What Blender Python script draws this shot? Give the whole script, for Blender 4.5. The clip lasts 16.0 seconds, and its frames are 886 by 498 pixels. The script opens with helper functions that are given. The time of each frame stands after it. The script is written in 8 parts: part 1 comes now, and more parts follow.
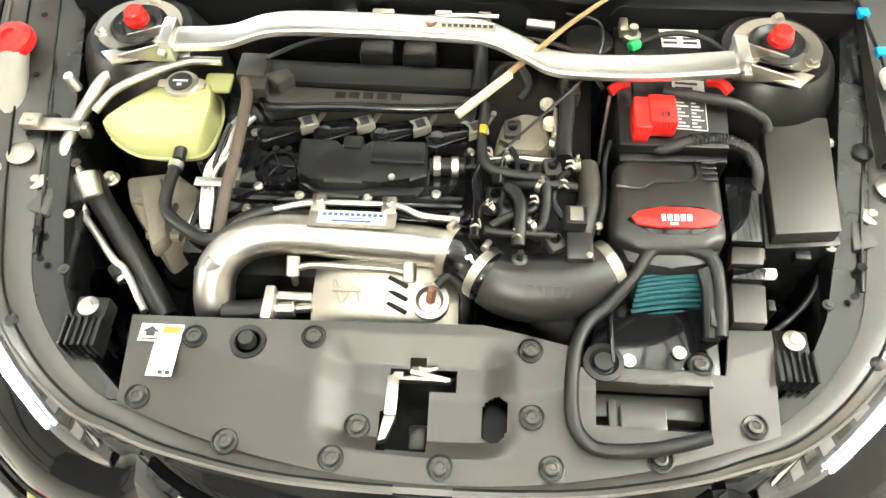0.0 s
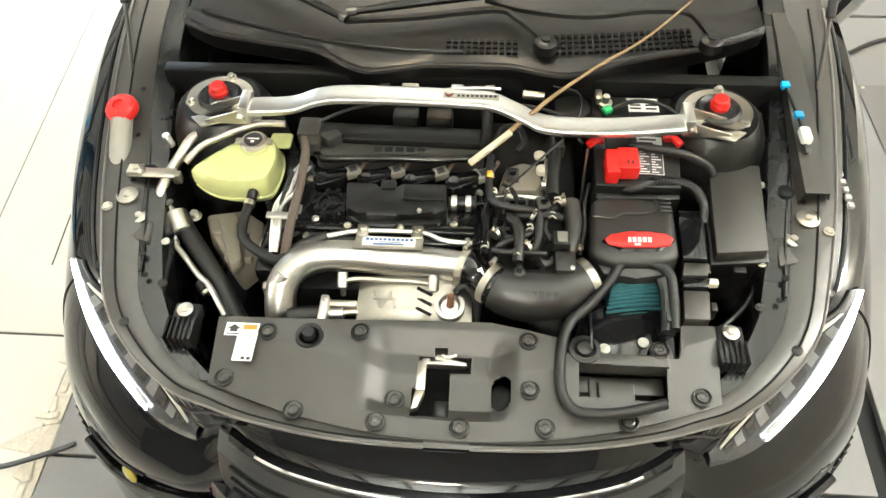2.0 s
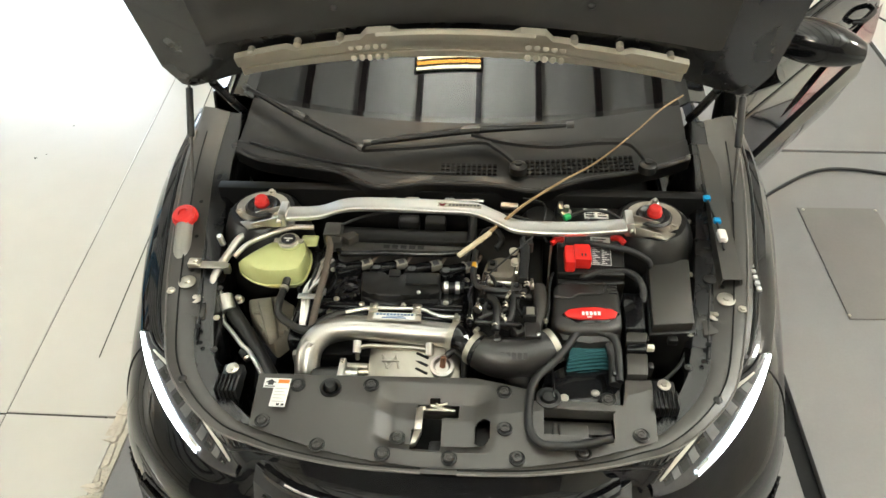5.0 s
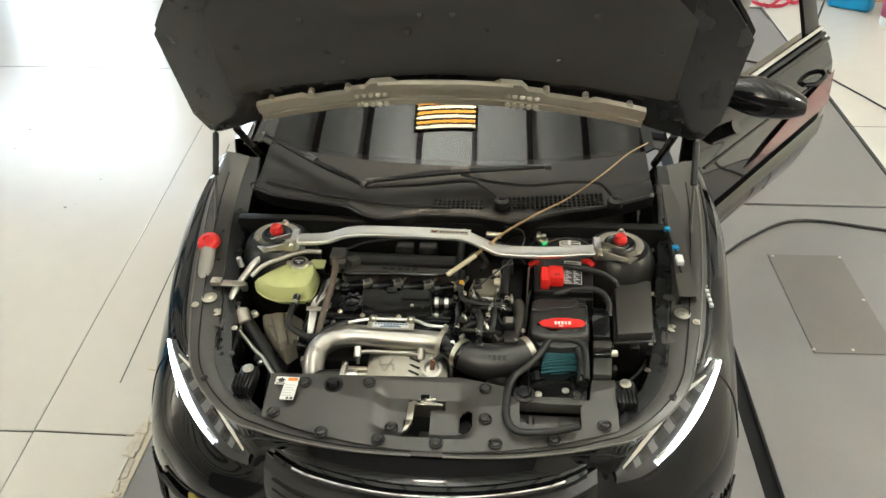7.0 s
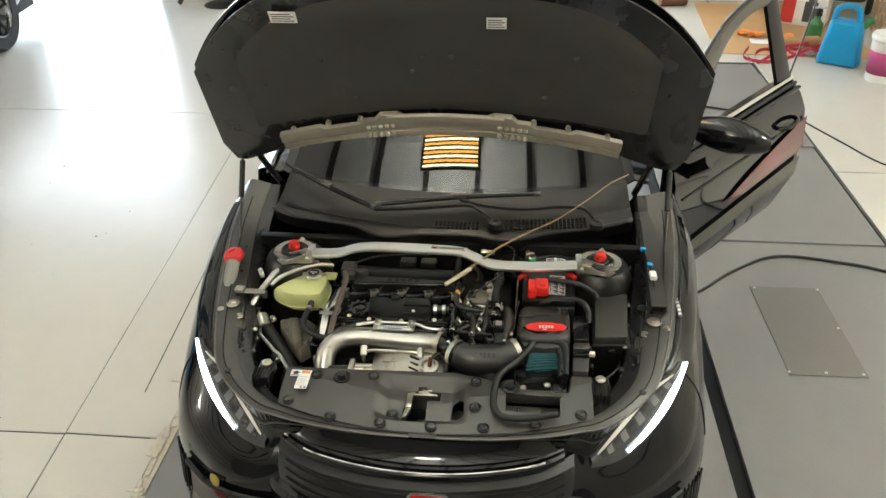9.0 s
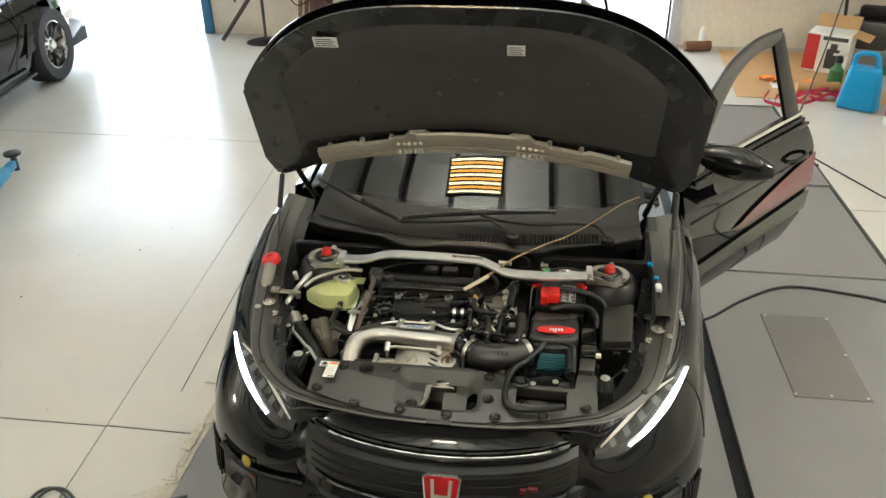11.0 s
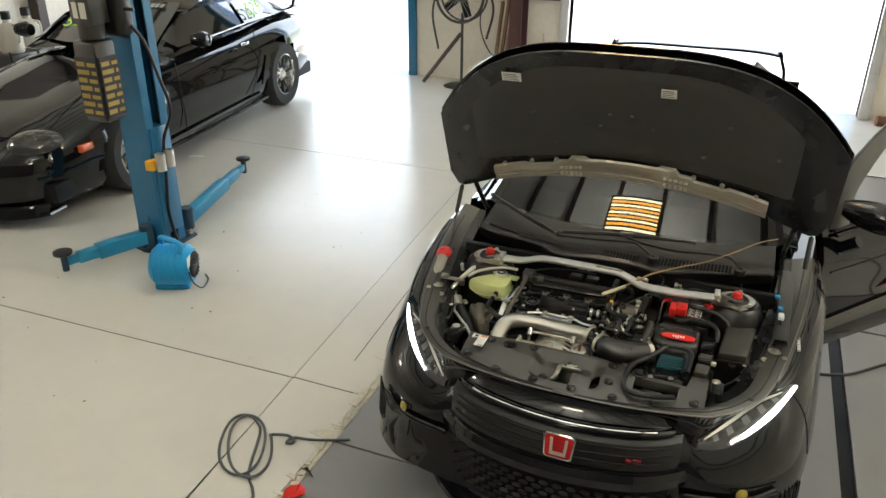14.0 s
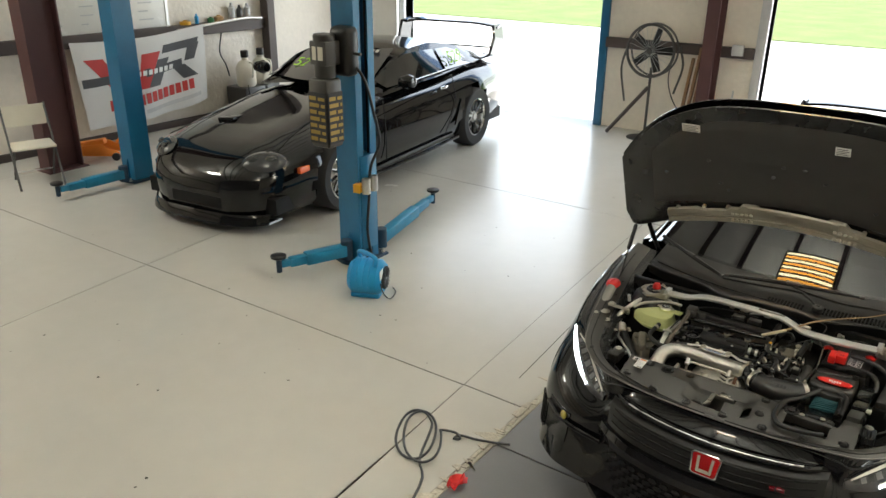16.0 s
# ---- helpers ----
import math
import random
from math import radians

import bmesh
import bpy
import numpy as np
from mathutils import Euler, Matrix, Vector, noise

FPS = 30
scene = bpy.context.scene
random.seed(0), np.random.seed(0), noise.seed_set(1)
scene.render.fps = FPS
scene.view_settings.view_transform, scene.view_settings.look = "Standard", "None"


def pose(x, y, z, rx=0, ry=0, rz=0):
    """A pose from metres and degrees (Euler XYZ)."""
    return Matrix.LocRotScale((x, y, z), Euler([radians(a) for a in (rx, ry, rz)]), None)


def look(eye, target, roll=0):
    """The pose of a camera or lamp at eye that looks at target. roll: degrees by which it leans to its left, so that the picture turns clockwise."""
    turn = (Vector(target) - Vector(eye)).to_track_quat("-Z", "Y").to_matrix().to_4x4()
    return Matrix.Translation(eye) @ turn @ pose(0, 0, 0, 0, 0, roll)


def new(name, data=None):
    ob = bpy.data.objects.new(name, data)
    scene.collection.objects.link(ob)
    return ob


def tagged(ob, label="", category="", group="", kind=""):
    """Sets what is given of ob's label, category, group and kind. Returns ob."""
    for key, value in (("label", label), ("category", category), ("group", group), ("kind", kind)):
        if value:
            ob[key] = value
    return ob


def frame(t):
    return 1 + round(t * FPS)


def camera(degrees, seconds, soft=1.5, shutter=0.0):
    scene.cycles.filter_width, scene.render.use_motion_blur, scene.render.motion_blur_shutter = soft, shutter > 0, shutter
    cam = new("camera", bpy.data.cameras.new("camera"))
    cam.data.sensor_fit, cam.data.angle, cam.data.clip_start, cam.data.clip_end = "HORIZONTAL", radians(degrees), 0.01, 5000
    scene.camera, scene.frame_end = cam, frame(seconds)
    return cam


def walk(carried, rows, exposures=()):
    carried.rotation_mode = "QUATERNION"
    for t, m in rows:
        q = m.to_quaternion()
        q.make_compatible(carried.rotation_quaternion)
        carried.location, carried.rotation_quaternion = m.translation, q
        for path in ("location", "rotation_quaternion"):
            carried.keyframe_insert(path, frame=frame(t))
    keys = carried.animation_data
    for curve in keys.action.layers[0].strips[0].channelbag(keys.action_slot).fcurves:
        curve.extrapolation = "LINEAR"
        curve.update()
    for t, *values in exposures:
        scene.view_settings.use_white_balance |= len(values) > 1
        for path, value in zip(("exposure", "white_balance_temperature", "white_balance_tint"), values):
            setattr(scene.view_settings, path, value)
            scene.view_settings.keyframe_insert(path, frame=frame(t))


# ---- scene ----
cam = camera(60.4, 16.0)
PATH = [
    (0, (0.061, -0.135, 1.87), (-0.03, 0.941, 0.186), -1.5),
    (0.5, (0.063, -0.196, 1.934), (-0.035, 0.908, 0.269), -1.8),
    (1, (0.065, -0.264, 1.999), (-0.037, 0.873, 0.356), -1.9),
    (1.5, (0.066, -0.334, 2.056), (-0.04, 0.841, 0.44), -1.9),
    (2, (0.052, -0.407, 2.102), (-0.052, 0.813, 0.521), -1.7),
    (2.5, (0.054, -0.477, 2.141), (-0.055, 0.79, 0.598), -1.7),
    (3, (0.064, -0.544, 2.18), (-0.046, 0.772, 0.678), -1.7),
    (3.5, (0.076, -0.6, 2.226), (-0.037, 0.758, 0.763), -1.6),
    (4, (0.09, -0.65, 2.262), (-0.029, 0.75, 0.839), -1.7),
    (6.5, (0.128, -1.027, 2.402), (0.0, 0.546, 1.173), -1.2),
    (7, (0.164, -1.104, 2.405), (0.025, 0.494, 1.211), -1.3),
    (7.5, (0.185, -1.177, 2.414), (0.046, 0.442, 1.247), -1.1),
    (8, (0.209, -1.246, 2.431), (0.061, 0.392, 1.293), -1.0),
    (8.5, (0.221, -1.332, 2.457), (0.064, 0.324, 1.347), -1.0),
    (9, (0.23, -1.418, 2.469), (0.059, 0.258, 1.389), -1.0),
    (11.5, (0.304, -1.763, 2.488), (0.02, -0.034, 1.523), -0.3),
    (12, (0.34, -1.882, 2.519), (0.004, -0.152, 1.573), -0.1),
    (12.5, (0.387, -1.99, 2.546), (-0.012, -0.263, 1.619), 0.0),
    (13, (0.426, -2.054, 2.549), (-0.052, -0.336, 1.643), 0.1),
    (13.5, (0.448, -2.138, 2.545), (-0.124, -0.437, 1.662), 0.4),
    (14, (0.467, -2.228, 2.543), (-0.213, -0.555, 1.682), 0.4),
    (14.5, (0.478, -2.317, 2.549), (-0.307, -0.68, 1.71), 0.5),
    (15, (0.525, -2.414, 2.574), (-0.368, -0.82, 1.761), 0.5),
    (15.5, (0.585, -2.524, 2.595), (-0.408, -0.974, 1.813), 0.7),
    (16, (0.634, -2.656, 2.622), (-0.449, -1.153, 1.868), 0.6),
]
EXPOSURE = [(0, 3.3, 6200, 7), (2, 2.78, 6200, 7), (4, 2.32, 6200, 7), (7, 1.95, 6250, 7), (9, 1.76, 6300, 7), (12.5, 1.6, 6350, 7), (16, 1.24, 6500, 8)]
walk(cam, [(t, look(eye, target, roll)) for t, eye, target, roll in PATH], EXPOSURE)

# ---- world, sun, large lights ----
world = bpy.data.worlds.new("sky")
scene.world = world
world.use_nodes = True
wn = world.node_tree
sky = wn.nodes.new("ShaderNodeTexSky")
sky.sky_type, sky.sun_disc = "NISHITA", False
sky.sun_elevation, sky.sun_rotation = radians(65), radians(90)
wn.links.new(sky.outputs[0], wn.nodes["Background"].inputs[0])
wn.nodes["Background"].inputs[1].default_value = 0.15
sun = new("sun", bpy.data.lights.new("sun", "SUN"))
sun.data.energy, sun.data.angle, sun.data.color = 5.0, radians(0.6), (1.0, 0.95, 0.88)
sun.matrix_world = look((9, 15, 20), (0, 15, 0))


def area(name, eye, target, w, h, watts, color=(1, 1, 1)):
    ob = new(name, bpy.data.lights.new(name, "AREA"))
    ob.data.shape, ob.data.size, ob.data.size_y, ob.data.energy, ob.data.color = "RECTANGLE", w, h, watts, color
    ob.matrix_world = look(eye, target)
    return ob


# daylight in the two door openings at the back
area("daylight_left", (-6.15, 8.4, 1.8), (-6.15, 0, 0.6), 3.4, 3.2, 54, (0.94, 0.98, 1.0))
area("daylight_right", (-0.1, 8.4, 1.8), (-0.1, 0, 0.6), 3.4, 3.2, 54, (0.94, 0.98, 1.0))


# ---- materials ----
def mat(name, color, rough=0.5, metal=0.0, var=0.12, scale=6.0, fine=60.0, bump=0.1, dist=0.002, rvar=0.1, coat=0.0, spec=0.5, stain=None, alpha=None):
    """A principled material with colour, gloss and relief varied at a coarse and a fine scale."""
    m = bpy.data.materials.new(name)
    m.use_nodes = True
    nt = m.node_tree
    n, l = nt.nodes, nt.links
    p = n["Principled BSDF"]
    p.inputs["Metallic"].default_value = metal
    p.inputs["Coat Weight"].default_value = coat
    p.inputs["Coat Roughness"].default_value = 0.04
    p.inputs["Specular IOR Level"].default_value = spec
    tc = n.new("ShaderNodeTexCoord")
    co = tc.outputs["Object"]
    big = n.new("ShaderNodeTexNoise")
    big.inputs["Scale"].default_value, big.inputs["Detail"].default_value = scale, 5
    sm = n.new("ShaderNodeTexNoise")
    sm.inputs["Scale"].default_value, sm.inputs["Detail"].default_value = fine, 4
    l.new(co, big.inputs["Vector"]), l.new(co, sm.inputs["Vector"])
    ramp = n.new("ShaderNodeMix")
    ramp.data_type = "RGBA"
    lo = [max(0, c * (1 - var)) for c in color]
    hi = [min(1, c * (1 + var)) for c in color]
    if stain:
        lo = stain
    ramp.inputs[6].default_value, ramp.inputs[7].default_value = (*lo, 1), (*hi, 1)
    mr = n.new("ShaderNodeMapRange")
    mr.inputs[1].default_value, mr.inputs[2].default_value = 0.18, 0.82
    add = n.new("ShaderNodeMath")
    add.operation = "MULTIPLY_ADD"
    add.inputs[1].default_value = 0.35
    sub = n.new("ShaderNodeMath")
    sub.operation = "MULTIPLY"
    sub.inputs[1].default_value = 0.65
    l.new(big.outputs[0], sub.inputs[0])
    l.new(sm.outputs[0], add.inputs[0]), l.new(sub.outputs[0], add.inputs[2])
    l.new(add.outputs[0], mr.inputs[0]), l.new(mr.outputs[0], ramp.inputs[0])
    l.new(ramp.outputs[2], p.inputs["Base Color"])
    rr = n.new("ShaderNodeMapRange")
    rr.inputs[3].default_value, rr.inputs[4].default_value = max(0.01, rough - rvar), min(1, rough + rvar)
    l.new(big.outputs[0], rr.inputs[0]), l.new(rr.outputs[0], p.inputs["Roughness"])
    if bump:
        b = n.new("ShaderNodeBump")
        b.inputs["Strength"].default_value, b.inputs["Distance"].default_value = bump, dist
        l.new(sm.outputs[0], b.inputs["Height"]), l.new(b.outputs[0], p.inputs["Normal"])
    return m


def glow(name, color, strength):
    m = bpy.data.materials.new(name)
    m.use_nodes = True
    p = m.node_tree.nodes["Principled BSDF"]
    p.inputs["Base Color"].default_value = (*[min(1, c) for c in color], 1)
    p.inputs["Emission Color"].default_value, p.inputs["Emission Strength"].default_value = (*color, 1), strength
    return m


def glass(name, color, rough=0.02):
    m = bpy.data.materials.new(name)
    m.use_nodes = True
    p = m.node_tree.nodes["Principled BSDF"]
    p.inputs["Base Color"].default_value = (*color, 1)
    p.inputs["Transmission Weight"].default_value, p.inputs["Roughness"].default_value, p.inputs["IOR"].default_value = 1, rough, 1.45
    return m


M = dict(
    paint=mat("black_car_paint", (0.005, 0.005, 0.006), 0.12, coat=0.9, bump=0.0, rvar=0.03, spec=0.08),
    gloss=mat("gloss_black_trim", (0.007, 0.007, 0.008), 0.12, coat=0.5, bump=0.0, rvar=0.05, spec=0.25),
    bay=mat("black_body_steel", (0.006, 0.006, 0.0065), 0.26, scale=9, bump=0.05, coat=0.3),
    plastic=mat("black_grained_plastic", (0.008, 0.0078, 0.0075), 0.36, scale=5, fine=500, bump=0.15, dist=0.0006),
    # black rim paint with the ceiling's brown-grey sheen put into its base colour
    rimblack=mat("sheen_lifted_black_paint", (0.034, 0.0315, 0.027), 0.4, var=0.3, scale=7, fine=60, bump=0.06, coat=0.1, rvar=0.12, spec=0.8),
    airblack=mat("moulded_black_plastic", (0.014, 0.0132, 0.0125), 0.4, scale=5, fine=300, bump=0.1, dist=0.0005, spec=0.8),
    lampcell=mat("pale_lamp_reflector", (0.16, 0.16, 0.165), 0.2, coat=0.5, bump=0.0),
    lampgrey=mat("smoked_grey_lens", (0.045, 0.045, 0.048), 0.12, coat=1.0, bump=0.0, var=0.3, scale=20),
    satin=mat("satin_black_plastic", (0.032, 0.0295, 0.0255), 0.42, scale=5, fine=300, bump=0.08, dist=0.0005, spec=0.85),
    rubber=mat("black_rubber", (0.009, 0.009, 0.009), 0.42, scale=30, fine=200, bump=0.12),
    # for dark metal, and near-black enough to carry the shade of recesses
    dark=mat("dark_metal_and_shade", (0.0035, 0.0035, 0.0035), 0.55, bump=0.2, spec=0.25),
    alu=mat("polished_aluminium", (0.86, 0.85, 0.82), 0.36, 1.0, var=0.06, fine=200, bump=0.03),
    castalu=mat("cast_aluminium", (0.62, 0.6, 0.56), 0.42, 1.0, var=0.12, fine=180, bump=0.25, dist=0.001),
    zinc=mat("zinc_plated_steel", (0.6, 0.57, 0.5), 0.35, 1.0, var=0.15, scale=12, fine=150, bump=0.1),
    shield=mat("heat_shield_steel", (0.42, 0.4, 0.35), 0.42, 1.0, var=0.12, scale=14, bump=0.15),
    tank=mat("translucent_yellow_plastic", (0.58, 0.61, 0.27), 0.34, var=0.08, scale=8, bump=0.03),
    red=mat("red_plastic", (0.7, 0.02, 0.015), 0.35, var=0.06, bump=0.02),
    badgered=mat("deep_red_enamel", (0.38, 0.008, 0.01), 0.2, coat=0.6, bump=0.0),
    panel=mat("dull_brown_grey_steel", (0.145, 0.136, 0.127), 0.45, var=0.12, scale=6, fine=80, bump=0.1),
    redpaint=mat("red_vinyl", (0.16, 0.008, 0.014), 0.2, coat=0.6, bump=0.0),
    white=mat("white_label", (0.8, 0.8, 0.78), 0.5, var=0.04, bump=0.02),
    # grey of the window frame, and of the reflection painted on the door
    doorgrey=mat("grey_frame_and_reflection", (0.085, 0.08, 0.07), 0.34, var=0.08, scale=3, bump=0.0, rvar=0.02),
    ink=mat("dark_print", (0.03, 0.03, 0.035), 0.6, bump=0.0),
    orange=mat("orange_print", (0.85, 0.25, 0.03), 0.5, bump=0.0),
    blueink=mat("blue_print", (0.05, 0.12, 0.3), 0.5, bump=0.0),
    grey=mat("silver_grey_vinyl", (0.5, 0.5, 0.5), 0.3, bump=0.0),
    teal=mat("teal_filter_media", (0.009, 0.075, 0.092), 0.7, var=0.2, fine=300, bump=0.2),
    green=mat("green_plastic", (0.02, 0.4, 0.12), 0.4, bump=0.02),
    copper=mat("tan_loom_tape", (0.3, 0.2, 0.1), 0.6, fine=200),
    floor=mat("grey_painted_concrete", (0.53, 0.515, 0.47), 0.25, var=0.07, scale=0.9, fine=6, bump=0.14, dist=0.004, rvar=0.06),
    joint=mat("dark_joint", (0.05, 0.047, 0.04), 0.9, bump=0.2),
    deck=mat("dark_steel_deck", (0.19, 0.185, 0.185), 0.42, var=0.1, scale=3, fine=90, bump=0.06, rvar=0.1),
    concrete=mat("broken_concrete", (0.5, 0.46, 0.38), 0.85, var=0.3, scale=14, fine=60, bump=0.8, dist=0.01),
    wall=mat("white_insulation_sheet", (0.76, 0.70, 0.61), 0.5, var=0.14, scale=1.6, fine=14, bump=0.5, dist=0.02, rvar=0.15),
    roof=mat("white_roof_insulation", (0.82, 0.78, 0.69), 0.6, var=0.06, scale=1.2, fine=10, bump=0.04, dist=0.01),
    steelred=mat("red_oxide_steel", (0.085, 0.035, 0.035), 0.55, var=0.2, scale=5, bump=0.1),
    girt=mat("brown_painted_girt", (0.062, 0.045, 0.04), 0.55, var=0.2, bump=0.1),
    blue=mat("blue_lift_paint", (0.012, 0.135, 0.27), 0.35, var=0.15, scale=7, bump=0.05, coat=0.2),
    cyan=mat("bright_blue_plastic", (0.01, 0.3, 0.62), 0.35, var=0.08, bump=0.03),
    yellow=mat("yellow_bracket", (0.75, 0.38, 0.02), 0.45, bump=0.05),
    lime=mat("lime_vinyl", (0.45, 0.85, 0.05), 0.4, bump=0.0),
    tyre=mat("tyre_rubber", (0.02, 0.02, 0.02), 0.75, fine=120, bump=0.3),
    cream=mat("cream_plastic", (0.68, 0.64, 0.54), 0.45, var=0.06, bump=0.03),
    neck=mat("dull_translucent_plastic", (0.3, 0.29, 0.26), 0.4, var=0.1, scale=10, bump=0.03),
    card=mat("brown_cardboard", (0.48, 0.29, 0.13), 0.8, var=0.12, scale=5, fine=120, bump=0.1),
    gravel=mat("pale_gravel", (0.7, 0.68, 0.63), 0.95, var=0.15, scale=0.6, fine=30, bump=0.5, dist=0.03),
    grass=mat("sunlit_grass", (0.19, 0.26, 0.085), 0.9, var=0.45, scale=0.8, fine=25, bump=0.8, dist=0.05),
    banner=mat("white_banner_vinyl", (0.66, 0.65, 0.63), 0.5, var=0.06, scale=3, fine=40, bump=0.1),
    board=mat("whiteboard", (0.78, 0.77, 0.72), 0.25, var=0.04, bump=0.0),
    wsglass=glass("tinted_windscreen", (0.022, 0.023, 0.021), 0.0),
    drl=glow("daytime_light", (0.9, 0.97, 1.0), 4.0),
    chrome=mat("chrome", (0.85, 0.85, 0.85), 0.08, 1.0, bump=0.0),
    yellens=mat("yellow_fog_lens", (0.28, 0.22, 0.02), 0.15, coat=1.0, bump=0.0),
    amber=mat("amber_lens", (0.75, 0.12, 0.01), 0.2, coat=1.0, bump=0.0),
    # black felt, its colour lifted to stand in for glare over the bonnet
    pad=mat("haze_lifted_felt", (0.05, 0.048, 0.045), 0.85, var=0.2, scale=12, fine=250, bump=0.4),
    bare=mat("bare_primed_metal", (0.45, 0.42, 0.35), 0.45, 0.4, var=0.06, fine=120, bump=0.04),
    mount=mat("grey_brown_casting", (0.2, 0.18, 0.145), 0.55, 0.3, var=0.2, scale=14, fine=150, bump=0.3),
    loom=mat("brown_loom", (0.09, 0.07, 0.055), 0.65, scale=40, fine=200, bump=0.4),
    loom2=mat("black_ribbed_loom", (0.02, 0.02, 0.02), 0.5, scale=40, fine=250, bump=0.5),
    plugs=mat("grey_plug", (0.2, 0.19, 0.16), 0.5),
    rust=mat("rusty_steel", (0.2, 0.1, 0.06), 0.7, 0.5, scale=30),
    pipealu=mat("brushed_aluminium", (0.5, 0.49, 0.46), 0.36, 1.0, var=0.06, scale=10, fine=150, bump=0.05),
    tealdark=mat("dark_filter_core", (0.008, 0.05, 0.06), 0.8),
    stick=mat("cream_stick", (0.62, 0.55, 0.4), 0.6, bump=0.05),
    lowblue=mat("dark_worn_blue", (0.012, 0.04, 0.075), 0.5, var=0.3, scale=12, bump=0.1),
    armblue=mat("bright_blue_paint", (0.01, 0.2, 0.36), 0.38, var=0.2, scale=10, bump=0.06),
    greenp=mat("green_drum", (0.04, 0.17, 0.05), 0.5, bump=0.05),
    greycord=mat("grey_cord", (0.06, 0.065, 0.07), 0.55, fine=150),
    carglass=mat("dark_car_glass", (0.008, 0.01, 0.011), 0.05, coat=1.0, bump=0.0, rvar=0.02),
    smoke=mat("smoked_lens", (0.03, 0.03, 0.03), 0.1, coat=1.0, bump=0.0),
    wood=mat("worn_timber", (0.26, 0.15, 0.08), 0.7, var=0.25, scale=8, bump=0.3),
    redbanner=mat("red_print", (0.5, 0.035, 0.03), 0.5, bump=0.0),
    inkgrey=mat("dark_grey_print", (0.06, 0.06, 0.065), 0.5, bump=0.0),
    bucketlabel=mat("colourful_label", (0.35, 0.06, 0.3), 0.4, var=0.8, scale=14, bump=0.0, stain=(0.7, 0.12, 0.05)),
    dullyellow=mat("dull_yellow_print", (0.35, 0.24, 0.05), 0.5, bump=0.0),
    backwall=mat("dark_unseen_wall", (0.12, 0.115, 0.11), 0.6, var=0.1, bump=0.2),
    strap=mat("red_webbing", (0.4, 0.02, 0.05), 0.8, fine=300, bump=0.3),
)


# ---- builders ----
def link(name, bm, material, parent=None, label="", smooth=True, angle=35):
    me = bpy.data.meshes.new(name)
    bmesh.ops.recalc_face_normals(bm, faces=bm.faces[:])
    if smooth:
        for f in bm.faces:
            f.smooth = True
        for e in bm.edges:
            if len(e.link_faces) == 2 and e.calc_face_angle(0) > radians(angle):
                e.smooth = False
    bm.to_mesh(me)
    bm.free()
    me.materials.append(M[material] if isinstance(material, str) else material)
    ob = new(name, me)
    if parent:
        ob.parent = parent
    if label:
        ob["label"] = label
    return ob


part = link


def thing(name, label, category, at=None, group="", kind=""):
    ob = new(name)
    ob.empty_display_size = 0.1
    if at is not None:
        ob.matrix_world = at
    return tagged(ob, label, category, group, kind)


def solid(name, bm, material, label, category, group="", kind="", smooth=True):
    return tagged(link(name, bm, material, smooth=smooth), label, category, group, kind)


def B(*boxes, bevel=0.0, seg=2, m=None):
    """One bmesh of boxes (x0, x1, y0, y1, z0, z1), with bevelled edges."""
    bm = bmesh.new()
    for x0, x1, y0, y1, z0, z1 in boxes:
        v = bmesh.ops.create_cube(bm, size=1)["verts"]
        bmesh.ops.scale(bm, vec=(x1 - x0, y1 - y0, z1 - z0), verts=v)
        bmesh.ops.translate(bm, vec=((x0 + x1) / 2, (y0 + y1) / 2, (z0 + z1) / 2), verts=v)
    if bevel:
        bmesh.ops.bevel(bm, geom=bm.edges[:], offset=bevel, segments=seg, affect="EDGES", profile=0.5)
    if m:
        bm.transform(m)
    return bm


def prism(outline, z0, z1, bevel=0.0, m=None, seg=2, slope=0.0):
    """An upright block over an outline of (x, y)."""
    bm = bmesh.new()
    cx = sum(p[0] for p in outline) / len(outline)
    cy = sum(p[1] for p in outline) / len(outline)
    lo = [bm.verts.new((x, y, z0)) for x, y in outline]
    hi = [bm.verts.new((cx + (x - cx) * (1 - slope), cy + (y - cy) * (1 - slope), z1)) for x, y in outline]
    k = len(outline)
    bm.faces.new(lo), bm.faces.new(hi)
    for i in range(k):
        bm.faces.new((lo[i], lo[(i + 1) % k], hi[(i + 1) % k], hi[i]))
    if bevel:
        bmesh.ops.bevel(bm, geom=bm.edges[:], offset=bevel, segments=seg, affect="EDGES", profile=0.5)
    if m:
        bm.transform(m)
    return bm


def join(*bms):
    out = bmesh.new()
    for b in bms:
        me = bpy.data.meshes.new("t")
        b.to_mesh(me)
        out.from_mesh(me)
        bpy.data.meshes.remove(me)
        b.free()
    return out


def spline(pts, n=8):
    """Points on a smooth curve through pts."""
    P = [Vector(p) for p in pts]
    P = [P[0] * 2 - P[1]] + P + [P[-1] * 2 - P[-2]]
    out = []
    for i in range(1, len(P) - 2):
        a, b, c, d = P[i - 1:i + 3]
        for j in range(n):
            t = j / n
            out.append(0.5 * (2 * b + (c - a) * t + (2 * a - 5 * b + 4 * c - d) * t * t + (3 * b - a - 3 * c + d) * t ** 3))
    return out + [P[-2]]


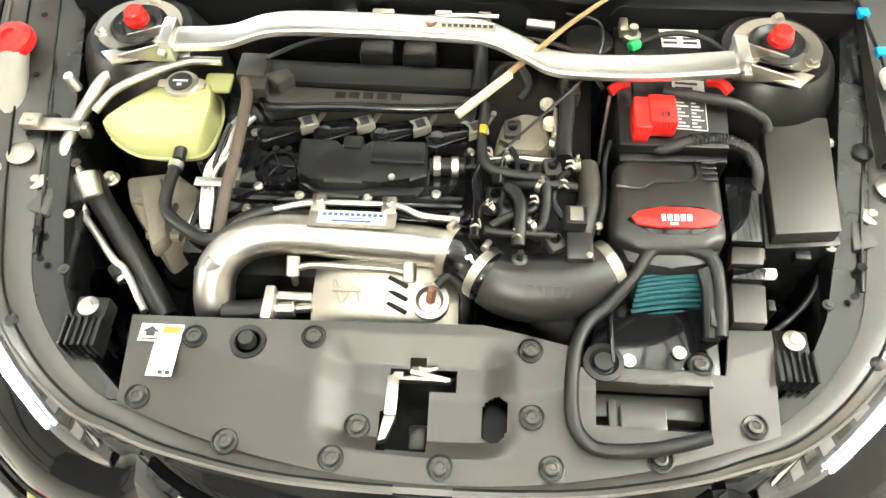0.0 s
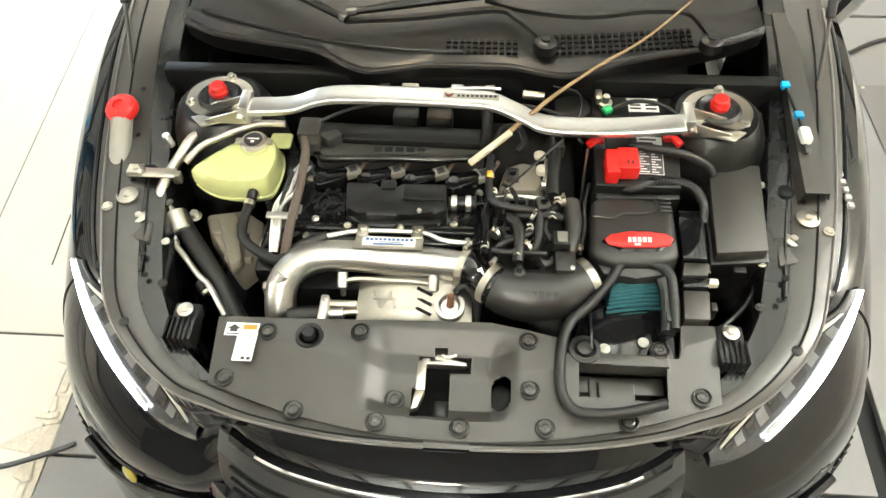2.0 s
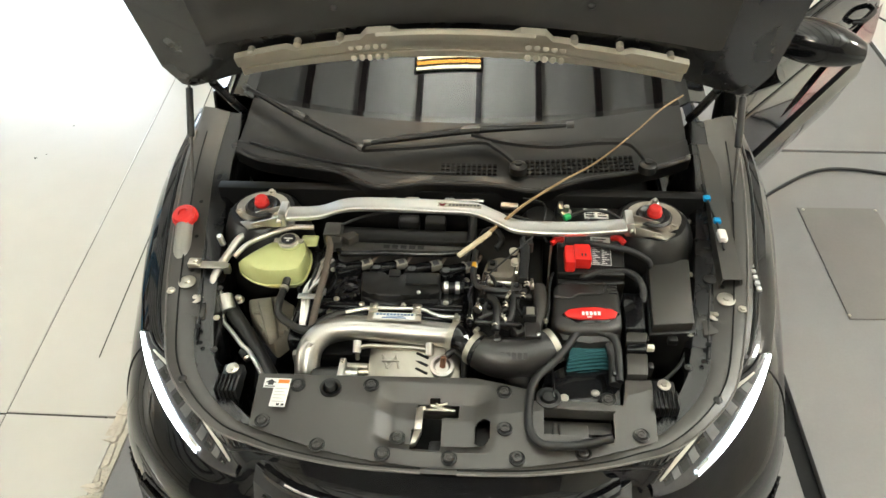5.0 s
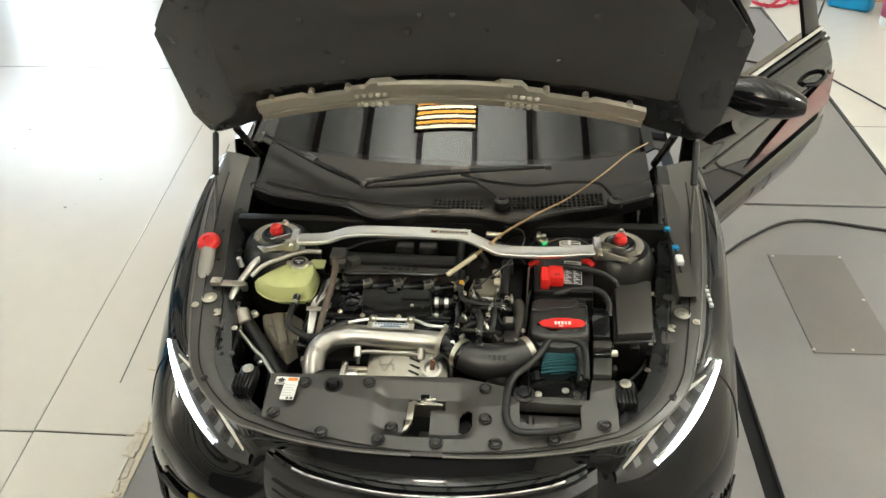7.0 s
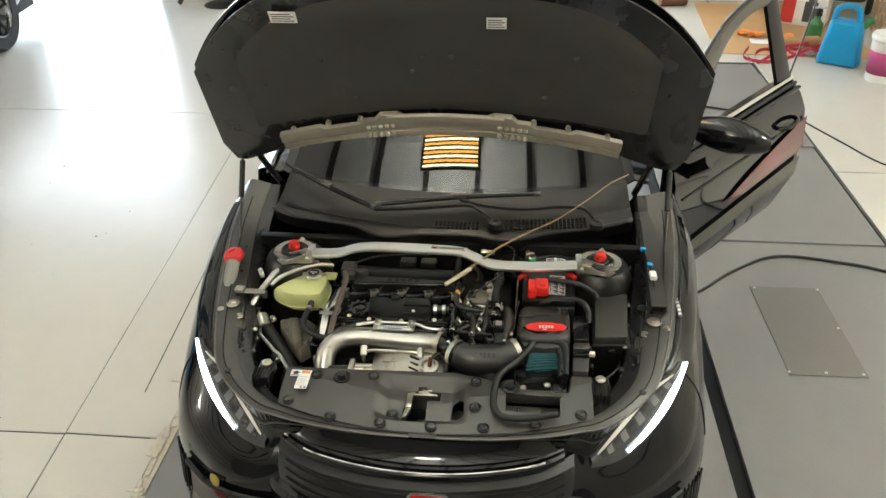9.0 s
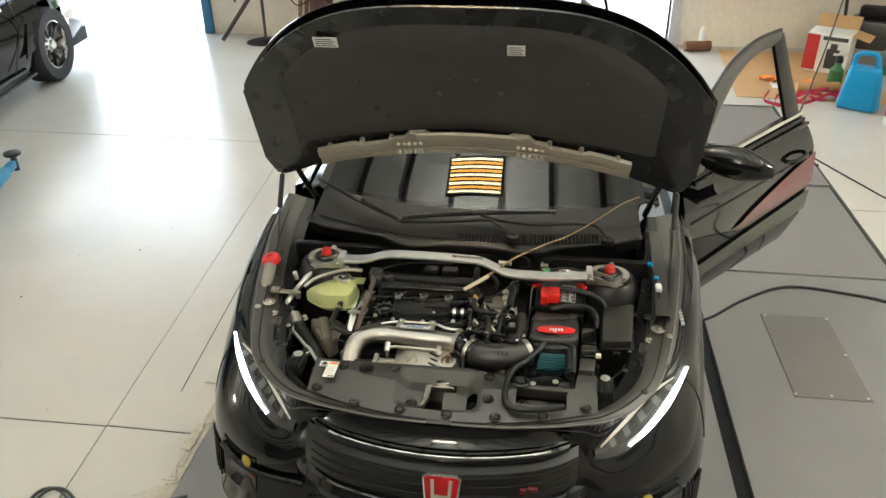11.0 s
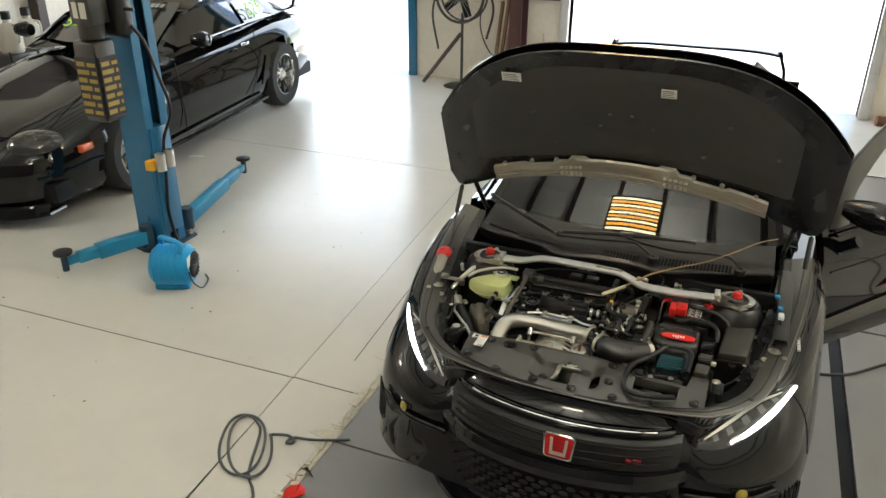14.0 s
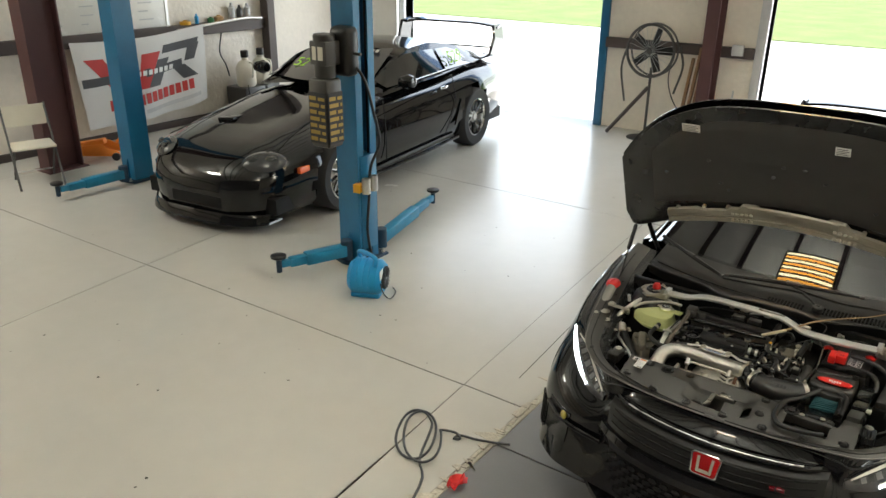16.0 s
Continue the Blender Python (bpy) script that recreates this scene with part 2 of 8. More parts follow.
def tube(pts, r, n=6, sides=12, caps=True, smooth=True, ribs=0.0):
    """A round tube along a curve; r is a radius or a function of 0..1."""
    C = spline(pts, n) if smooth else [Vector(p) for p in pts]
    bm = bmesh.new()
    rings, ref = [], None
    for i, c in enumerate(C):
        d = (C[min(i + 1, len(C) - 1)] - C[max(i - 1, 0)]).normalized()
        if ref is None:
            ref = d.orthogonal().normalized()
        ref = (ref - d * ref.dot(d)).normalized()
        s = d.cross(ref)
        rad = r(i / (len(C) - 1)) if callable(r) else r
        rad *= 1 + ribs * (i % 2)
        rings.append([bm.verts.new(c + (ref * math.cos(a) + s * math.sin(a)) * rad) for a in (2 * math.pi * k / sides for k in range(sides))])
    for a, b in zip(rings, rings[1:]):
        for k in range(sides):
            bm.faces.new((a[k], a[(k + 1) % sides], b[(k + 1) % sides], b[k]))
    if caps:
        bm.faces.new(rings[0]), bm.faces.new(rings[-1])
    return bm


def lathe(profile, sides=24, m=None):
    """A turned shape: (radius, height) round z."""
    bm = bmesh.new()
    rings = [[bm.verts.new((r * math.cos(2 * math.pi * k / sides), r * math.sin(2 * math.pi * k / sides), z)) for k in range(sides)] for r, z in profile]
    for a, b in zip(rings, rings[1:]):
        for k in range(sides):
            bm.faces.new((a[k], a[(k + 1) % sides], b[(k + 1) % sides], b[k]))
    bm.faces.new(rings[0]), bm.faces.new(rings[-1])
    bmesh.ops.remove_doubles(bm, verts=bm.verts[:], dist=1e-5)
    if m:
        bm.transform(m)
    return bm


def along(a, b):
    """The pose whose z runs from a towards b."""
    a, b = Vector(a), Vector(b)
    return Matrix.Translation(a) @ (b - a).to_track_quat("Z", "Y").to_matrix().to_4x4()


def rod(a, b, r, sides=12, bevel=0.0):
    h = (Vector(b) - Vector(a)).length
    e = min(bevel, r * 0.9, h * 0.4)
    return lathe([(r - e, 0), (r, e), (r, h - e), (r - e, h)], sides, along(a, b))


def sheet(rows, thick=0.0, close=False):
    """A skin over rows of points; thick gives it depth along its normal."""
    bm = bmesh.new()
    V = [[bm.verts.new(p) for p in row] for row in rows]
    for a, b in zip(V, V[1:]):
        k = len(a)
        for i in range(k if close else k - 1):
            try:
                bm.faces.new((a[i], a[(i + 1) % k], b[(i + 1) % k], b[i]))
            except ValueError:
                pass
    if thick:
        bmesh.ops.recalc_face_normals(bm, faces=bm.faces[:])
        bmesh.ops.solidify(bm, geom=bm.faces[:], thickness=thick)
    return bm


def lerp(table, x):
    """Piecewise linear table of (x, value...)."""
    for a, b in zip(table, table[1:]):
        if x <= b[0]:
            t = max(0, (x - a[0]) / (b[0] - a[0]))
            return [p + (q - p) * t for p, q in zip(a[1:], b[1:])]
    return list(table[-1][1:])


def text(name, body, size, m, material, parent=None, extrude=0.0008):
    """Flat lettering turned into a mesh."""
    cu = bpy.data.curves.new(name, "FONT")
    cu.body, cu.size, cu.extrude, cu.align_x, cu.align_y = body, size, extrude, "CENTER", "CENTER"
    tmp = bpy.data.objects.new("t", cu)
    scene.collection.objects.link(tmp)
    dg = bpy.context.evaluated_depsgraph_get()
    me = bpy.data.meshes.new_from_object(tmp.evaluated_get(dg))
    bpy.data.objects.remove(tmp)
    me.transform(m)
    me.materials.clear()
    me.materials.append(M[material])
    ob = new(name, me)
    if parent:
        ob.parent = parent
    return ob


# ---- the workshop ----
def structure(name, bm, material, label, smooth=False):
    return solid(name, bm, material, label, name.split("_")[0], kind="structure", smooth=smooth)


# floor slabs lie between the joints; the car stands on the sunk steel deck beside them
XL, XR, YB, YF, H = -9.15, 4.6, 8.15, -7.0, 5.4
JX = lambda y: -1.635 - 0.07 * (y - 0.1)
floor = structure("floor", B((XL - 0.3, -1.3, YF, YB + 0.3, -0.3, -0.003), (2.48, XR + 0.3, YF, YB + 0.3, -0.3, -0.003), (-1.3, 2.48, 5.9, YB + 0.3, -0.3, -0.003)), "joint", "dark bed of the concrete floor under its slabs")


def slab(outline):
    part("slab", prism(outline, -0.02, 0.0, bevel=0.002, seg=1), "floor", floor, smooth=True)


g = 0.0042
JB = lambda y: -4.955 - 0.12 * (y - 0.72)
yj, yk = (lambda x: 0.833 + 0.02 * x), (lambda x: 4.39)
edges = [lambda x: YF, yj, yk, lambda x: YB + 0.3]
for f0, f1 in zip(edges, edges[1:]):
    g0, g1 = JB(f0(-5)), JB(f1(-5))
    slab([(XL - 0.3, f0(XL) + g), (-8.4 - g, f0(-8.4) + g), (-8.4 - g, f1(-8.4) - g), (XL - 0.3, f1(XL) - g)])
    slab([(-8.4 + g, f0(-8.4) + g), (g0 - g, f0(g0) + g), (g1 - g, f1(g1) - g), (-8.4 + g, f1(-8.4) - g)])
    h0, h1 = JX(f0(-1.7)), JX(f1(-1.7))
    slab([(g0 + g, f0(g0) + g), (h0 - g * 0.4, f0(-1.7) + g), (h1 - g * 0.4, f1(-1.7) - g), (g1 + g, f1(g1) - g)])
    y0, y1 = f0(-1.5), f1(-1.5)
    if y1 < 5:
        slab([(JX(y0) + g * 0.4, y0 + g), (-1.24, y0 + g), (-1.24, y1 - g), (JX(y1) + g * 0.4, y1 - g)])
slab([(JX(4.4) + g, 4.4 + g), (-1.24, 4.4 + g), (-1.24, 5.9), (2.49, 5.9), (2.49, YB + 0.3), (JX(8.4) + g, YB + 0.3)])
slab([(2.5, YF), (XR + 0.3, YF), (XR + 0.3, 3.6), (2.5, 3.6)])
slab([(2.5, 3.61), (XR + 0.3, 3.61), (XR + 0.3, YB + 0.3), (2.5, YB + 0.3)])

# ragged strip of broken concrete along the deck
random.seed(4)
chips = []
y = -3.2
while y < 1.9:
    w = random.uniform(0.025, 0.11)
    s = random.choice((0.01, 0.02, 0.05, 0.09)) * random.uniform(0.5, 1.2)
    x1 = -1.2 + random.uniform(-0.025, 0.012)
    chips.append(prism([(-1.26 - s, y + random.uniform(0, 0.02)), (-1.23, y), (x1, y + 0.01), (x1 + random.uniform(-0.02, 0.01), y + w), (-1.25 - s * random.random(), y + w - random.uniform(0, 0.02))], -0.03, random.uniform(-0.004, 0.005), 0.004, seg=1))
    y += w * random.uniform(0.75, 1.1)
bm = join(B((-1.239, -1.197, YF, 5.88, -0.05, -0.007)), *chips)
part("concrete_edge", bm, "concrete", floor, "broken ragged concrete edge along the steel deck")

for a, c in (((-1.44, 1.08), (-1.6, 3.2)),):
    d = Vector((c[0] - a[0], c[1] - a[1], 0))
    part("crack", B((-0.0025, 0.0025, 0, d.length, 0, 0.0012), m=Matrix.Translation((*a, 0.0)) @ d.to_track_quat("Y", "Z").to_matrix().to_4x4()), "joint", floor, smooth=False)

deck = structure("deck", B((-1.2, 2.48, YF, 5.88, -0.3, -0.03)), "dark", "dark sunk frame of the vehicle deck")
for x0, x1, y0, y1 in ((-1.19, 1.17, YF, 0.4), (-1.19, 1.17, 0.41, 2.62), (1.24, 2.47, YF, 2.62), (-1.19, 1.17, 2.64, 5.87), (1.24, 2.47, 2.64, 5.87)):
    part("deck_plate", B((x0, x1, y0, y1, -0.03, -0.002), bevel=0.002, seg=1), "deck", deck)
part("access_panel", B((1.57, 1.935, 1.43, 2.15, -0.002, 0.004), bevel=0.0015, seg=1, m=Matrix.Translation((1.75, 1.79, 0)) @ pose(0, 0, 0, 0, 0, 1) @ Matrix.Translation((-1.75, -1.79, 0))), "panel", deck, "thin brown-grey steel access panel with screws")
for x, y in ((1.585, 2.13), (1.92, 2.135), (1.92, 1.45), (1.58, 1.445), (1.75, 1.45), (1.92, 1.8)):
    part("screw", lathe([(0.006, 0), (0.008, 0.001), (0.006, 0.004), (0, 0.005)], 10, Matrix.Translation((x, y, 0.004))), "zinc", deck)
part("ramp_plate", B((1.4, 2.47, 4.0, 5.55, 0.0, 0.012), bevel=0.003, seg=1), "deck", deck, "loose grey plate lying on the deck")

# walls
T = 0.2
DL, DR = (-8.0, -4.3), (-1.95, 1.72)
HD = 3.6
structure("wall_north", B((XL - T, DL[0], YB, YB + T, 0, H), (DL[1], DR[0], YB, YB + T, 0, H), (DR[1], XR + T, YB, YB + T, 0, H), (DL[0], DL[1], YB, YB + T, HD, H), (DR[0], DR[1], YB, YB + T, HD, H)), "wall", "white insulated back wall with two open vehicle doors")
structure("wall_west", B((XL - T, XL, YF, YB, 0, H)), "wall", "white insulated side wall")
structure("wall_east", B((XR, XR + T, YF, YB, 0, H)), "wall", "white insulated side wall")
# unseen closing wall, its colour picked dark so the car's nose reflects less
structure("wall_south", B((XL - T, XR + T, YF - T, YF, 0, H)), "backwall", "unseen wall behind the camera, coloured dark for reflections in the car")
structure("ceiling", join(B((XL - T, XR + T, YF - T, YB + T, H, H + 0.1)), B((XL, XR, YF, YF + 0.01, H - 0.01, H))), "roof", "white insulated ceiling with purlins")
for nm, (a, b) in (("door_frame_left", DL), ("door_frame_right", DR)):
    ob = thing(nm, "steel jambs of an open roll-up vehicle door", "door frame", kind="structure")
    for x0, x1 in ((a - 0.12, a), (b, b + 0.12)):
        part("jamb", B((x0, x1, YB - 0.06, YB + T + 0.02, 0, HD + 0.1), bevel=0.006), "blue" if x0 == b and nm.endswith("left") else "grey", ob)
    part("header", B((a, b, YB - 0.06, YB + T + 0.02, HD, HD + 0.14), bevel=0.006), "grey", ob)
for x0, x1, z in ((DL[1] + 0.12, DR[0] - 0.12, 1.18), (DL[1] + 0.12, DR[0] - 0.12, 2.6), (DR[1] + 0.12, XR, 1.5)):
    structure("girt_north", B((x0, x1, YB - 0.1, YB, z, z + 0.14), bevel=0.01), "girt", "brown steel wall girt")
for z in (1.28, 2.9):
    structure("girt_west", B((XL, XL + 0.12, YF, 5.9, z, z + 0.16), bevel=0.01), "girt", "brown steel wall girt")
structure("base_rail", B((XL, XL + 0.05, YF, YB, 0, 0.1), bevel=0.01), "girt", "steel base rail of the side wall")


def i_beam(name, x, y, w, d, m=None):
    ob = thing(name, "dark red-brown steel I-beam column", "column", kind="structure")
    part("flange", B((x - w / 2, x + w / 2, y - d / 2, y - d / 2 + 0.015, 0, H)), "steelred", ob, smooth=False)
    part("flange", B((x - w / 2, x + w / 2, y + d / 2 - 0.015, y + d / 2, 0, H)), "steelred", ob, smooth=False)
    part("web", B((x - 0.006, x + 0.006, y - d / 2 + 0.016, y + d / 2 - 0.016, 0, H)), "steelred", ob, smooth=False)
    part("base_plate", B((x - w / 2 - 0.05, x + w / 2 + 0.05, y - d / 2 - 0.04, y + d / 2 + 0.04, 0, 0.016), bevel=0.003), "steelred", ob)


i_beam("column", -8.35, 1.88, 0.24, 0.42)
i_beam("column", -2.58, 7.9, 0.17, 0.3)

# outside
structure("ground", B((-70, 60, YB + T, 21.5, -0.2, -0.03)), "gravel", "pale sunlit gravel yard")
structure("lawn", B((-140, 140, 21.5, 300, -0.2, 0.0)), "grass", "sunlit green grass beyond the yard")
structure("backdrop", B((-160, 160, 300, 302, -1, 22)), "grass", "distant green tree line")

# dark purlins under the ceiling
for k in range(-10, 6):
    structure("purlin", B((0.06 + 0.86 * k - 0.04, 0.06 + 0.86 * k + 0.04, YF, YB, H - 0.1, H - 0.002)), "girt", "dark steel ceiling purlin")


def light_panel(x, y, z):
    ob = thing("ceiling_light", "square ceiling light, flicker bands built as white and amber tubes", "ceiling light", group="ceiling lights")
    ob.location = (x, y, z)
    part("frame", B((-0.38, 0.38, -0.27, 0.27, 0.0, 0.05), bevel=0.006), "satin", ob)
    # alternate amber tubes stand for flicker banding of a plain white lamp
    for k in range(9):
        part("tube", rod((-0.35, -0.22 + 0.055 * k, -0.012), (0.35, -0.22 + 0.055 * k, -0.012), 0.017, 12, 0.006), "lampband" if k % 2 else "lamp", ob)
    for sx in (-0.25, 0.25):
        part("hanger", rod((sx, 0, 0.05), (sx, 0, H - z), 0.004, 6), "zinc", ob)
    return ob


M["lamp"] = glow("white_tube", (1.0, 0.9, 0.6), 9.0)
M["lampband"] = glow("amber_flicker_band", (1.0, 0.45, 0.08), 6.0)
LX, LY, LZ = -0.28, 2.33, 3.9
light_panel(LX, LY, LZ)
# added upward fill: brightens the ceiling that the windscreen reflects
area("ceiling_fill", (LX, LY, LZ + 0.08), (LX, LY, 9), 0.7, 0.5, 55, (0.97, 1.0, 0.97))
# last two panels are invented, out of view, to light side wall and deck
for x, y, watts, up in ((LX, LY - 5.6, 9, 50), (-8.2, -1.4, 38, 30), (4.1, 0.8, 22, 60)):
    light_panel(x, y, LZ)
    area("panel_fill", (x, y, LZ - 0.08), (x, y, 0), 0.7, 0.5, watts, (0.97, 1.0, 0.97))
    # upward fill for the ceiling, added over each panel
    area("ceiling_fill", (x, y, LZ + 0.08), (x, y, 9), 0.7, 0.5, up, (0.97, 1.0, 0.97))


# ---- the black car: y runs from its nose to its tail ----
car = thing("car", "glossy black hatchback with open bonnet and door on steel deck", "car")

# lengthwise rails of the front skin, each with eleven stations from the middle of the nose round to the door
RAILS = [
    [(0, .158, .80), (.2, .166, .80), (.36, .195, .80), (.45, .228, .80), (.52, .257, .803), (.60, .325, .81), (.665, .42, .822), (.70, .55, .84), (.735, .76, .875), (.785, 1.09, .935), (.80, 1.36, .975)],
    [(0, .142, .80), (.205, .149, .80), (.372, .179, .796), (.465, .209, .79), (.54, .238, .787), (.632, .308, .795), (.71, .405, .812), (.755, .54, .84), (.80, .75, .885), (.85, 1.09, .94), (.865, 1.37, .985)],
    [(0, .165, .78), (.21, .173, .777), (.375, .20, .76), (.462, .212, .725), (.497, .21, .69), (.572, .300, .733), (.674, .416, .786), (.787, .505, .825), (.85, .75, .882), (.90, 1.09, .932), (.89, 1.39, .97)],
    [(0, .13, .735), (.2, .14, .735), (.37, .185, .73), (.455, .197, .69), (.50, .192, .668), (.612, .242, .676), (.738, .365, .744), (.815, .52, .815), (.885, .75, .855), (.928, 1.08, .895), (.91, 1.40, .94)],
    [(0, .06, .69), (.2, .075, .69), (.37, .125, .685), (.455, .15, .65), (.53, .152, .62), (.665, .20, .625), (.80, .315, .665), (.872, .49, .715), (.918, .74, .75), (.938, 1.08, .79), (.92, 1.41, .84)],
    [(0, .05, .62), (.2, .065, .62), (.37, .11, .61), (.46, .125, .585), (.56, .13, .565), (.71, .19, .555), (.85, .32, .565), (.908, .48, .585), (.933, .73, .60), (.94, 1.08, .62), (.925, 1.42, .66)],
    [(0, .06, .50), (.2, .07, .50), (.37, .11, .49), (.47, .13, .48), (.58, .145, .46), (.72, .185, .44), (.865, .32, .44), (.908, .48, .45), (.93, .73, .46), (.94, 1.08, .46), (.93, 1.42, .48)],
    [(0, .04, .28), (.2, .045, .28), (.40, .075, .28), (.50, .09, .28), (.60, .11, .28), (.73, .15, .28), (.86, .28, .28), (.90, .46, .28), (.92, .72, .28), (.93, 1.08, .28), (.925, 1.42, .28)],
]
INN = [(i / 10, p[0], p[1]) for i, p in enumerate(RAILS[0])]
RIM = [(i / 10, p[2]) for i, p in enumerate(RAILS[0])]
# lines drawn across the skin: rail number and the share of the way to the next one
ACROSS = [0, 1, 2, 2.5, 3, 3.25, 3.5, 3.75, 4, 4.25, 4.5, 4.75, 5, 5.33, 5.66, 6, 6.5, 7]


def glide(a, b, c, d, t):
    return 0.5 * (2 * b + (c - a) * t + (2 * a - 5 * b + 4 * c - d) * t * t + (3 * b - a - 3 * c + d) * t ** 3)


def rail_point(k, s):
    """A point at s (0..1) along rail k, on a smooth curve through its stations."""
    R = RAILS[k]
    i = min(9, int(s * 10))
    first = (-R[1][0], R[1][1], R[1][2])
    q = [Vector(R[j] if 0 <= j <= 10 else (first if j < 0 else R[10])) for j in (i - 1, i, i + 1, i + 2)]
    return glide(*q, s * 10 - i)


def skin_at(s, v, side=1):
    """The front skin: s round the car, v across the rails; sharp along the first rails and rounded below them."""
    i = min(6, int(v))
    t = v - i
    if i < 3:
        p = rail_point(i, s).lerp(rail_point(i + 1, s), t)
    else:
        q = [rail_point(max(3, min(7, j)), s) for j in (i - 1, i, i + 1, i + 2)]
        p = glide(*q, t)
    return Vector((side * p.x, p.y, p.z))


def skin(s, k, side=1):
    return skin_at(s, ACROSS[k], side)


def rim_z(y):
    return lerp([(p[1], p[2]) for p in RAILS[0]], y)[0]


def fascia(side):
    rows = []
    n = 80
    for i in range(n + 1):
        s = i / n
        rows.append([skin(s, k, side) for k in range(len(ACROSS))])
    bm = sheet(rows)
    # wheel arch
    dead = [f for f in bm.faces if (f.calc_center_median().yz - Vector((0.96, 0.34))).length < 0.36 and abs(f.calc_center_median().x) > 0.8]
    bmesh.ops.delete(bm, geom=dead, context="FACES")
    bmesh.ops.recalc_face_normals(bm, faces=bm.faces[:])
    bmesh.ops.solidify(bm, geom=bm.faces[:], thickness=0.008)
    return bm


for side in (-1, 1):
    part("front_wing", fascia(side), "paint", car, "glossy black front wing and bumper half")
    # wheel
    w = part("wheel", lathe([(0.0, -0.1), (0.22, -0.1), (0.23, -0.09), (0.23, 0.1), (0.2, 0.1), (0.0, 0.06)], 32, Matrix.Translation((side * 0.77, 0.96, 0.33)) @ pose(0, 0, 0, 0, 90 * side, 0)), "gloss", car)
    part("tyre", lathe([(0.235, -0.11), (0.31, -0.115), (0.33, -0.09), (0.33, 0.09), (0.31, 0.115), (0.235, 0.11), (0.235, -0.11)], 40, Matrix.Translation((side * 0.77, 0.96, 0.33)) @ pose(0, 0, 0, 0, 90, 0)), "tyre", w)
    # inner wing: wall of the engine bay
    rows = []
    for i in range(15):
        s = 0.4 + 0.6 * i / 14
        x, y = lerp(INN, s)
        z = lerp(RIM, s)[0]
        rows.append([(side * (x + 0.0), y, z), (side * (x - 0.07), y, z - 0.004), (side * (x - 0.085), y, z - 0.03), (side * (x - 0.10), y, 0.45)])
    part("inner_wing", sheet(rows, 0.003), "bay", car, "black painted inner wing panel")
    # side below the door line and the rest of the body
    part("sill", B((side * 0.84 - 0.05, side * 0.84 + 0.05, 1.36, 3.1, 0.18, 0.36), bevel=0.03), "paint", car)

# floor of the engine bay and bulkhead, the bay's shade put into their near-black
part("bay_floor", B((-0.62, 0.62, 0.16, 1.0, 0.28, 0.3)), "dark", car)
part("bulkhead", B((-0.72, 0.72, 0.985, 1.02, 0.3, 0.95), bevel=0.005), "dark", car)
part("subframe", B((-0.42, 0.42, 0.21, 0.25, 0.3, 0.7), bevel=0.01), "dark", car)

# cowl: plastic tray below the windscreen, with its rubber seal
SEAL = spline([(-0.72, 1.15, 0), (-0.613, 1.085, 0), (-0.463, 1.052, 0), (-0.346, 1.025, 0), (-0.28, 0.98, 0), (-0.225, 0.957, 0), (-0.16, 0.968, 0), (-0.093, 0.984, 0), (0.0, 0.986, 0), (0.097, 0.985, 0), (0.165, 0.968, 0), (0.23, 0.958, 0), (0.30, 0.982, 0), (0.366, 1.017, 0), (0.505, 1.057, 0), (0.634, 1.107, 0), (0.72, 1.16, 0)], 6)


def cowl_y(x):
    return lerp([(p.x, p.y) for p in SEAL], x)[0]


rows = []
for i in range(41):
    x = -0.70 + 1.4 * i / 40
    y0 = cowl_y(x)
    rows.append([(x, y0 + 0.01, 0.93), (x, y0, 0.975), (x, y0 + 0.012, 0.985), (x, y0 + 0.02, 0.979), (x, max(1.02 + 0.36 * abs(x + 0.05) ** 1.9, y0 + 0.03), 0.986), (x, max(1.035 + 0.36 * abs(x + 0.05) ** 1.9, y0 + 0.045), 0.981), (x, 1.18 + 0.10 * (x / 0.7) ** 2, 0.992), (x, 1.30 + 0.14 * (x / 0.7) ** 2, 1.02)])
cowl = part("cowl_panel", sheet(rows, 0.004), "plastic", car, "black plastic cowl panel below the windscreen")
part("cowl_seal", tube([(x, cowl_y(x) - 0.003, 0.985) for x in [-0.68 + 1.36 * i / 24 for i in range(25)]], 0.0075, 3, 8), "rubber", cowl, "black rubber cowl seal")

# windscreen, pillars, roof and the hidden rest of the shell
def screen(u, v):
    x = (0.70 - 0.10 * v) * u
    return Vector((x, 1.26 + 0.13 * u * u + 0.83 * v + 0.03 * v * u * u, 1.01 + 0.40 * v - 0.06 * v * v - 0.02 * u * u * v))


ws = part("windscreen", sheet([[screen(-1 + 2 * i / 20, j / 12) for i in range(21)] for j in range(13)], 0.005), "wsglass", car, "dark tinted windscreen with reflections")
for side in (-1, 1):
    rows = []
    for j in range(13):
        p = screen(side, j / 12)
        q = Vector((side * (0.80 - 0.11 * j / 12), p.y + 0.05, p.z - 0.015))
        rows.append([p, p + Vector((side * 0.03, 0.0, 0.02)), q, q + Vector((0, 0.05, -0.04))])
    part("pillar", sheet(rows, 0.01), "paint", car, "glossy black windscreen pillar")
rows = []
for i in range(12):
    v = i / 11
    y = 2.06 + 2.2 * v
    z = 1.36 + 0.05 * math.sin(math.pi * min(1, v * 1.2 + 0.1)) - 0.36 * max(0, v - 0.45) ** 1.3
    w = 0.60 - 0.05 * v
    rows.append([(-w - 0.14, y, z - 0.30), (-w - 0.02, y, z - 0.03), (-w * 0.6, y, z + 0.02), (0, y, z + 0.03), (w * 0.6, y, z + 0.02), (w + 0.02, y, z - 0.03), (w + 0.14, y, z - 0.30)])
part("roof", sheet(rows, 0.01), "paint", car)
rows = []
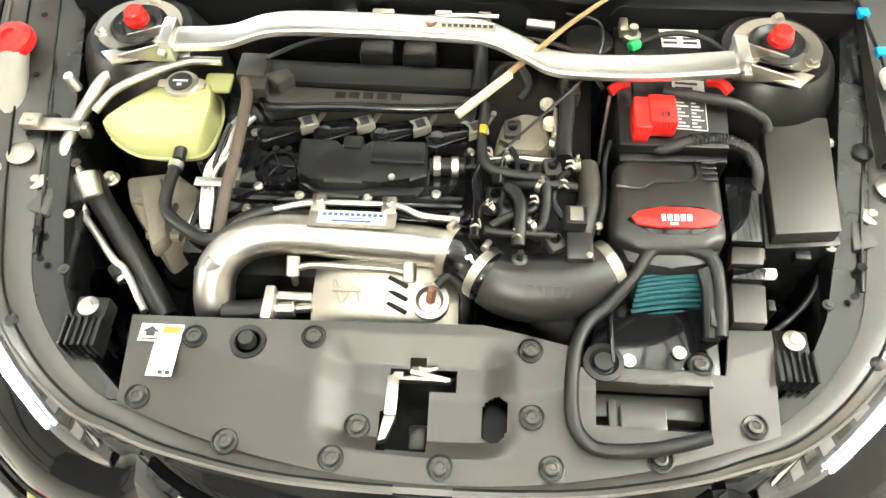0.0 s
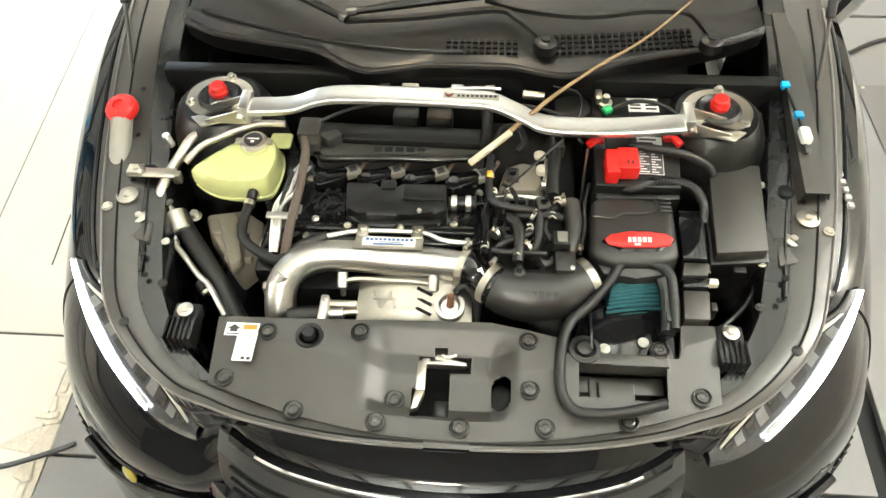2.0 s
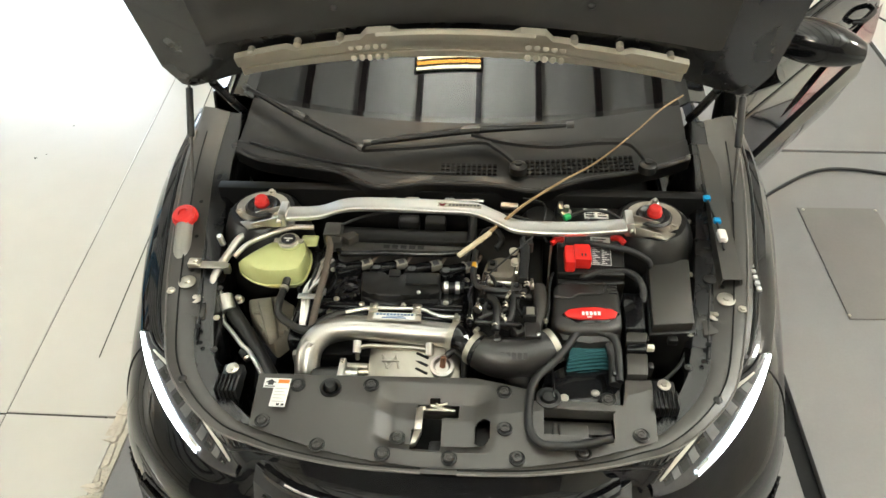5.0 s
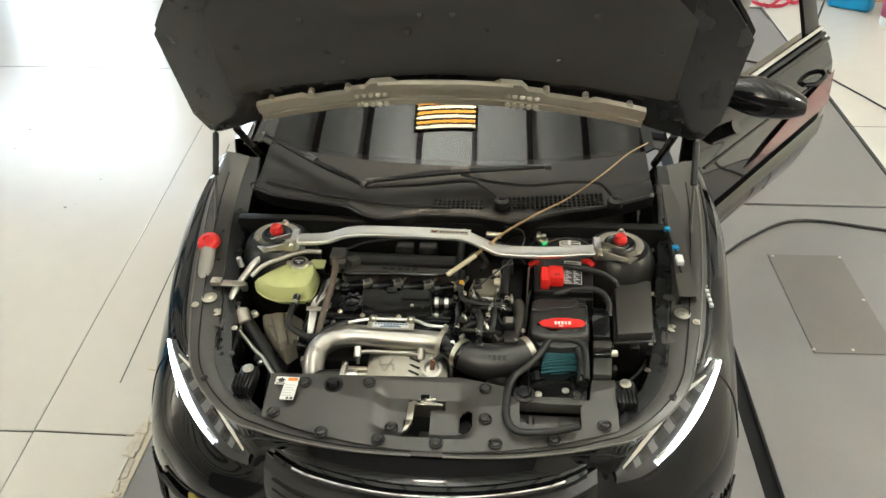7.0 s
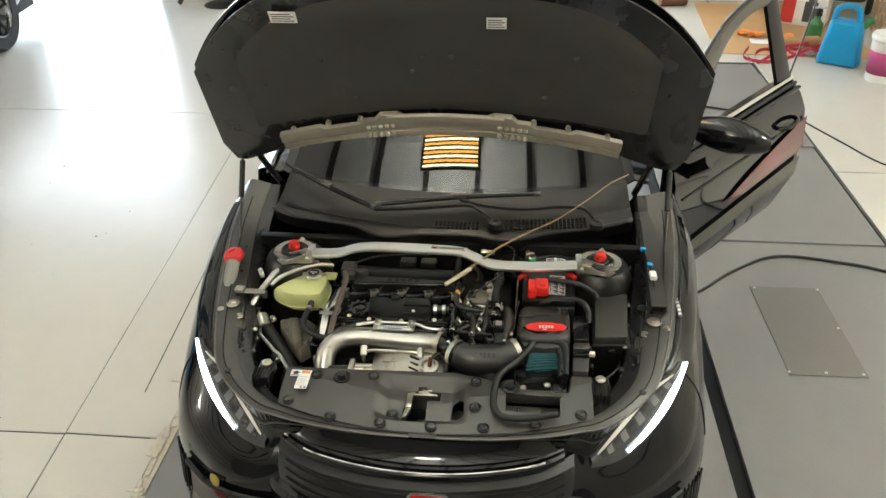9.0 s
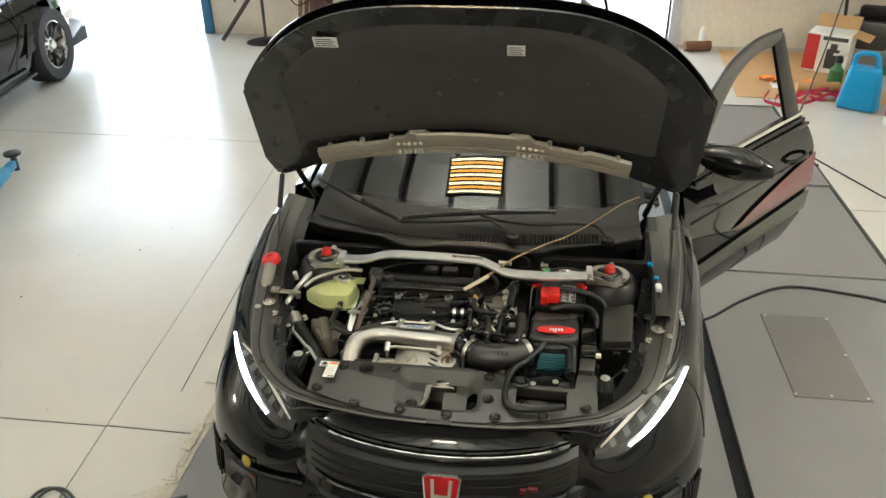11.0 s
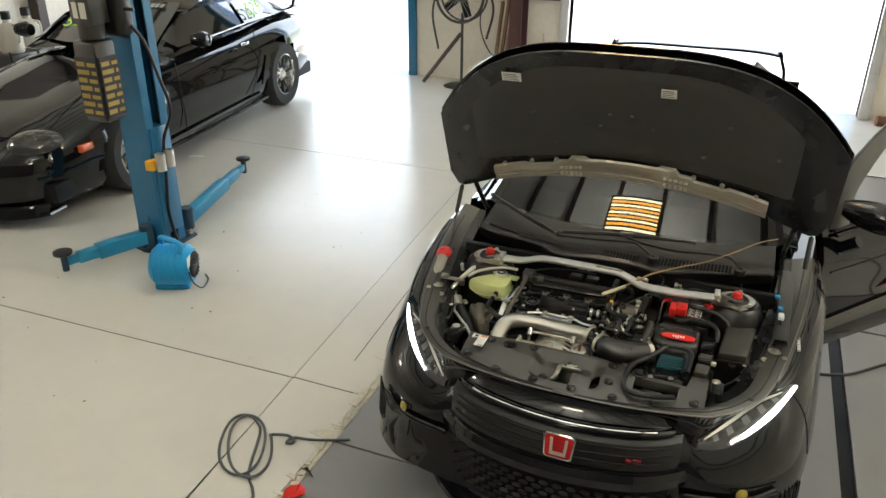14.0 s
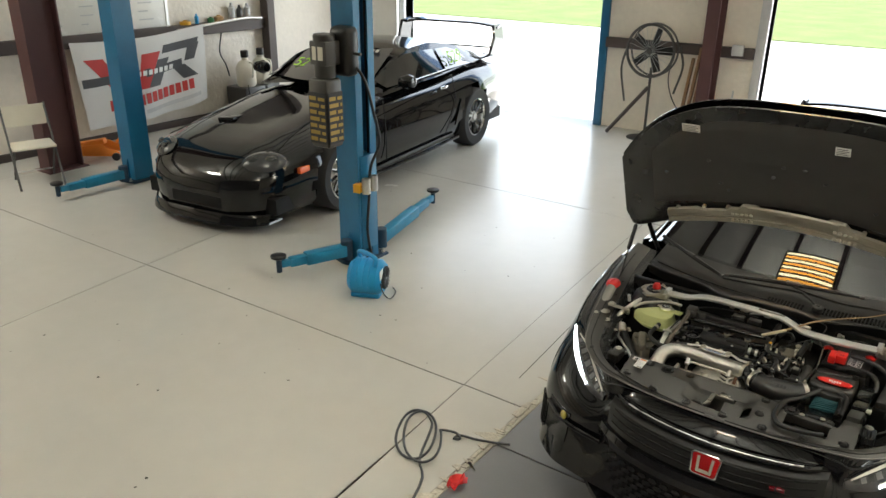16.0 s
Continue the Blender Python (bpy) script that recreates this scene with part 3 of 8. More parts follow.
for i in range(14):
    v = i / 13
    y = 1.5 + 2.9 * v
    w = 0.9 - 0.12 * max(0, v - 0.75) * 3
    rows.append([(-w + 0.1, y, 1.0), (-w + 0.02, y, 0.97), (-w, y, 0.8), (-w - 0.005, y, 0.6), (-w + 0.03, y, 0.3), (-w + 0.1, y, 0.2)])
part("body_side", sheet(rows, 0.01), "paint", car, "glossy black body side")
rows = [[(-p[0], p[1], p[2]) for p in r] for i, r in enumerate(rows) if i >= 5]
part("body_side", sheet(rows, 0.01), "paint", car, "glossy black body side")
def glass_top(y):
    if y < 2.06:
        v = max(0, (y - 1.44) / 0.64)
        return (0.80 - 0.11 * v, 1.0 + 0.36 * v - 0.04 * v * v)
    v = (y - 2.06) / 2.2
    return (0.63 - 0.05 * v, 1.34 + 0.05 * math.sin(math.pi * min(1, v * 1.2 + 0.1)) - 0.36 * max(0, v - 0.45) ** 1.3)


for side, y0 in ((-1, 1.42), (1, 2.6)):
    rows = []
    for i in range(13):
        y = y0 + (4.1 - y0) * i / 12
        x, z = glass_top(y)
        rows.append([(side * 0.815, y, 0.99), (side * (x + 0.815) / 2 + side * 0.01, y, (0.99 + z) / 2), (side * x, y, z)])
    part("side_glass", sheet(rows, 0.006), "carglass", car, "dark side windows")
part("rear_wing", sheet([[(x, 4.08 + 0.05 * abs(x), 1.435 - 0.03 * (x / 0.64) ** 4), (x, 4.2, 1.45 - 0.03 * (x / 0.64) ** 4), (x, 4.3, 1.44 - 0.03 * (x / 0.64) ** 4)] for x in [-0.65 + 0.1 * k for k in range(14)]], 0.02), "gloss", car, "black rear wing on splayed uprights")
for side in (-1, 1):
    part("wing_upright", sheet([[(side * 0.63, 4.1, 1.44), (side * 0.63, 4.26, 1.44)], [(side * 0.68, 4.12, 1.3), (side * 0.68, 4.3, 1.28)], [(side * 0.72, 4.14, 1.02), (side * 0.72, 4.4, 1.0)]], 0.025), "gloss", car)
part("antenna_fin", prism([(0, 0), (0.16, 0), (0.14, 0.07), (0.11, 0.075)], -0.012, 0.012, 0.003, m=Matrix.Translation((-0.05, 3.3, 1.40)) @ pose(0, 0, 0, 90, 0, 90)), "gloss", car, "black shark-fin antenna")
for side in (-1, 1):
    part("roof_fin", sheet([[(side * 0.5, 3.2, 1.39), (side * 0.42, 3.25, 1.42)], [(side * 0.56, 3.5, 1.38), (side * 0.46, 3.5, 1.45)]], 0.02), "gloss", car)
part("tailgate", sheet([[(x, 4.42, 0.25), (x, 4.46, 0.6), (x, 4.40, 0.95), (x, 4.22, 1.2)] for x in (-0.8, -0.4, 0, 0.4, 0.8)], 0.01), "paint", car)
dash = []
for i in range(17):
    x = -0.66 + 1.32 * i / 16
    dash.append([(x, 1.34, 0.96), (x, 1.5, 1.0), (x, 1.75, 1.0), (x, 1.85, 0.95), (x, 1.88, 0.7)])
part("dashboard", sheet(dash, 0.01), "dark", car, "black dashboard behind the windscreen")
part("cabin_floor", B((-0.8, 0.8, 1.3, 4.3, 0.22, 0.25)), "dark", car)
for sx in (-0.36, 0.36):
    part("seat", join(B((sx - 0.24, sx + 0.24, 2.35, 2.5, 0.5, 1.1), bevel=0.05), B((sx - 0.13, sx + 0.13, 2.42, 2.5, 1.12, 1.3), bevel=0.03), B((sx - 0.25, sx + 0.25, 1.95, 2.4, 0.4, 0.55), bevel=0.05)), "plastic", car)

# wipers: two arms on their pivots, the blades lying low on the screen
for pivot, pts in (((0.555, 1.061), [(0.555, 1.061, 1.012), (0.53, 1.115, 1.022), (0.50, 1.152, 1.026), (0.41, 1.152, 1.026), (0.273, 1.125, 1.026), (0.13, 1.14, 1.028), (0.035, 1.172, 1.032)]),
                   ((0.178, 1.040), [(0.178, 1.04, 1.01), (0.15, 1.075, 1.018), (0.107, 1.12, 1.022), (0.06, 1.145, 1.024), (-0.12, 1.113, 1.022), (-0.285, 1.09, 1.022)])):
    wa = part("wiper_arm", sheet([[p + Vector((0, -0.011 * q, -0.004)), p + Vector((0, -0.008 * q, 0.005)), p + Vector((0, 0.008 * q, 0.005)), p + Vector((0, 0.011 * q, -0.004))] for j, p in enumerate(spline(pts, 5)) for q in (1.4 - 0.75 * j / (5 * len(pts) - 5),)], 0.003), "plastic", car, "black painted wiper arm")
    part("wiper_pivot", lathe([(0.026, -0.014), (0.026, 0.01), (0.02, 0.015), (0.011, 0.016), (0.01, 0.021), (0, 0.022)], 20, Matrix.Translation((*pivot, 1.004))), "plastic", wa)
for pts, mid in (([(-0.287, 1.106, 1.035), (0.03, 1.178, 1.04), (0.347, 1.222, 1.04)], 0.5), ([(-0.285, 1.085, 1.03), (-0.5, 1.225, 1.045), (-0.72, 1.385, 1.06)], 0.45)):
    bl_ = part("wiper_blade", tube(pts, lambda t: 0.006 + 0.005 * math.sin(math.pi * min(1, 0.12 + t * 0.88)), 6, 6), "plastic", car, "black flat wiper blade")
    a, b, c = (Vector(p) for p in pts)
    part("blade_clip", tube([b.lerp(a, 0.09) + Vector((0, 0, 0.006)), b.lerp(c, 0.09) + Vector((0, 0, 0.006))], 0.012, 2, 8), "satin", bl_)
    for e, f in ((a, b), (c, b)):
        part("end_cap", tube([e, e.lerp(f, 0.07)], 0.0105, 2, 8), "satin", bl_)
part("cowl_ridge", tube([(x, 1.028 + 0.36 * abs(x + 0.05) ** 1.9, 0.99) for x in [-0.66 + 0.05 * i for i in range(14)]], 0.004, 3, 6), "rubber", cowl)

# bonnet, standing open
def bonnet_y(z, x):
    return 1.0 - 0.42 * (z - 1.48) + 0.08 * (x / 0.88) ** 2


def bonnet_top(x):
    a = abs(x) / 0.89
    return 1.565 + 0.40 * (1 - a ** 3.3)


def bonnet_low(x):
    a = abs(x)
    return 1.357 - 0.117 * (a / 0.62) ** 2 if a < 0.62 else 1.24 - 0.085 * min(1, (a - 0.62) / 0.18)


bonnet = part("bonnet", bmesh.new(), "paint", car, "black bonnet, propped open")


def bonnet_skin(off, inset, n=48):
    rows = []
    for i in range(n + 1):
        x = (-1 + 2 * i / n) * (0.89 - inset)
        lo, hi = bonnet_low(x) + inset * 0.6, bonnet_top(x) - inset
        a = abs(x)
        if a > 0.84:
            lo += (a - 0.84) * 2.0
        row = []
        for j in range(15):
            z = lo + (hi - lo) * j / 14
            row.append((x, bonnet_y(z, x) + off, z + off * 0.5))
        rows.append(row)
    return rows


part("outer_skin", sheet(bonnet_skin(0.045, 0.0), 0.006), "paint", bonnet)
part("inner_frame", sheet(bonnet_skin(0.012, 0.012), 0.01), "bay", bonnet)
# insulation pad with quilted hollows
rows = []
for i in range(61):
    x = -0.70 + 1.4 * i / 60
    row = []
    for j in range(31):
        lo, hi = bonnet_low(x * 0.85) + 0.118 - 0.03 * abs(x), bonnet_top(x * 1.1) - 0.07
        z = lo + (hi - lo) * j / 30
        e = min(1, min(i, 60 - i) / 3, min(j, 30 - j) / 3)
        d = 0.012 * e * (0.75 + 0.25 * math.sin(x * 9) * math.sin(j * 0.7))
        row.append((x, bonnet_y(z, x) + 0.008 - d, z))
    rows.append(row)
part("insulation_pad", sheet(rows, 0.004), "pad", bonnet, "black felt bonnet insulation pad")
# bare-metal stiffener along the rear edge
rows = []
for i in range(61):
    x = -0.615 + 1.23 * i / 60
    a = abs(x)
    lo = bonnet_low(x) + 0.005
    w = 0.078 + 0.022 * (a < 0.23) + 0.014 * (0.15 < a < 0.3) + 0.012 * (a > 0.45)
    rows.append([(x, bonnet_y(lo, x) - 0.010, lo), (x, bonnet_y(lo + w * 0.4, x) - 0.012, lo + w * 0.4), (x, bonnet_y(lo + w * 0.5, x) - 0.026, lo + w * 0.5), (x, bonnet_y(lo + w * 0.9, x) - 0.03, lo + w * 0.9), (x, bonnet_y(lo + w, x) - 0.012, lo + w)])
stiff = part("stiffener", sheet(rows, 0.003), "bare", bonnet, "bare metal stiffener along the rear edge of the bonnet")
part("hinge_plate", sheet([[(x, bonnet_y(bonnet_low(x) + z, x) - 0.034 - d, bonnet_low(x) + z) for z, d in ((0.078, 0), (0.085, 0.006), (0.105, 0.006), (0.112, 0))] for x in [-0.2 + 0.02 * i for i in range(21)]], 0.003), "bare", stiff, "raised bare metal pressing")
part("fold", tube([(x, bonnet_y(bonnet_low(x) + 0.03, x) - 0.014, bonnet_low(x) + 0.03) for x in [-0.6 + 0.05 * i for i in range(25)]], 0.004, 2, 6), "bare", stiff)
for side in (-1, 1):
    for k in range(5):
        for z in (0.02, 0.06):
            x = side * (0.185 + 0.022 * k)
            zz = bonnet_low(x) + z
            part("emboss", lathe([(0.009, 0), (0.007, 0.004), (0, 0.005)], 10, Matrix.Translation((x, bonnet_y(zz, x) - 0.022 - 0.1 * z, zz)) @ pose(0, 0, 0, 70, 0, 0)), "bare", stiff)
    for x in (0.3, 0.42, 0.56):
        zz = bonnet_low(x) + 0.095
        part("tab", rod((side * x, bonnet_y(zz, x) - 0.004, zz), (side * x, bonnet_y(zz, x) - 0.022, zz - 0.005), 0.01, 12), "bare", stiff)
    part("hinge", tube([(side * 0.73, 1.36, 0.98), (side * 0.735, 1.30, 1.05), (side * 0.745, 1.2, 1.18)], 0.013, 5, 8), "bay", bonnet)
    part("damper", rod((side * 0.82, 1.20, 1.17), (side * 0.80, 0.95, 0.87), 0.005, 8), "satin", bonnet)
    part("damper_body", rod((side * 0.8195, 1.195, 1.164), (side * 0.812, 1.10, 1.05), 0.011, 12, 0.003), "rubber", bonnet)
for x, z in ((-0.06, 1.69), (0.03, 1.69), (-0.3, 1.52), (-0.34, 1.55), (0.33, 1.53), (-0.1, 1.63), (0.12, 1.64), (-0.4, 1.66), (0.42, 1.68), (-0.62, 1.55), (0.62, 1.55)):
    part("pad_clip", lathe([(0.010, 0), (0.009, 0.004), (0, 0.006)], 12, Matrix.Translation((x, bonnet_y(z, x) - 0.005, z)) @ pose(0, 0, 0, 65, 0, 0)), "rubber", bonnet)
for x, z, w in ((-0.485, 1.815, 0.085), (0.17, 1.81, 0.06)):
    st = part("label", B((x - w / 2, x + w / 2, -0.0008, 0.0008, -0.022, 0.022), m=Matrix.Translation((0, bonnet_y(z, x) - 0.011, z)) @ pose(0, 0, 0, 28, 0, 0)), "white", bonnet, "white printed sticker on the bonnet pad")
    for k in range(4):
        part("print", B((x - w * 0.42, x + w * (0.4 - 0.12 * (k % 2)), -0.0014, -0.0006, -0.016 + 0.009 * k, -0.013 + 0.009 * k), m=Matrix.Translation((0, bonnet_y(z, x) - 0.011, z)) @ pose(0, 0, 0, 28, 0, 0)), "ink", st)

# driver's door, swung open about its hinge
DM = Matrix.Translation((0.89, 1.58, 0)) @ pose(0, 0, 0, 0, 0, -41)
DOOR_X = [(0.36, 0.03), (0.42, 0.05), (0.55, 0.07), (0.75, 0.07), (0.92, 0.058), (1.02, 0.035), (1.12, 0.0)]
DOOR_REAR = [(0.36, 1.13), (0.39, 1.15), (0.43, 1.17), (0.50, 1.245), (0.7, 1.255), (0.88, 1.245), (1.0, 1.19), (1.08, 1.12), (1.12, 1.09)]
DOOR_Z = [0.36, 0.375, 0.40, 0.43, 0.465, 0.50, 0.56, 0.64, 0.72, 0.80, 0.86, 0.92, 0.97, 1.02, 1.06, 1.09, 1.12]


def door_at(u, z, off=0.0):
    """A point of the door's outer skin: u from hinge to latch; the belt line rises to the rear."""
    zz = z - 0.05 * (1 - u) * max(0, (z - 0.9) / 0.22)
    return Vector((lerp(DOOR_X, z)[0] + off, u * lerp(DOOR_REAR, z)[0], zz))


door = part("front_door", sheet([[door_at(i / 24, z) for z in DOOR_Z] for i in range(25)], 0.045), "paint", car, "open black front door with a red vinyl panel")
door.matrix_world = DM


def stripe(z_of, u0, u1, material, label):
    rows = []
    for i in range(19):
        u = u0 + (u1 - u0) * i / 18
        a, b = z_of(i / 18)
        rows.append([door_at(u, a + (b - a) * k / 11, 0.013) for k in range(12)])
    part("stripe", sheet(rows, 0.001), material, door, label)


stripe(lambda t: (0.655 + 0.045 * t, 0.66 + 0.22 * t ** 0.7), 0.38, 0.998, "redpaint", "dark red vinyl panel")
# floor's reflection in the black door, painted on as a grey band
stripe(lambda t: (0.49 + 0.045 * t, 0.57 + 0.08 * t), 0.02, 0.998, "doorgrey", "grey band painted for the floor reflected in the black door")
part("body_crease", tube([door_at(0.05 + 0.93 * i / 10, 0.835 + 0.03 * i / 10, 0.002) for i in range(11)], 0.005, 3, 8), "paint", door)
# window frame: a flat band, wide at the front corner, open in the middle
outer = spline([(0.02, 0.03, 1.06), (0.0, 0.09, 1.33), (-0.02, 0.22, 1.44), (-0.05, 0.40, 1.52), (-0.07, 0.62, 1.565), (-0.08, 0.86, 1.57)], 5)
inner = spline([(0.02, 0.18, 1.06), (0.0, 0.20, 1.20), (-0.02, 0.31, 1.33), (-0.05, 0.46, 1.43), (-0.07, 0.64, 1.49), (-0.08, 0.84, 1.50)], 5)
part("window_frame", sheet([[a, a.lerp(b, 0.12) + Vector((0.012, 0, 0)), a.lerp(b, 0.5) + Vector((0.014, 0, 0)), a.lerp(b, 0.88) + Vector((0.006, 0, 0)), b] for a, b in zip(outer, inner)], 0.025), "doorgrey", door, "dull dark window frame of the open door")
part("frame_seal", tube(outer, 0.009, 1, 8), "rubber", door)
part("rear_pillar", sheet([[(-0.08, 0.80, 1.54), (-0.07, 0.85, 1.545), (-0.08, 0.90, 1.55)], [(-0.04, 0.88, 1.32), (-0.03, 0.94, 1.32), (-0.04, 1.0, 1.32)], [(0.0, 0.96, 1.10), (0.01, 1.03, 1.10), (0.0, 1.10, 1.10)]], 0.02), "plastic", door)
for off, z, mt in ((0.012, 1.115, "chrome"), (0.012, 1.085, "plastic"), (0.02, 1.06, "gloss")):
    part("belt_trim", tube([door_at(0.06 + 0.93 * i / 10, z, off) for i in range(11)], 0.010, 3, 8), mt, door)
part("door_handle", tube([door_at(0.76, 0.895, 0.005), door_at(0.785, 0.905, 0.04), door_at(0.86, 0.915, 0.042), door_at(0.89, 0.915, 0.005)], 0.012, 6, 8), "gloss", door)
rows = []
for k in range(13):
    t = k / 12
    r = 0.078 * math.sin(math.pi * (0.08 + 0.84 * t)) ** 0.55
    x = 0.05 + 0.24 * t
    rows.append([(x, 0.10 - 0.06 * t + 0.9 * r * math.cos(a) - 0.01, 1.13 - 0.02 * t + 0.8 * r * math.sin(a)) for a in [2 * math.pi * q / 20 for q in range(20)]])
bmm = sheet(rows, close=True)
bmesh.ops.holes_fill(bmm, edges=[e for e in bmm.edges if len(e.link_faces) == 1])
bmm.transform(Matrix.Translation((0.05, 0.05, -0.105)) @ pose(0, 0, 0, 0, 0, 36) @ Matrix.Diagonal((1.25, 1.1, 1.15, 1)) @ Matrix.Translation((-0.05, -0.1, -0.01)))
mr = part("mirror", bmm, "gloss", door, "gloss black door mirror")
part("mirror_foot", rod((0.02, 0.10, 0.93), (0.13, 0.12, 1.02), 0.03, 10), "gloss", mr)
part("door_card", sheet([[(-0.03, y, 0.40), (-0.035, y, 0.7), (-0.05, y, 1.02)] for y in (0.05, 0.5, 1.06)], 0.01), "plastic", door)



# ---- in the engine bay ----
def bolt(name, at, r, parent, material="zinc", h=0.006, washer=0.0):
    bm = lathe([(r * 0.98, 0), (r, h * 0.8), (r * 0.8, h), (0, h)], 6, Matrix.Translation(at))
    if washer:
        bm = join(bm, lathe([(washer, -0.001), (washer, 0.0015), (washer * 0.95, 0.002), (0, 0.002)], 24, Matrix.Translation(at)))
    return part(name, bm, material, parent)


def clip(at, parent):
    x, y, z = at
    ob = part("push_clip", lathe([(0.019, -0.001), (0.019, 0.003), (0.0165, 0.004), (0.0155, 0.0015), (0.012, 0.001)], 24, Matrix.Translation(at)), "plastic", parent)
    part("clip_head", lathe([(0.011, 0), (0.0105, 0.005), (0.007, 0.006), (0.006, 0.004), (0, 0.004)], 20, Matrix.Translation((x, y, z + 0.001))), "satin", ob)
    part("clip_pin", lathe([(0.004, 0), (0.004, 0.0055), (0, 0.006)], 6, Matrix.Translation((x, y, z + 0.001))), "satin", ob)


# radiator cover: moulded plastic sheet with a raised middle, holes and clips
cover = thing("radiator_cover", "black plastic radiator cover with push clips and warning label", "engine cover")


def cover_back(x):
    return lerp([(-0.47, 0.379), (-0.32, 0.381), (-0.11, 0.386), (0.074, 0.39), (0.14, 0.377), (0.205, 0.362), (0.215, 0.33), (0.43, 0.33), (0.44, 0.402), (0.505, 0.404)], x)[0]


def cover_front(x):
    return 0.156 + 0.41 * abs(x - 0.015) ** 2.0


def cover_z(x, y):
    f = cover_front(x)
    t = max(0, min(1, (y - f) / 0.2))
    z = 0.808 + 0.032 * min(1, t * 1.6)
    # raised flat of the latch bay
    u = (x + 0.02) / 0.155
    k = max(0, min(1, (1 - abs(u)) * 2.4))
    k = k * k * (3 - 2 * k)
    v = max(0, min(1, (y - f - 0.035) / 0.03))
    return z - 0.03 * k * v * (1 if y < 0.33 else max(0, 1 - (y - 0.33) / 0.04))


def in_hole(x, y):
    latch = (-0.072 < x < 0.0 and 0.20 < y < 0.262) or (-0.062 < x < 0.0 and 0.26 <= y < 0.325) or (0.0 <= x < 0.038 and 0.292 < y < 0.325) or (-0.034 < x < -0.008 and 0.32 < y < 0.342)
    oval = ((x - 0.096) / 0.017) ** 2 + (max(0, abs(y - 0.252) - 0.016) / 0.016) ** 2 < 1
    pocket = 0.238 < x < 0.403 and 0.248 < y < 0.31
    return latch or oval or pocket


bm = bmesh.new()
NX, NY = 270, 74
V = []
for i in range(NX + 1):
    x = -0.462 + 0.966 * i / NX
    f, b = cover_front(x), cover_back(x)
    V.append([bm.verts.new((x, f + (b - f) * j / NY, cover_z(x, f + (b - f) * j / NY))) for j in range(NY + 1)])
for i in range(NX):
    for j in range(NY):
        q = (V[i][j], V[i + 1][j], V[i + 1][j + 1], V[i][j + 1])
        c = sum((v.co for v in q), Vector()) / 4
        if not in_hole(c.x, c.y):
            bm.faces.new(q)
bmesh.ops.delete(bm, geom=[v for v in bm.verts if not v.link_faces], context="VERTS")
bmesh.ops.recalc_face_normals(bm, faces=bm.faces[:])
if sum(f.normal.z for f in bm.faces) < 0:
    bmesh.ops.reverse_faces(bm, faces=bm.faces[:])
bmesh.ops.solidify(bm, geom=bm.faces[:], thickness=0.005)
part("panel", bm, "satin", cover)
for x, y in ((-0.358, 0.347), (-0.178, 0.356), (-0.103, 0.237), (-0.287, 0.2), (-0.132, 0.183), (0.022, 0.178), (0.177, 0.186), (0.146, 0.351), (0.148, 0.252), (0.466, 0.262), (0.329, 0.208), (-0.43, 0.258)):
    clip((x, y, cover_z(x, y) + 0.001), cover)
part("grommet", lathe([(0.028, 0), (0.027, 0.004), (0.02, 0.003), (0.014, -0.004), (0.013, 0.012), (0.011, 0.016), (0, 0.017)], 28, Matrix.Translation((-0.276, 0.343, 0.84))), "rubber", cover)
# recess of the latch, its floor near-black for the shade inside
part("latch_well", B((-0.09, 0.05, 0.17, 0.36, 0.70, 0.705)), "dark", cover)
part("release_lever", join(B((-0.064, -0.046, 0.25, 0.312, 0.815, 0.819), (-0.056, -0.04, 0.305, 0.318, 0.80, 0.818), bevel=0.002), prism([(-0.064, 0.25), (-0.046, 0.25), (-0.058, 0.215), (-0.07, 0.21)], 0.80, 0.817, 0.002)), "zinc", cover, "bright metal bonnet release lever")
lt = part("latch", join(B((-0.045, 0.03, 0.305, 0.312, 0.80, 0.818), (-0.03, 0.0, 0.31, 0.33, 0.805, 0.812), bevel=0.002), rod((-0.03, 0.32, 0.815), (0.025, 0.308, 0.815), 0.005, 10)), "zinc", cover, "zinc-plated bonnet latch")
part("spring", tube([(-0.02 + 0.005 * math.cos(k), 0.325 + 0.0, 0.815 + 0.005 * math.sin(k)) for k in range(2)] + [(-0.01, 0.32, 0.82), (0.01, 0.325, 0.82)], 0.003, 4, 6), "zinc", lt)
part("guide", B((-0.03, 0.0, 0.215, 0.255, 0.73, 0.77), bevel=0.006), "plastic", cover)
# shade of the oval hole put into the colour of its plug
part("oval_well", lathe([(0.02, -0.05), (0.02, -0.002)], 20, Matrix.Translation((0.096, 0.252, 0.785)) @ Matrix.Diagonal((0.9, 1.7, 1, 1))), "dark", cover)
# warning label
LZ0 = 0.8422
lab = part("warning_label", B((-0.442, -0.3765, 0.335, 0.364, LZ0, LZ0 + 0.0008), (-0.415, -0.3765, 0.28, 0.335, LZ0, LZ0 + 0.0008)), "white", cover, "white and orange warning label")
part("print", B((-0.407, -0.38, 0.349, 0.360, LZ0 + 0.0009, LZ0 + 0.0014)), "orange", lab)
part("print", prism([(-0.439, 0.350), (-0.425, 0.360), (-0.411, 0.350), (-0.418, 0.350), (-0.418, 0.343), (-0.432, 0.343), (-0.432, 0.350)], LZ0 + 0.0009, LZ0 + 0.0014), "ink", lab)
part("print", B((-0.438, -0.412, 0.3375, 0.340, LZ0 + 0.0009, LZ0 + 0.0014)), "ink", lab)
for k in range(5):
    part("print", B((-0.411, -0.381 - 0.006 * (k % 2), 0.332 - 0.0095 * k, 0.334 - 0.0095 * k, LZ0 + 0.0009, LZ0 + 0.0014)), "grey", lab)
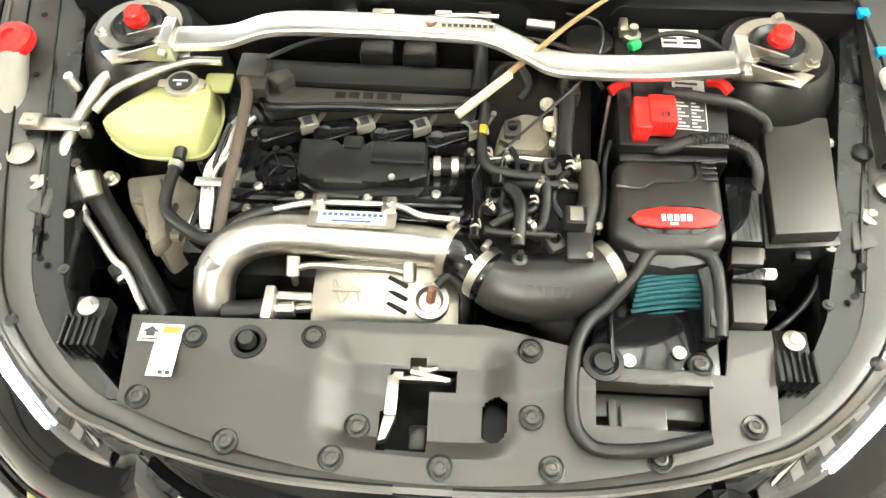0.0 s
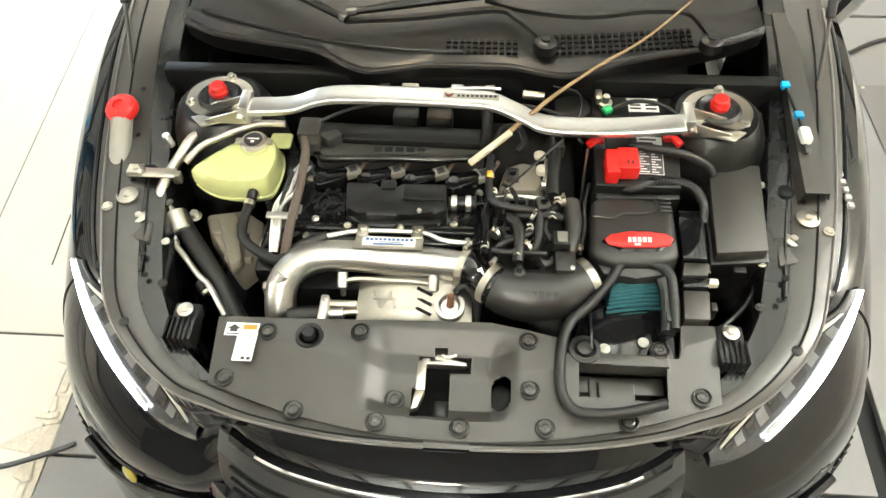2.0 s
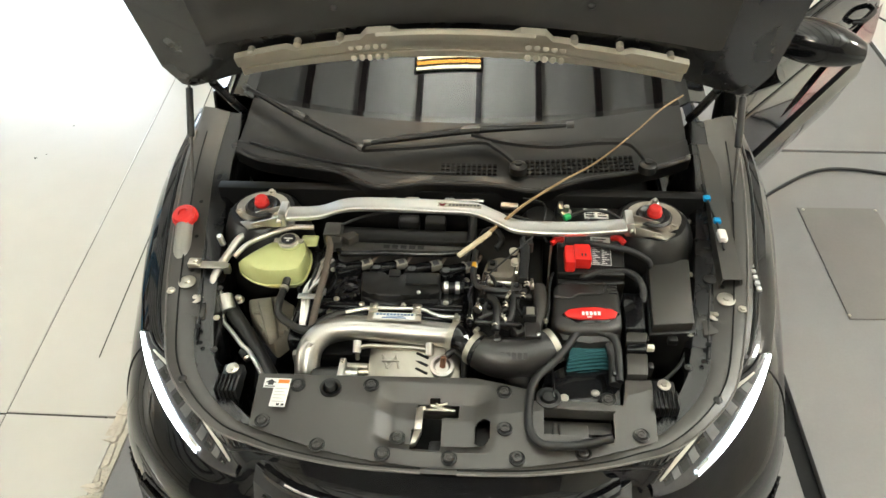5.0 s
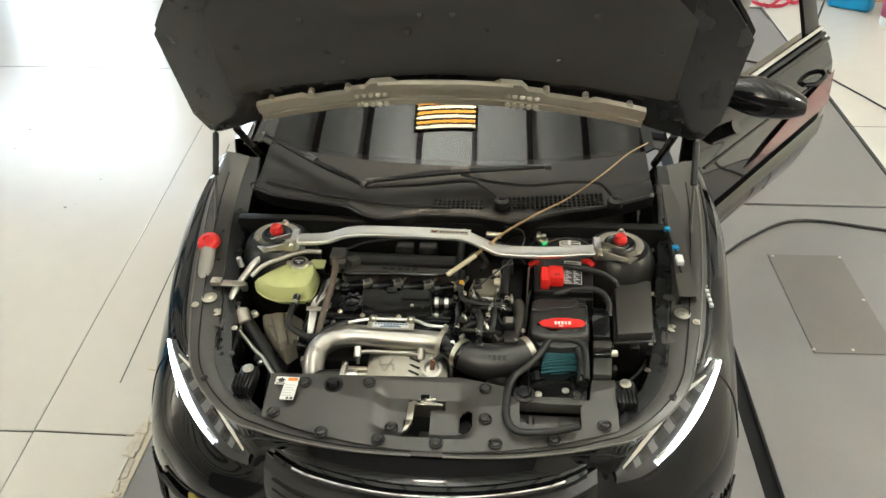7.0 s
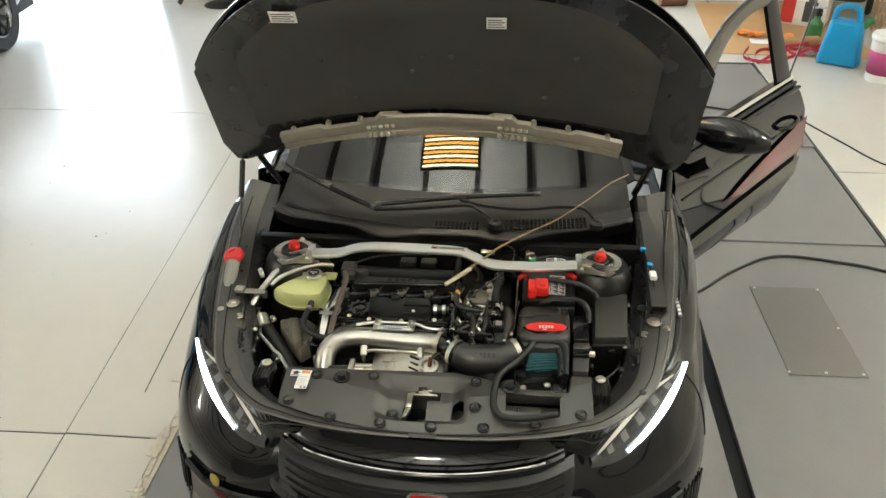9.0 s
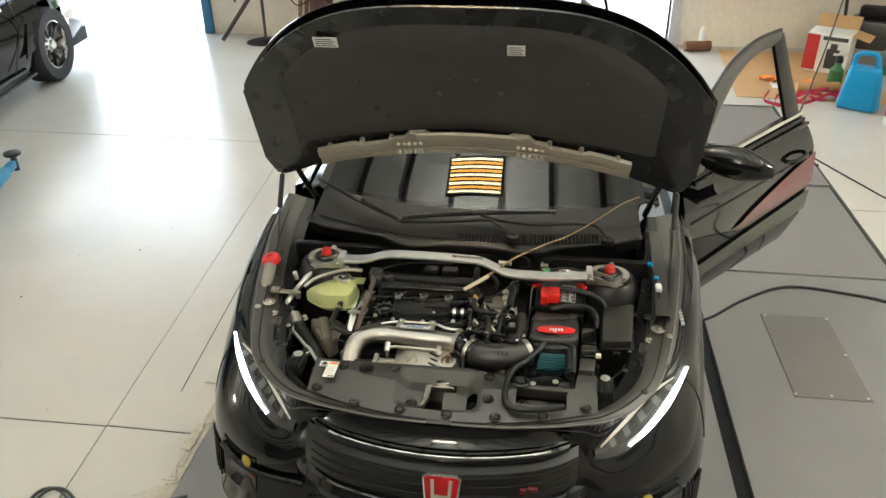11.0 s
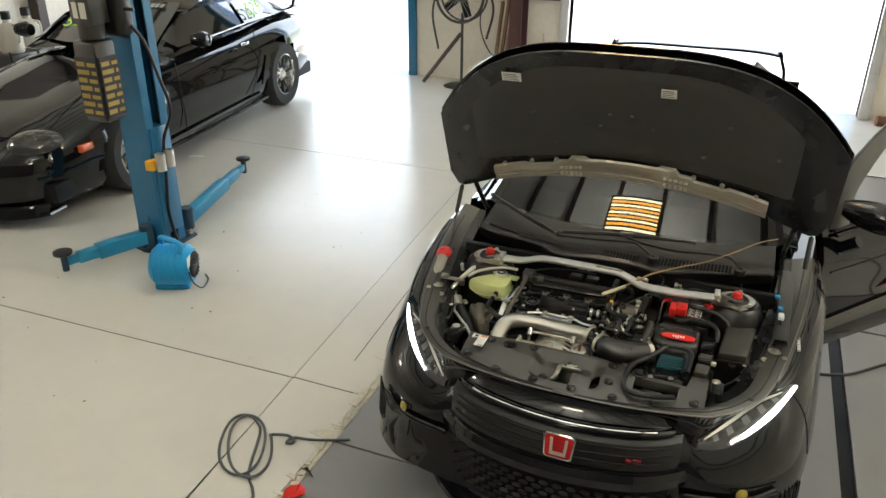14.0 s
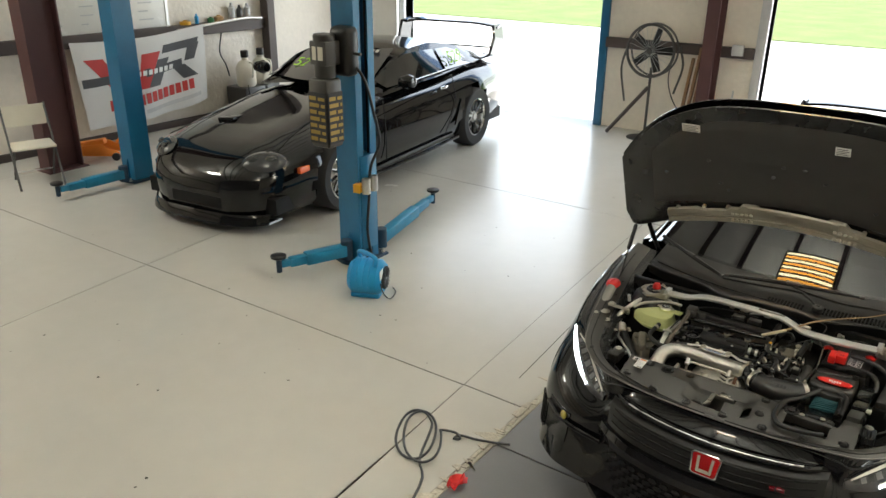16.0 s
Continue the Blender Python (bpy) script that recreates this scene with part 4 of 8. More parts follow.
part("print", B((-0.398, -0.391, 0.283, 0.289, LZ0 + 0.0009, LZ0 + 0.0014), (-0.387, -0.38, 0.283, 0.289, LZ0 + 0.0009, LZ0 + 0.0014)), "ink", lab)
# intake scoop pocket beside it
part("scoop", join(B((0.232, 0.408, 0.24, 0.315, 0.75, 0.757), (0.262, 0.278, 0.248, 0.30, 0.757, 0.80), (0.278, 0.345, 0.25, 0.29, 0.757, 0.81), (0.238, 0.405, 0.275, 0.312, 0.757, 0.79), bevel=0.004)), "satin", cover, "black plastic air scoop pocket")
part("scoop_tray", prism([(0.225, 0.31), (0.24, 0.335), (0.405, 0.335), (0.41, 0.31)], 0.80, 0.838, 0.003), "satin", cover)

# black steel shelf between the cover and the air box
shelf = thing("airbox_bracket", "dusty black steel bracket with white-headed screws", "bracket")
part("plate", prism([(0.225, 0.33), (0.425, 0.33), (0.43, 0.44), (0.30, 0.45), (0.25, 0.42)], 0.822, 0.828, 0.002), "gloss", shelf)
part("upright", B((0.262, 0.268, 0.335, 0.44, 0.825, 0.85), bevel=0.002), "gloss", shelf)
for x, y in ((0.291, 0.347), (0.366, 0.364)):
    bolt("screw", (x, y, 0.833), 0.006, shelf, "zinc", 0.003, 0.0105)
part("grommet", lathe([(0.03, 0), (0.03, 0.008), (0.022, 0.01), (0.016, 0.002), (0.014, 0.012), (0, 0.014)], 28, Matrix.Translation((0.252, 0.338, 0.836))), "rubber", shelf)
clip((0.394, 0.345, 0.835), shelf)

# rubber seal in a U round the air inlet
seal = thing("rubber_seal", "loose black rubber air-box seal bent in a U", "rubber seal")
part("strip", tube([(0.421, 0.378, 0.862), (0.424, 0.45, 0.875), (0.417, 0.495, 0.885), (0.385, 0.512, 0.888), (0.33, 0.51, 0.888), (0.302, 0.472, 0.876), (0.262, 0.425, 0.862), (0.226, 0.39, 0.855), (0.208, 0.34, 0.852), (0.203, 0.26, 0.846), (0.218, 0.222, 0.84), (0.25, 0.208, 0.838), (0.32, 0.214, 0.838), (0.393, 0.234, 0.84)], 0.0105, 6, 14), "rubber", seal)
part("lip", tube([(0.409, 0.378, 0.852), (0.412, 0.45, 0.866), (0.405, 0.485, 0.876)], 0.012, 6, 10), "rubber", seal)

# slam panel rim and side rails with their bolts
def on_rim(s, v, side, lift):
    return skin_at(s, v, side) + Vector((0, 0, lift))


rim = thing("slam_panel", "black painted bay rim with bolts and rubber stops", "body panel")
for side in (-1, 1):
    rows = []
    for i in range(41):
        s = 1.0 * i / 40
        a, b = skin(s, 0, side), skin(s, 1, side)
        c = Vector(((a.x - 0.022 * side * min(1, s * 4)), a.y + 0.022 * max(0, 1 - s * 1.6), a.z - 0.004))
        rows.append([b.lerp(skin(s, 2, side), 0.3) + Vector((0, 0, 0.002)), b + Vector((0, 0, 0.005)), (a + b) / 2 + Vector((0, 0, 0.009)), a + Vector((0, 0, 0.006)), c + Vector((0, 0, 0.005)), c + Vector((0, 0, -0.03))])
    part("rim_strip", sheet(rows, 0.002), "rimblack", rim)
    for v, lift, r, mt in ((0.45, 0.010, 0.0022, "dark"), (1.0, 0.006, 0.0028, "panel"), (1.45, 0.002, 0.0035, "rubber")):
        part("rim_seam", tube([on_rim(0.02 + 0.93 * i / 40, v, side, lift) for i in range(41)], r, 1, 6), mt, rim)
    for x, y, z, r in ((0.697, 0.62, 0.846, 0.02), (0.53, 0.385, 0.845, 0.016), (0.765, 0.63, 0.862, 0.012)):
        bolt("bolt", (side * x, y, z + 0.004), 0.0085, rim, "zinc", 0.006, r)
    bolt("bolt", (side * 0.728, 0.66, rim_z(0.66) + 0.012), 0.009, rim, "zinc", 0.007, 0.024)
    part("mount_plate", prism([(side * 0.655, 0.55), (side * 0.735, 0.57), (side * 0.745, 0.665), (side * 0.665, 0.68)], 0.82, 0.847, 0.006), "satin", rim)
    # ribbed bonnet stop
    st = part("bonnet_stop", B((side * 0.533 - 0.026, side * 0.533 + 0.026, 0.325, 0.41, 0.80, 0.836), bevel=0.006), "plastic", rim, "ribbed black plastic bracket")
    for k in range(6):
        part("rib", B((side * 0.533 - 0.03 + 0.0105 * k, side * 0.533 - 0.026 + 0.0105 * k, 0.322, 0.372, 0.80, 0.844), bevel=0.001, seg=1), "plastic", st)
    # holes are flat near-black discs, their inner shade given as colour
    for y, x, r in ((0.52, 0.66, 0.008), (0.47, 0.64, 0.006), (0.70, 0.725, 0.006), (0.82, 0.745, 0.006), (0.95, 0.765, 0.006)):
        part("hole", lathe([(r, 0), (r, 0.0012), (0, 0.0012)], 16, Matrix.Translation((side * x, y, rim_z(y) + 0.011))), "dark", rim)
    for x, y in ((0.66, 0.37), (0.745, 0.5), (0.79, 0.68)):
        part("rubber_stop", lathe([(0.011, 0), (0.012, 0.005), (0.008, 0.008), (0, 0.009)], 14, Matrix.Translation((side * x, y, 0.815 + 0.1 * (y - 0.37)))), "rubber", rim)
    part("inner_channel", tube([(side * 0.60, 0.41, 0.80), (side * 0.655, 0.52, 0.80), (side * 0.66, 0.66, 0.80), (side * 0.68, 0.8, 0.82)], 0.006, 5, 6), "rubber", rim)
part("wing_rail", sheet([[(side * x, y, z) for x, z in ((0.775 + 0.04 * (y - 0.7), 0.885 + 0.1 * (y - 0.7)), (0.77 + 0.04 * (y - 0.7), 0.905 + 0.1 * (y - 0.7)), (0.72 + 0.04 * (y - 0.7), 0.905 + 0.1 * (y - 0.7)), (0.715 + 0.04 * (y - 0.7), 0.87 + 0.1 * (y - 0.7)))] for y in (0.70, 0.8, 0.95, 1.1, 1.25)], 0.003), "satin", rim)
for k in range(5):
    part("tab", B((0.81, 0.822, 0.68 + 0.022 * k, 0.694 + 0.022 * k, 0.88, 0.89), bevel=0.002), "grey", rim)

# strut towers with their mounts and the brace between them
for side in (-1, 1):
    tower = thing("strut_tower", "black strut tower with red-capped damper top", "strut tower", group="strut towers")
    cx, cy = side * 0.56, 0.90
    part("dome", lathe([(0.15, -0.3), (0.13, -0.08), (0.105, -0.015), (0.09, 0.0), (0.0, 0.002)], 36, Matrix.Translation((cx, cy, 0.938))), "plastic", tower)
    part("mount_ring", lathe([(0.05, 0), (0.05, 0.008), (0.043, 0.014), (0.036, 0.008), (0.03, 0.006), (0.024, 0.014), (0.0, 0.016)], 36, Matrix.Translation((cx, cy, 0.944))), "rubber", tower)
    part("cap", lathe([(0.021, 0), (0.0215, 0.010), (0.0185, 0.014), (0.018, 0.022), (0.014, 0.026), (0, 0.026)], 28, Matrix.Translation((cx, cy, 0.958))), "red", tower, "red rubber cap")
    for a in (80, 200, 320):
        bx, by = cx + 0.066 * math.cos(radians(a)), cy + 0.066 * math.sin(radians(a))
        bolt("stud_nut", (bx, by, 0.95), 0.008, tower, "zinc", 0.010, 0.012)
brace = thing("strut_brace", "polished aluminium strut brace bolted across the engine bay", "strut brace")
for side in (-1, 1):
    cx, cy = side * 0.56, 0.90
    ring = lathe([(0.054, 0), (0.076, 0), (0.076, 0.005), (0.054, 0.005), (0.054, 0)], 40, Matrix.Translation((cx, cy, 0.944)) @ Matrix.Diagonal((1.0, 0.9, 1, 1)))
    part("foot_plate", join(ring, prism([(side * 0.50, 0.83), (side * 0.58, 0.80), (side * 0.61, 0.83), (side * 0.52, 0.86)], 0.944, 0.949, 0.001)), "zinc", brace)
    for dy in (-0.028, 0.022):
        part("gusset", prism([(0, 0), (0.1, 0.0), (0.1, 0.01), (0.0, 0.044)], -0.002, 0.002, 0.0005, m=Matrix.Translation((side * 0.473, 0.845 + dy, 0.944)) @ (pose(0, 0, 0, 90, 0, 0) if side > 0 else pose(0, 0, 0, 90, 0, 180))), "zinc", brace)
    part("end_block", B((side * 0.478 - 0.011, side * 0.478 + 0.011, 0.805, 0.868, 0.955, 0.998), bevel=0.003), "alu", brace)
    part("pivot_bolt", rod((side * 0.486, 0.795, 0.972), (side * 0.486, 0.878, 0.972), 0.009, 12, 0.002), "zinc", brace)
bar = [(-0.47, 0.835, 0.978), (-0.38, 0.842, 0.98), (-0.31, 0.857, 0.995), (-0.22, 0.86, 1.0), (0.0, 0.855, 1.0), (0.065, 0.846, 1.0), (0.125, 0.822, 0.99), (0.18, 0.803, 0.98), (0.32, 0.802, 0.978), (0.47, 0.82, 0.978)]
rows = []
for p in spline(bar, 5):
    rows.append([p + Vector((0, 0.0265 * math.copysign(abs(math.cos(a)) ** 0.5, math.cos(a)), 0.0085 * math.copysign(abs(math.sin(a)) ** 0.5, math.sin(a)))) for a in [2 * math.pi * k / 20 for k in range(20)]])
part("bar", sheet(rows, close=True), "alu", brace)
part("badge", B((-0.045, 0.075, 0.845, 0.862, 1.0085, 1.0092), m=Matrix.Translation((0.02, 0.855, 0)) @ pose(0, 0, 0, 0, 0, -3) @ Matrix.Translation((-0.02, -0.855, 0))), "bare", brace)
part("badge_mark", prism([(-0.043, 0.862), (-0.033, 0.857), (-0.022, 0.862), (-0.026, 0.852), (-0.033, 0.848), (-0.04, 0.852)], 1.0095, 1.0101), "redpaint", brace)
for k in range(9):
    part("badge_print", B((-0.015 + 0.0098 * k, -0.0085 + 0.0098 * k, 0.8505, 0.8575, 1.0095, 1.01)), "ink", brace)

# coolant bottle
def bottle_rows():
    rows = []
    for z, g, dx in ((0.832, 0.86, 0.01), (0.842, 0.95, 0.005), (0.854, 1.0, 0.002), (0.865, 1.0, 0.0), (0.888, 0.97, 0.0), (0.902, 0.88, 0.004), (0.908, 0.7, 0.006), (0.909, 0.3, 0.006)):
        c = Vector((-0.50, 0.745))
        pts = [(-0.60, 0.722), (-0.565, 0.765), (-0.515, 0.81), (-0.46, 0.83), (-0.425, 0.82), (-0.408, 0.77), (-0.412, 0.71), (-0.43, 0.684), (-0.48, 0.676), (-0.53, 0.678), (-0.57, 0.697)]
        sm = spline([(*p, 0) for p in pts + pts[:1]], 4)[:-1]
        rows.append([(c.x + (p.x - c.x) * g + dx, c.y + (p.y - c.y) * g, z) for p in sm])
    return rows


bottle = thing("coolant_bottle", "yellowed translucent coolant bottle with a metal pressure cap", "coolant bottle")
bmt = sheet(bottle_rows(), close=True)
bmesh.ops.holes_fill(bmt, edges=[e for e in bmt.edges if len(e.link_faces) == 1])
part("body", bmt, "tank", bottle)
part("seam", tube([(p[0], p[1], 0.853) for p in [Vector((-0.50, 0.735, 0)) + (Vector(q) - Vector((-0.50, 0.735, q[2]))) * 1.012 for q in bottle_rows()[2]]], 0.003, 1, 6), "tank", bottle)
part("neck", lathe([(0.03, 0), (0.03, 0.012), (0.026, 0.016), (0, 0.016)], 24, Matrix.Translation((-0.463, 0.785, 0.9))), "tank", bottle)
cp = part("pressure_cap", join(lathe([(0.029, 0), (0.031, 0.004), (0.028, 0.009), (0.02, 0.011), (0, 0.0115)], 28, Matrix.Translation((-0.463, 0.785, 0.917))), B((-0.505, -0.421, 0.776, 0.795, 0.918, 0.924), bevel=0.004)), "zinc", bottle, "pressed metal pressure cap")
part("cap_disc", lathe([(0.0205, 0), (0.0205, 0.001), (0, 0.0012)], 28, Matrix.Translation((-0.463, 0.785, 0.9285))), "ink", cp)
part("cap_mark", B((-0.476, -0.450, 0.784, 0.788, 0.9297, 0.9302), (-0.467, -0.459, 0.774, 0.78, 0.9297, 0.9302)), "white", cp)
part("lug", B((-0.44, -0.39, 0.80, 0.845, 0.885, 0.893), bevel=0.006), "tank", bottle)
part("outlet", rod((-0.452, 0.69, 0.875), (-0.455, 0.665, 0.866), 0.011, 14), "rubber", bottle)


def hose(name, label, pts, r, material="rubber", ends=None, category="hose"):
    ob = thing(name, label, category)
    part("hose", tube(pts, r, 6, 12), material, ob)
    for i, p in enumerate(ends or ()):
        a, b = Vector(p), Vector(pts[0 if i == 0 else -1])
        part("clamp", tube([p, Vector(p) + (Vector(pts[1]) - Vector(pts[0])).normalized() * 0.012], r * 1.18, 2, 14), "zinc", ob)
    return ob


hose("coolant_hose", "black rubber coolant hose from the bottle", [(-0.453, 0.655, 0.87), (-0.458, 0.60, 0.865), (-0.45, 0.56, 0.86), (-0.41, 0.527, 0.858), (-0.365, 0.51, 0.858), (-0.32, 0.545, 0.868), (-0.27, 0.563, 0.875)], 0.0105, ends=[(-0.453, 0.652, 0.872)])
hose("metal_line", "bright bent metal coolant line over the pipe", [(-0.275, 0.562, 0.875), (-0.21, 0.573, 0.882), (-0.14, 0.576, 0.882), (-0.07, 0.574, 0.882), (-0.03, 0.56, 0.878), (0.03, 0.556, 0.876)], 0.0055, "alu", category="pipe")
hose("ac_line", "silver bent air-conditioning line with fittings", [(-0.715, 0.80, 0.83), (-0.712, 0.735, 0.81), (-0.675, 0.66, 0.80), (-0.635, 0.60, 0.80), (-0.59, 0.55, 0.80), (-0.545, 0.50, 0.80), (-0.52, 0.48, 0.795), (-0.47, 0.41, 0.79)], 0.0065, "alu", category="pipe")
fit_ = thing("line_fitting", "silver pipe fittings on the air-conditioning line", "fitting")
part("joint_block", B((-0.012, 0.012, -0.016, 0.016, -0.012, 0.012), bevel=0.004, m=pose(-0.633, 0.597, 0.80, 0, 0, 40)), "alu", fit_)
part("cap", rod((-0.545, 0.492, 0.79), (-0.53, 0.474, 0.785), 0.012, 14, 0.002), "rubber", fit_)
part("port", rod((-0.53, 0.474, 0.785), (-0.523, 0.466, 0.783), 0.010, 14, 0.002), "alu", fit_)
hose("heater_hose", "thick black foam-covered hose with a metal collar", [(-0.63, 0.66, 0.815), (-0.60, 0.615, 0.80), (-0.55, 0.555, 0.785), (-0.50, 0.49, 0.77), (-0.45, 0.42, 0.75)], 0.021)
hose("heater_pipe", "silver heater pipe behind the coolant bottle", [(-0.46, 0.85, 0.925), (-0.52, 0.845, 0.93), (-0.57, 0.825, 0.925), (-0.61, 0.80, 0.91), (-0.63, 0.76, 0.895), (-0.655, 0.72, 0.87), (-0.665, 0.68, 0.85), (-0.635, 0.645, 0.825)], 0.0115, "castalu", category="pipe")
hose("heater_pipe", "silver heater pipe behind the coolant bottle", [(-0.40, 0.835, 0.93), (-0.46, 0.83, 0.932), (-0.53, 0.80, 0.925), (-0.58, 0.77, 0.915), (-0.61, 0.735, 0.9)], 0.0075, "castalu", category="pipe")
part("collar", rod((-0.632, 0.652, 0.828), (-0.61, 0.612, 0.808), 0.0225, 18, 0.003), "castalu", fit_)
part("valve", rod((-0.655, 0.785, 0.90), (-0.66, 0.785, 0.935), 0.009, 14, 0.002), "alu", fit_)
brk = thing("pipe_bracket", "bright zinc pipe bracket bolted to the inner wing", "bracket")
part("strap", B((-0.735, -0.63, 0.70, 0.728, 0.884, 0.889), (-0.735, -0.70, 0.70, 0.728, 0.889, 0.9), (-0.64, -0.62, 0.705, 0.722, 0.86, 0.888), bevel=0.003), "zinc", brk)
bolt("bolt", (-0.715, 0.714, 0.9), 0.008, brk)

# gearbox-side mount and castings
mount = thing("engine_mount", "grey cast aluminium engine mount with bolts", "engine mount")
part("casting", join(prism([(-0.585, 0.68), (-0.49, 0.70), (-0.43, 0.66), (-0.415, 0.56), (-0.46, 0.50), (-0.52, 0.57), (-0.56, 0.62)], 0.74, 0.80, 0.01, slope=0.12), prism([(-0.545, 0.66), (-0.50, 0.67), (-0.45, 0.53), (-0.475, 0.50)], 0.79, 0.825, 0.012, slope=0.1)), "mount", mount)
for a, b in (((-0.54, 0.62, 0.80), (-0.46, 0.60, 0.815)), ((-0.50, 0.55, 0.8), (-0.44, 0.545, 0.805))):
    part("web", rod(a, b, 0.008, 8), "mount", mount)
part("arm", join(prism([(-0.43, 0.62), (-0.37, 0.65), (-0.35, 0.58), (-0.40, 0.53), (-0.44, 0.56)], 0.77, 0.815, 0.008, slope=0.1), prism([(-0.42, 0.56), (-0.375, 0.58), (-0.385, 0.49), (-0.41, 0.48)], 0.74, 0.79, 0.008)), "castalu", mount)
for x, y, z, r in ((-0.402, 0.60, 0.817, 0.014), (-0.405, 0.555, 0.815, 0.013), (-0.385, 0.635, 0.815, 0.011), (-0.598, 0.665, 0.80, 0.011)):
    bolt("bolt", (x, y, z), r, mount, "zinc", 0.014, r * 1.4)
part("sensor", rod((-0.412, 0.655, 0.80), (-0.42, 0.665, 0.86), 0.006, 10, 0.002), "rubber", mount)

# timing-end lines
tl = thing("fuel_lines", "pair of bent silver fuel lines in a zinc clamp", "pipe")
for k in range(3):
    d = 0.011 * k
    part("line", tube([(-0.33 - d, 0.735 + 0.3 * d, 0.90), (-0.345 - d, 0.70, 0.905), (-0.352 - d, 0.66, 0.90), (-0.375 - d * 0.7, 0.625, 0.89), (-0.372 - d * 0.7, 0.57, 0.88), (-0.378 - d * 0.5, 0.535, 0.85)], 0.0042, 6, 8), "alu", tl)
part("clamp", B((-0.402, -0.335, 0.588, 0.605, 0.893, 0.898), (-0.355, -0.33, 0.603, 0.627, 0.893, 0.898), bevel=0.002), "alu", tl)
bolt("bolt", (-0.343, 0.615, 0.898), 0.006, tl)
hose("loom", "brown corrugated wiring loom beside the engine", [(-0.352, 0.80, 0.93), (-0.338, 0.75, 0.935), (-0.335, 0.70, 0.935), (-0.335, 0.65, 0.928), (-0.34, 0.61, 0.915), (-0.345, 0.56, 0.9), (-0.355, 0.52, 0.86)], 0.0095, "loom", category="wiring loom")

# the engine
eng = thing("engine", "black four-cylinder engine with plastic valve cover and coils", "engine")
# block in near-black, with the shade low in the bay as its colour
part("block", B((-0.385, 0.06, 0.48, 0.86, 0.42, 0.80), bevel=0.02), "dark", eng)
part("head", prism([(-0.385, 0.54), (0.055, 0.53), (0.06, 0.87), (-0.385, 0.86)], 0.78, 0.852, 0.008), "bay", eng)
part("valve_cover", prism([(-0.365, 0.555), (-0.02, 0.555), (0.05, 0.56), (0.055, 0.85), (-0.345, 0.85), (-0.37, 0.78)], 0.845, 0.872, 0.01), "gloss", eng, "gloss black valve cover")
part("step", prism([(-0.345, 0.575), (0.035, 0.575), (0.04, 0.60), (-0.345, 0.60)], 0.868, 0.882, 0.006), "gloss", eng)
# baffle cover
bc = part("baffle_cover", prism([(-0.243, 0.69), (-0.178, 0.688), (-0.17, 0.668), (-0.135, 0.668), (-0.125, 0.69), (-0.03, 0.692), (-0.025, 0.62), (-0.05, 0.607), (-0.1, 0.607), (-0.13, 0.598), (-0.19, 0.598), (-0.21, 0.608), (-0.235, 0.61)], 0.868, 0.906, 0.006), "plastic", eng, "matt black plastic baffle cover")
part("step", prism([(-0.12, 0.683), (-0.035, 0.685), (-0.03, 0.64), (-0.12, 0.64)], 0.904, 0.912, 0.003), "plastic", bc)
part("foot", prism([(-0.24, 0.612), (-0.025, 0.612), (-0.04, 0.59), (-0.11, 0.592), (-0.135, 0.582), (-0.19, 0.582), (-0.21, 0.595)], 0.866, 0.888, 0.005), "plastic", bc)
part("tab", B((-0.168, -0.136, 0.668, 0.694, 0.88, 0.912), bevel=0.004), "plastic", bc)
bolt("bolt", (-0.082, 0.613, 0.90), 0.006, eng, "alu", 0.01)
oc = part("oil_cap", lathe([(0.036, 0), (0.037, 0.012), (0.033, 0.018), (0.026, 0.018), (0.024, 0.012), (0.016, 0.012), (0.015, 0.016), (0, 0.017)], 32, Matrix.Translation((-0.272, 0.640, 0.875))), "gloss", eng, "black scalloped oil filler cap")
for k in range(10):
    a = 2 * math.pi * k / 10
    part("lobe", lathe([(0.008, 0), (0.0085, 0.014), (0.006, 0.019), (0, 0.019)], 10, Matrix.Translation((-0.272 + 0.035 * math.cos(a), 0.640 + 0.035 * math.sin(a), 0.876))), "gloss", oc)
for k in range(3):
    part("grip", rod((-0.272, 0.64, 0.889), (-0.272 + 0.03 * math.cos(2.1 * k), 0.64 + 0.03 * math.sin(2.1 * k), 0.889), 0.003, 8), "gloss", oc)
# coils with plugs
for k, (x, y) in enumerate(((-0.283, 0.712), (-0.187, 0.716), (-0.091, 0.715), (0.003, 0.713))):
    cm = pose(x, y, 0.875, 0, 0, 24)
    c = part("coil", prism([(-0.042, -0.012), (-0.03, -0.022), (0.03, -0.018), (0.04, 0.0), (0.034, 0.016), (-0.02, 0.02), (-0.038, 0.012)], 0, 0.026, 0.005, m=cm), "gloss", eng, "black ignition coil")
    part("coil_top", lathe([(0.013, 0), (0.012, 0.003), (0, 0.0035)], 18, cm @ Matrix.Translation((-0.02, 0, 0.026))), "gloss", c)
    part("plug", B((0.032, 0.066, -0.012, 0.014, 0.004, 0.024), bevel=0.003, m=cm), "plugs", c)
    part("plug_slot", B((0.042, 0.058, -0.008, 0.009, 0.0242, 0.026), bevel=0.001, m=cm), "ink", c)
    part("wire", tube([cm @ Vector((0.064, 0.0, 0.015)), cm @ Vector((0.085, 0.012, 0.024)), Vector((x + 0.075, 0.755, 0.91))], 0.005, 5, 8), "loom", c)
# rail with moulded lettering blocks behind the coils
rl = part("rail_cover", prism([(-0.325, 0.765), (-0.31, 0.755), (-0.20, 0.757), (-0.04, 0.757), (0.04, 0.752), (0.05, 0.79), (-0.30, 0.80), (-0.325, 0.79)], 0.868, 0.915, 0.007), "satin", eng, "black plastic rail cover with raised marks")
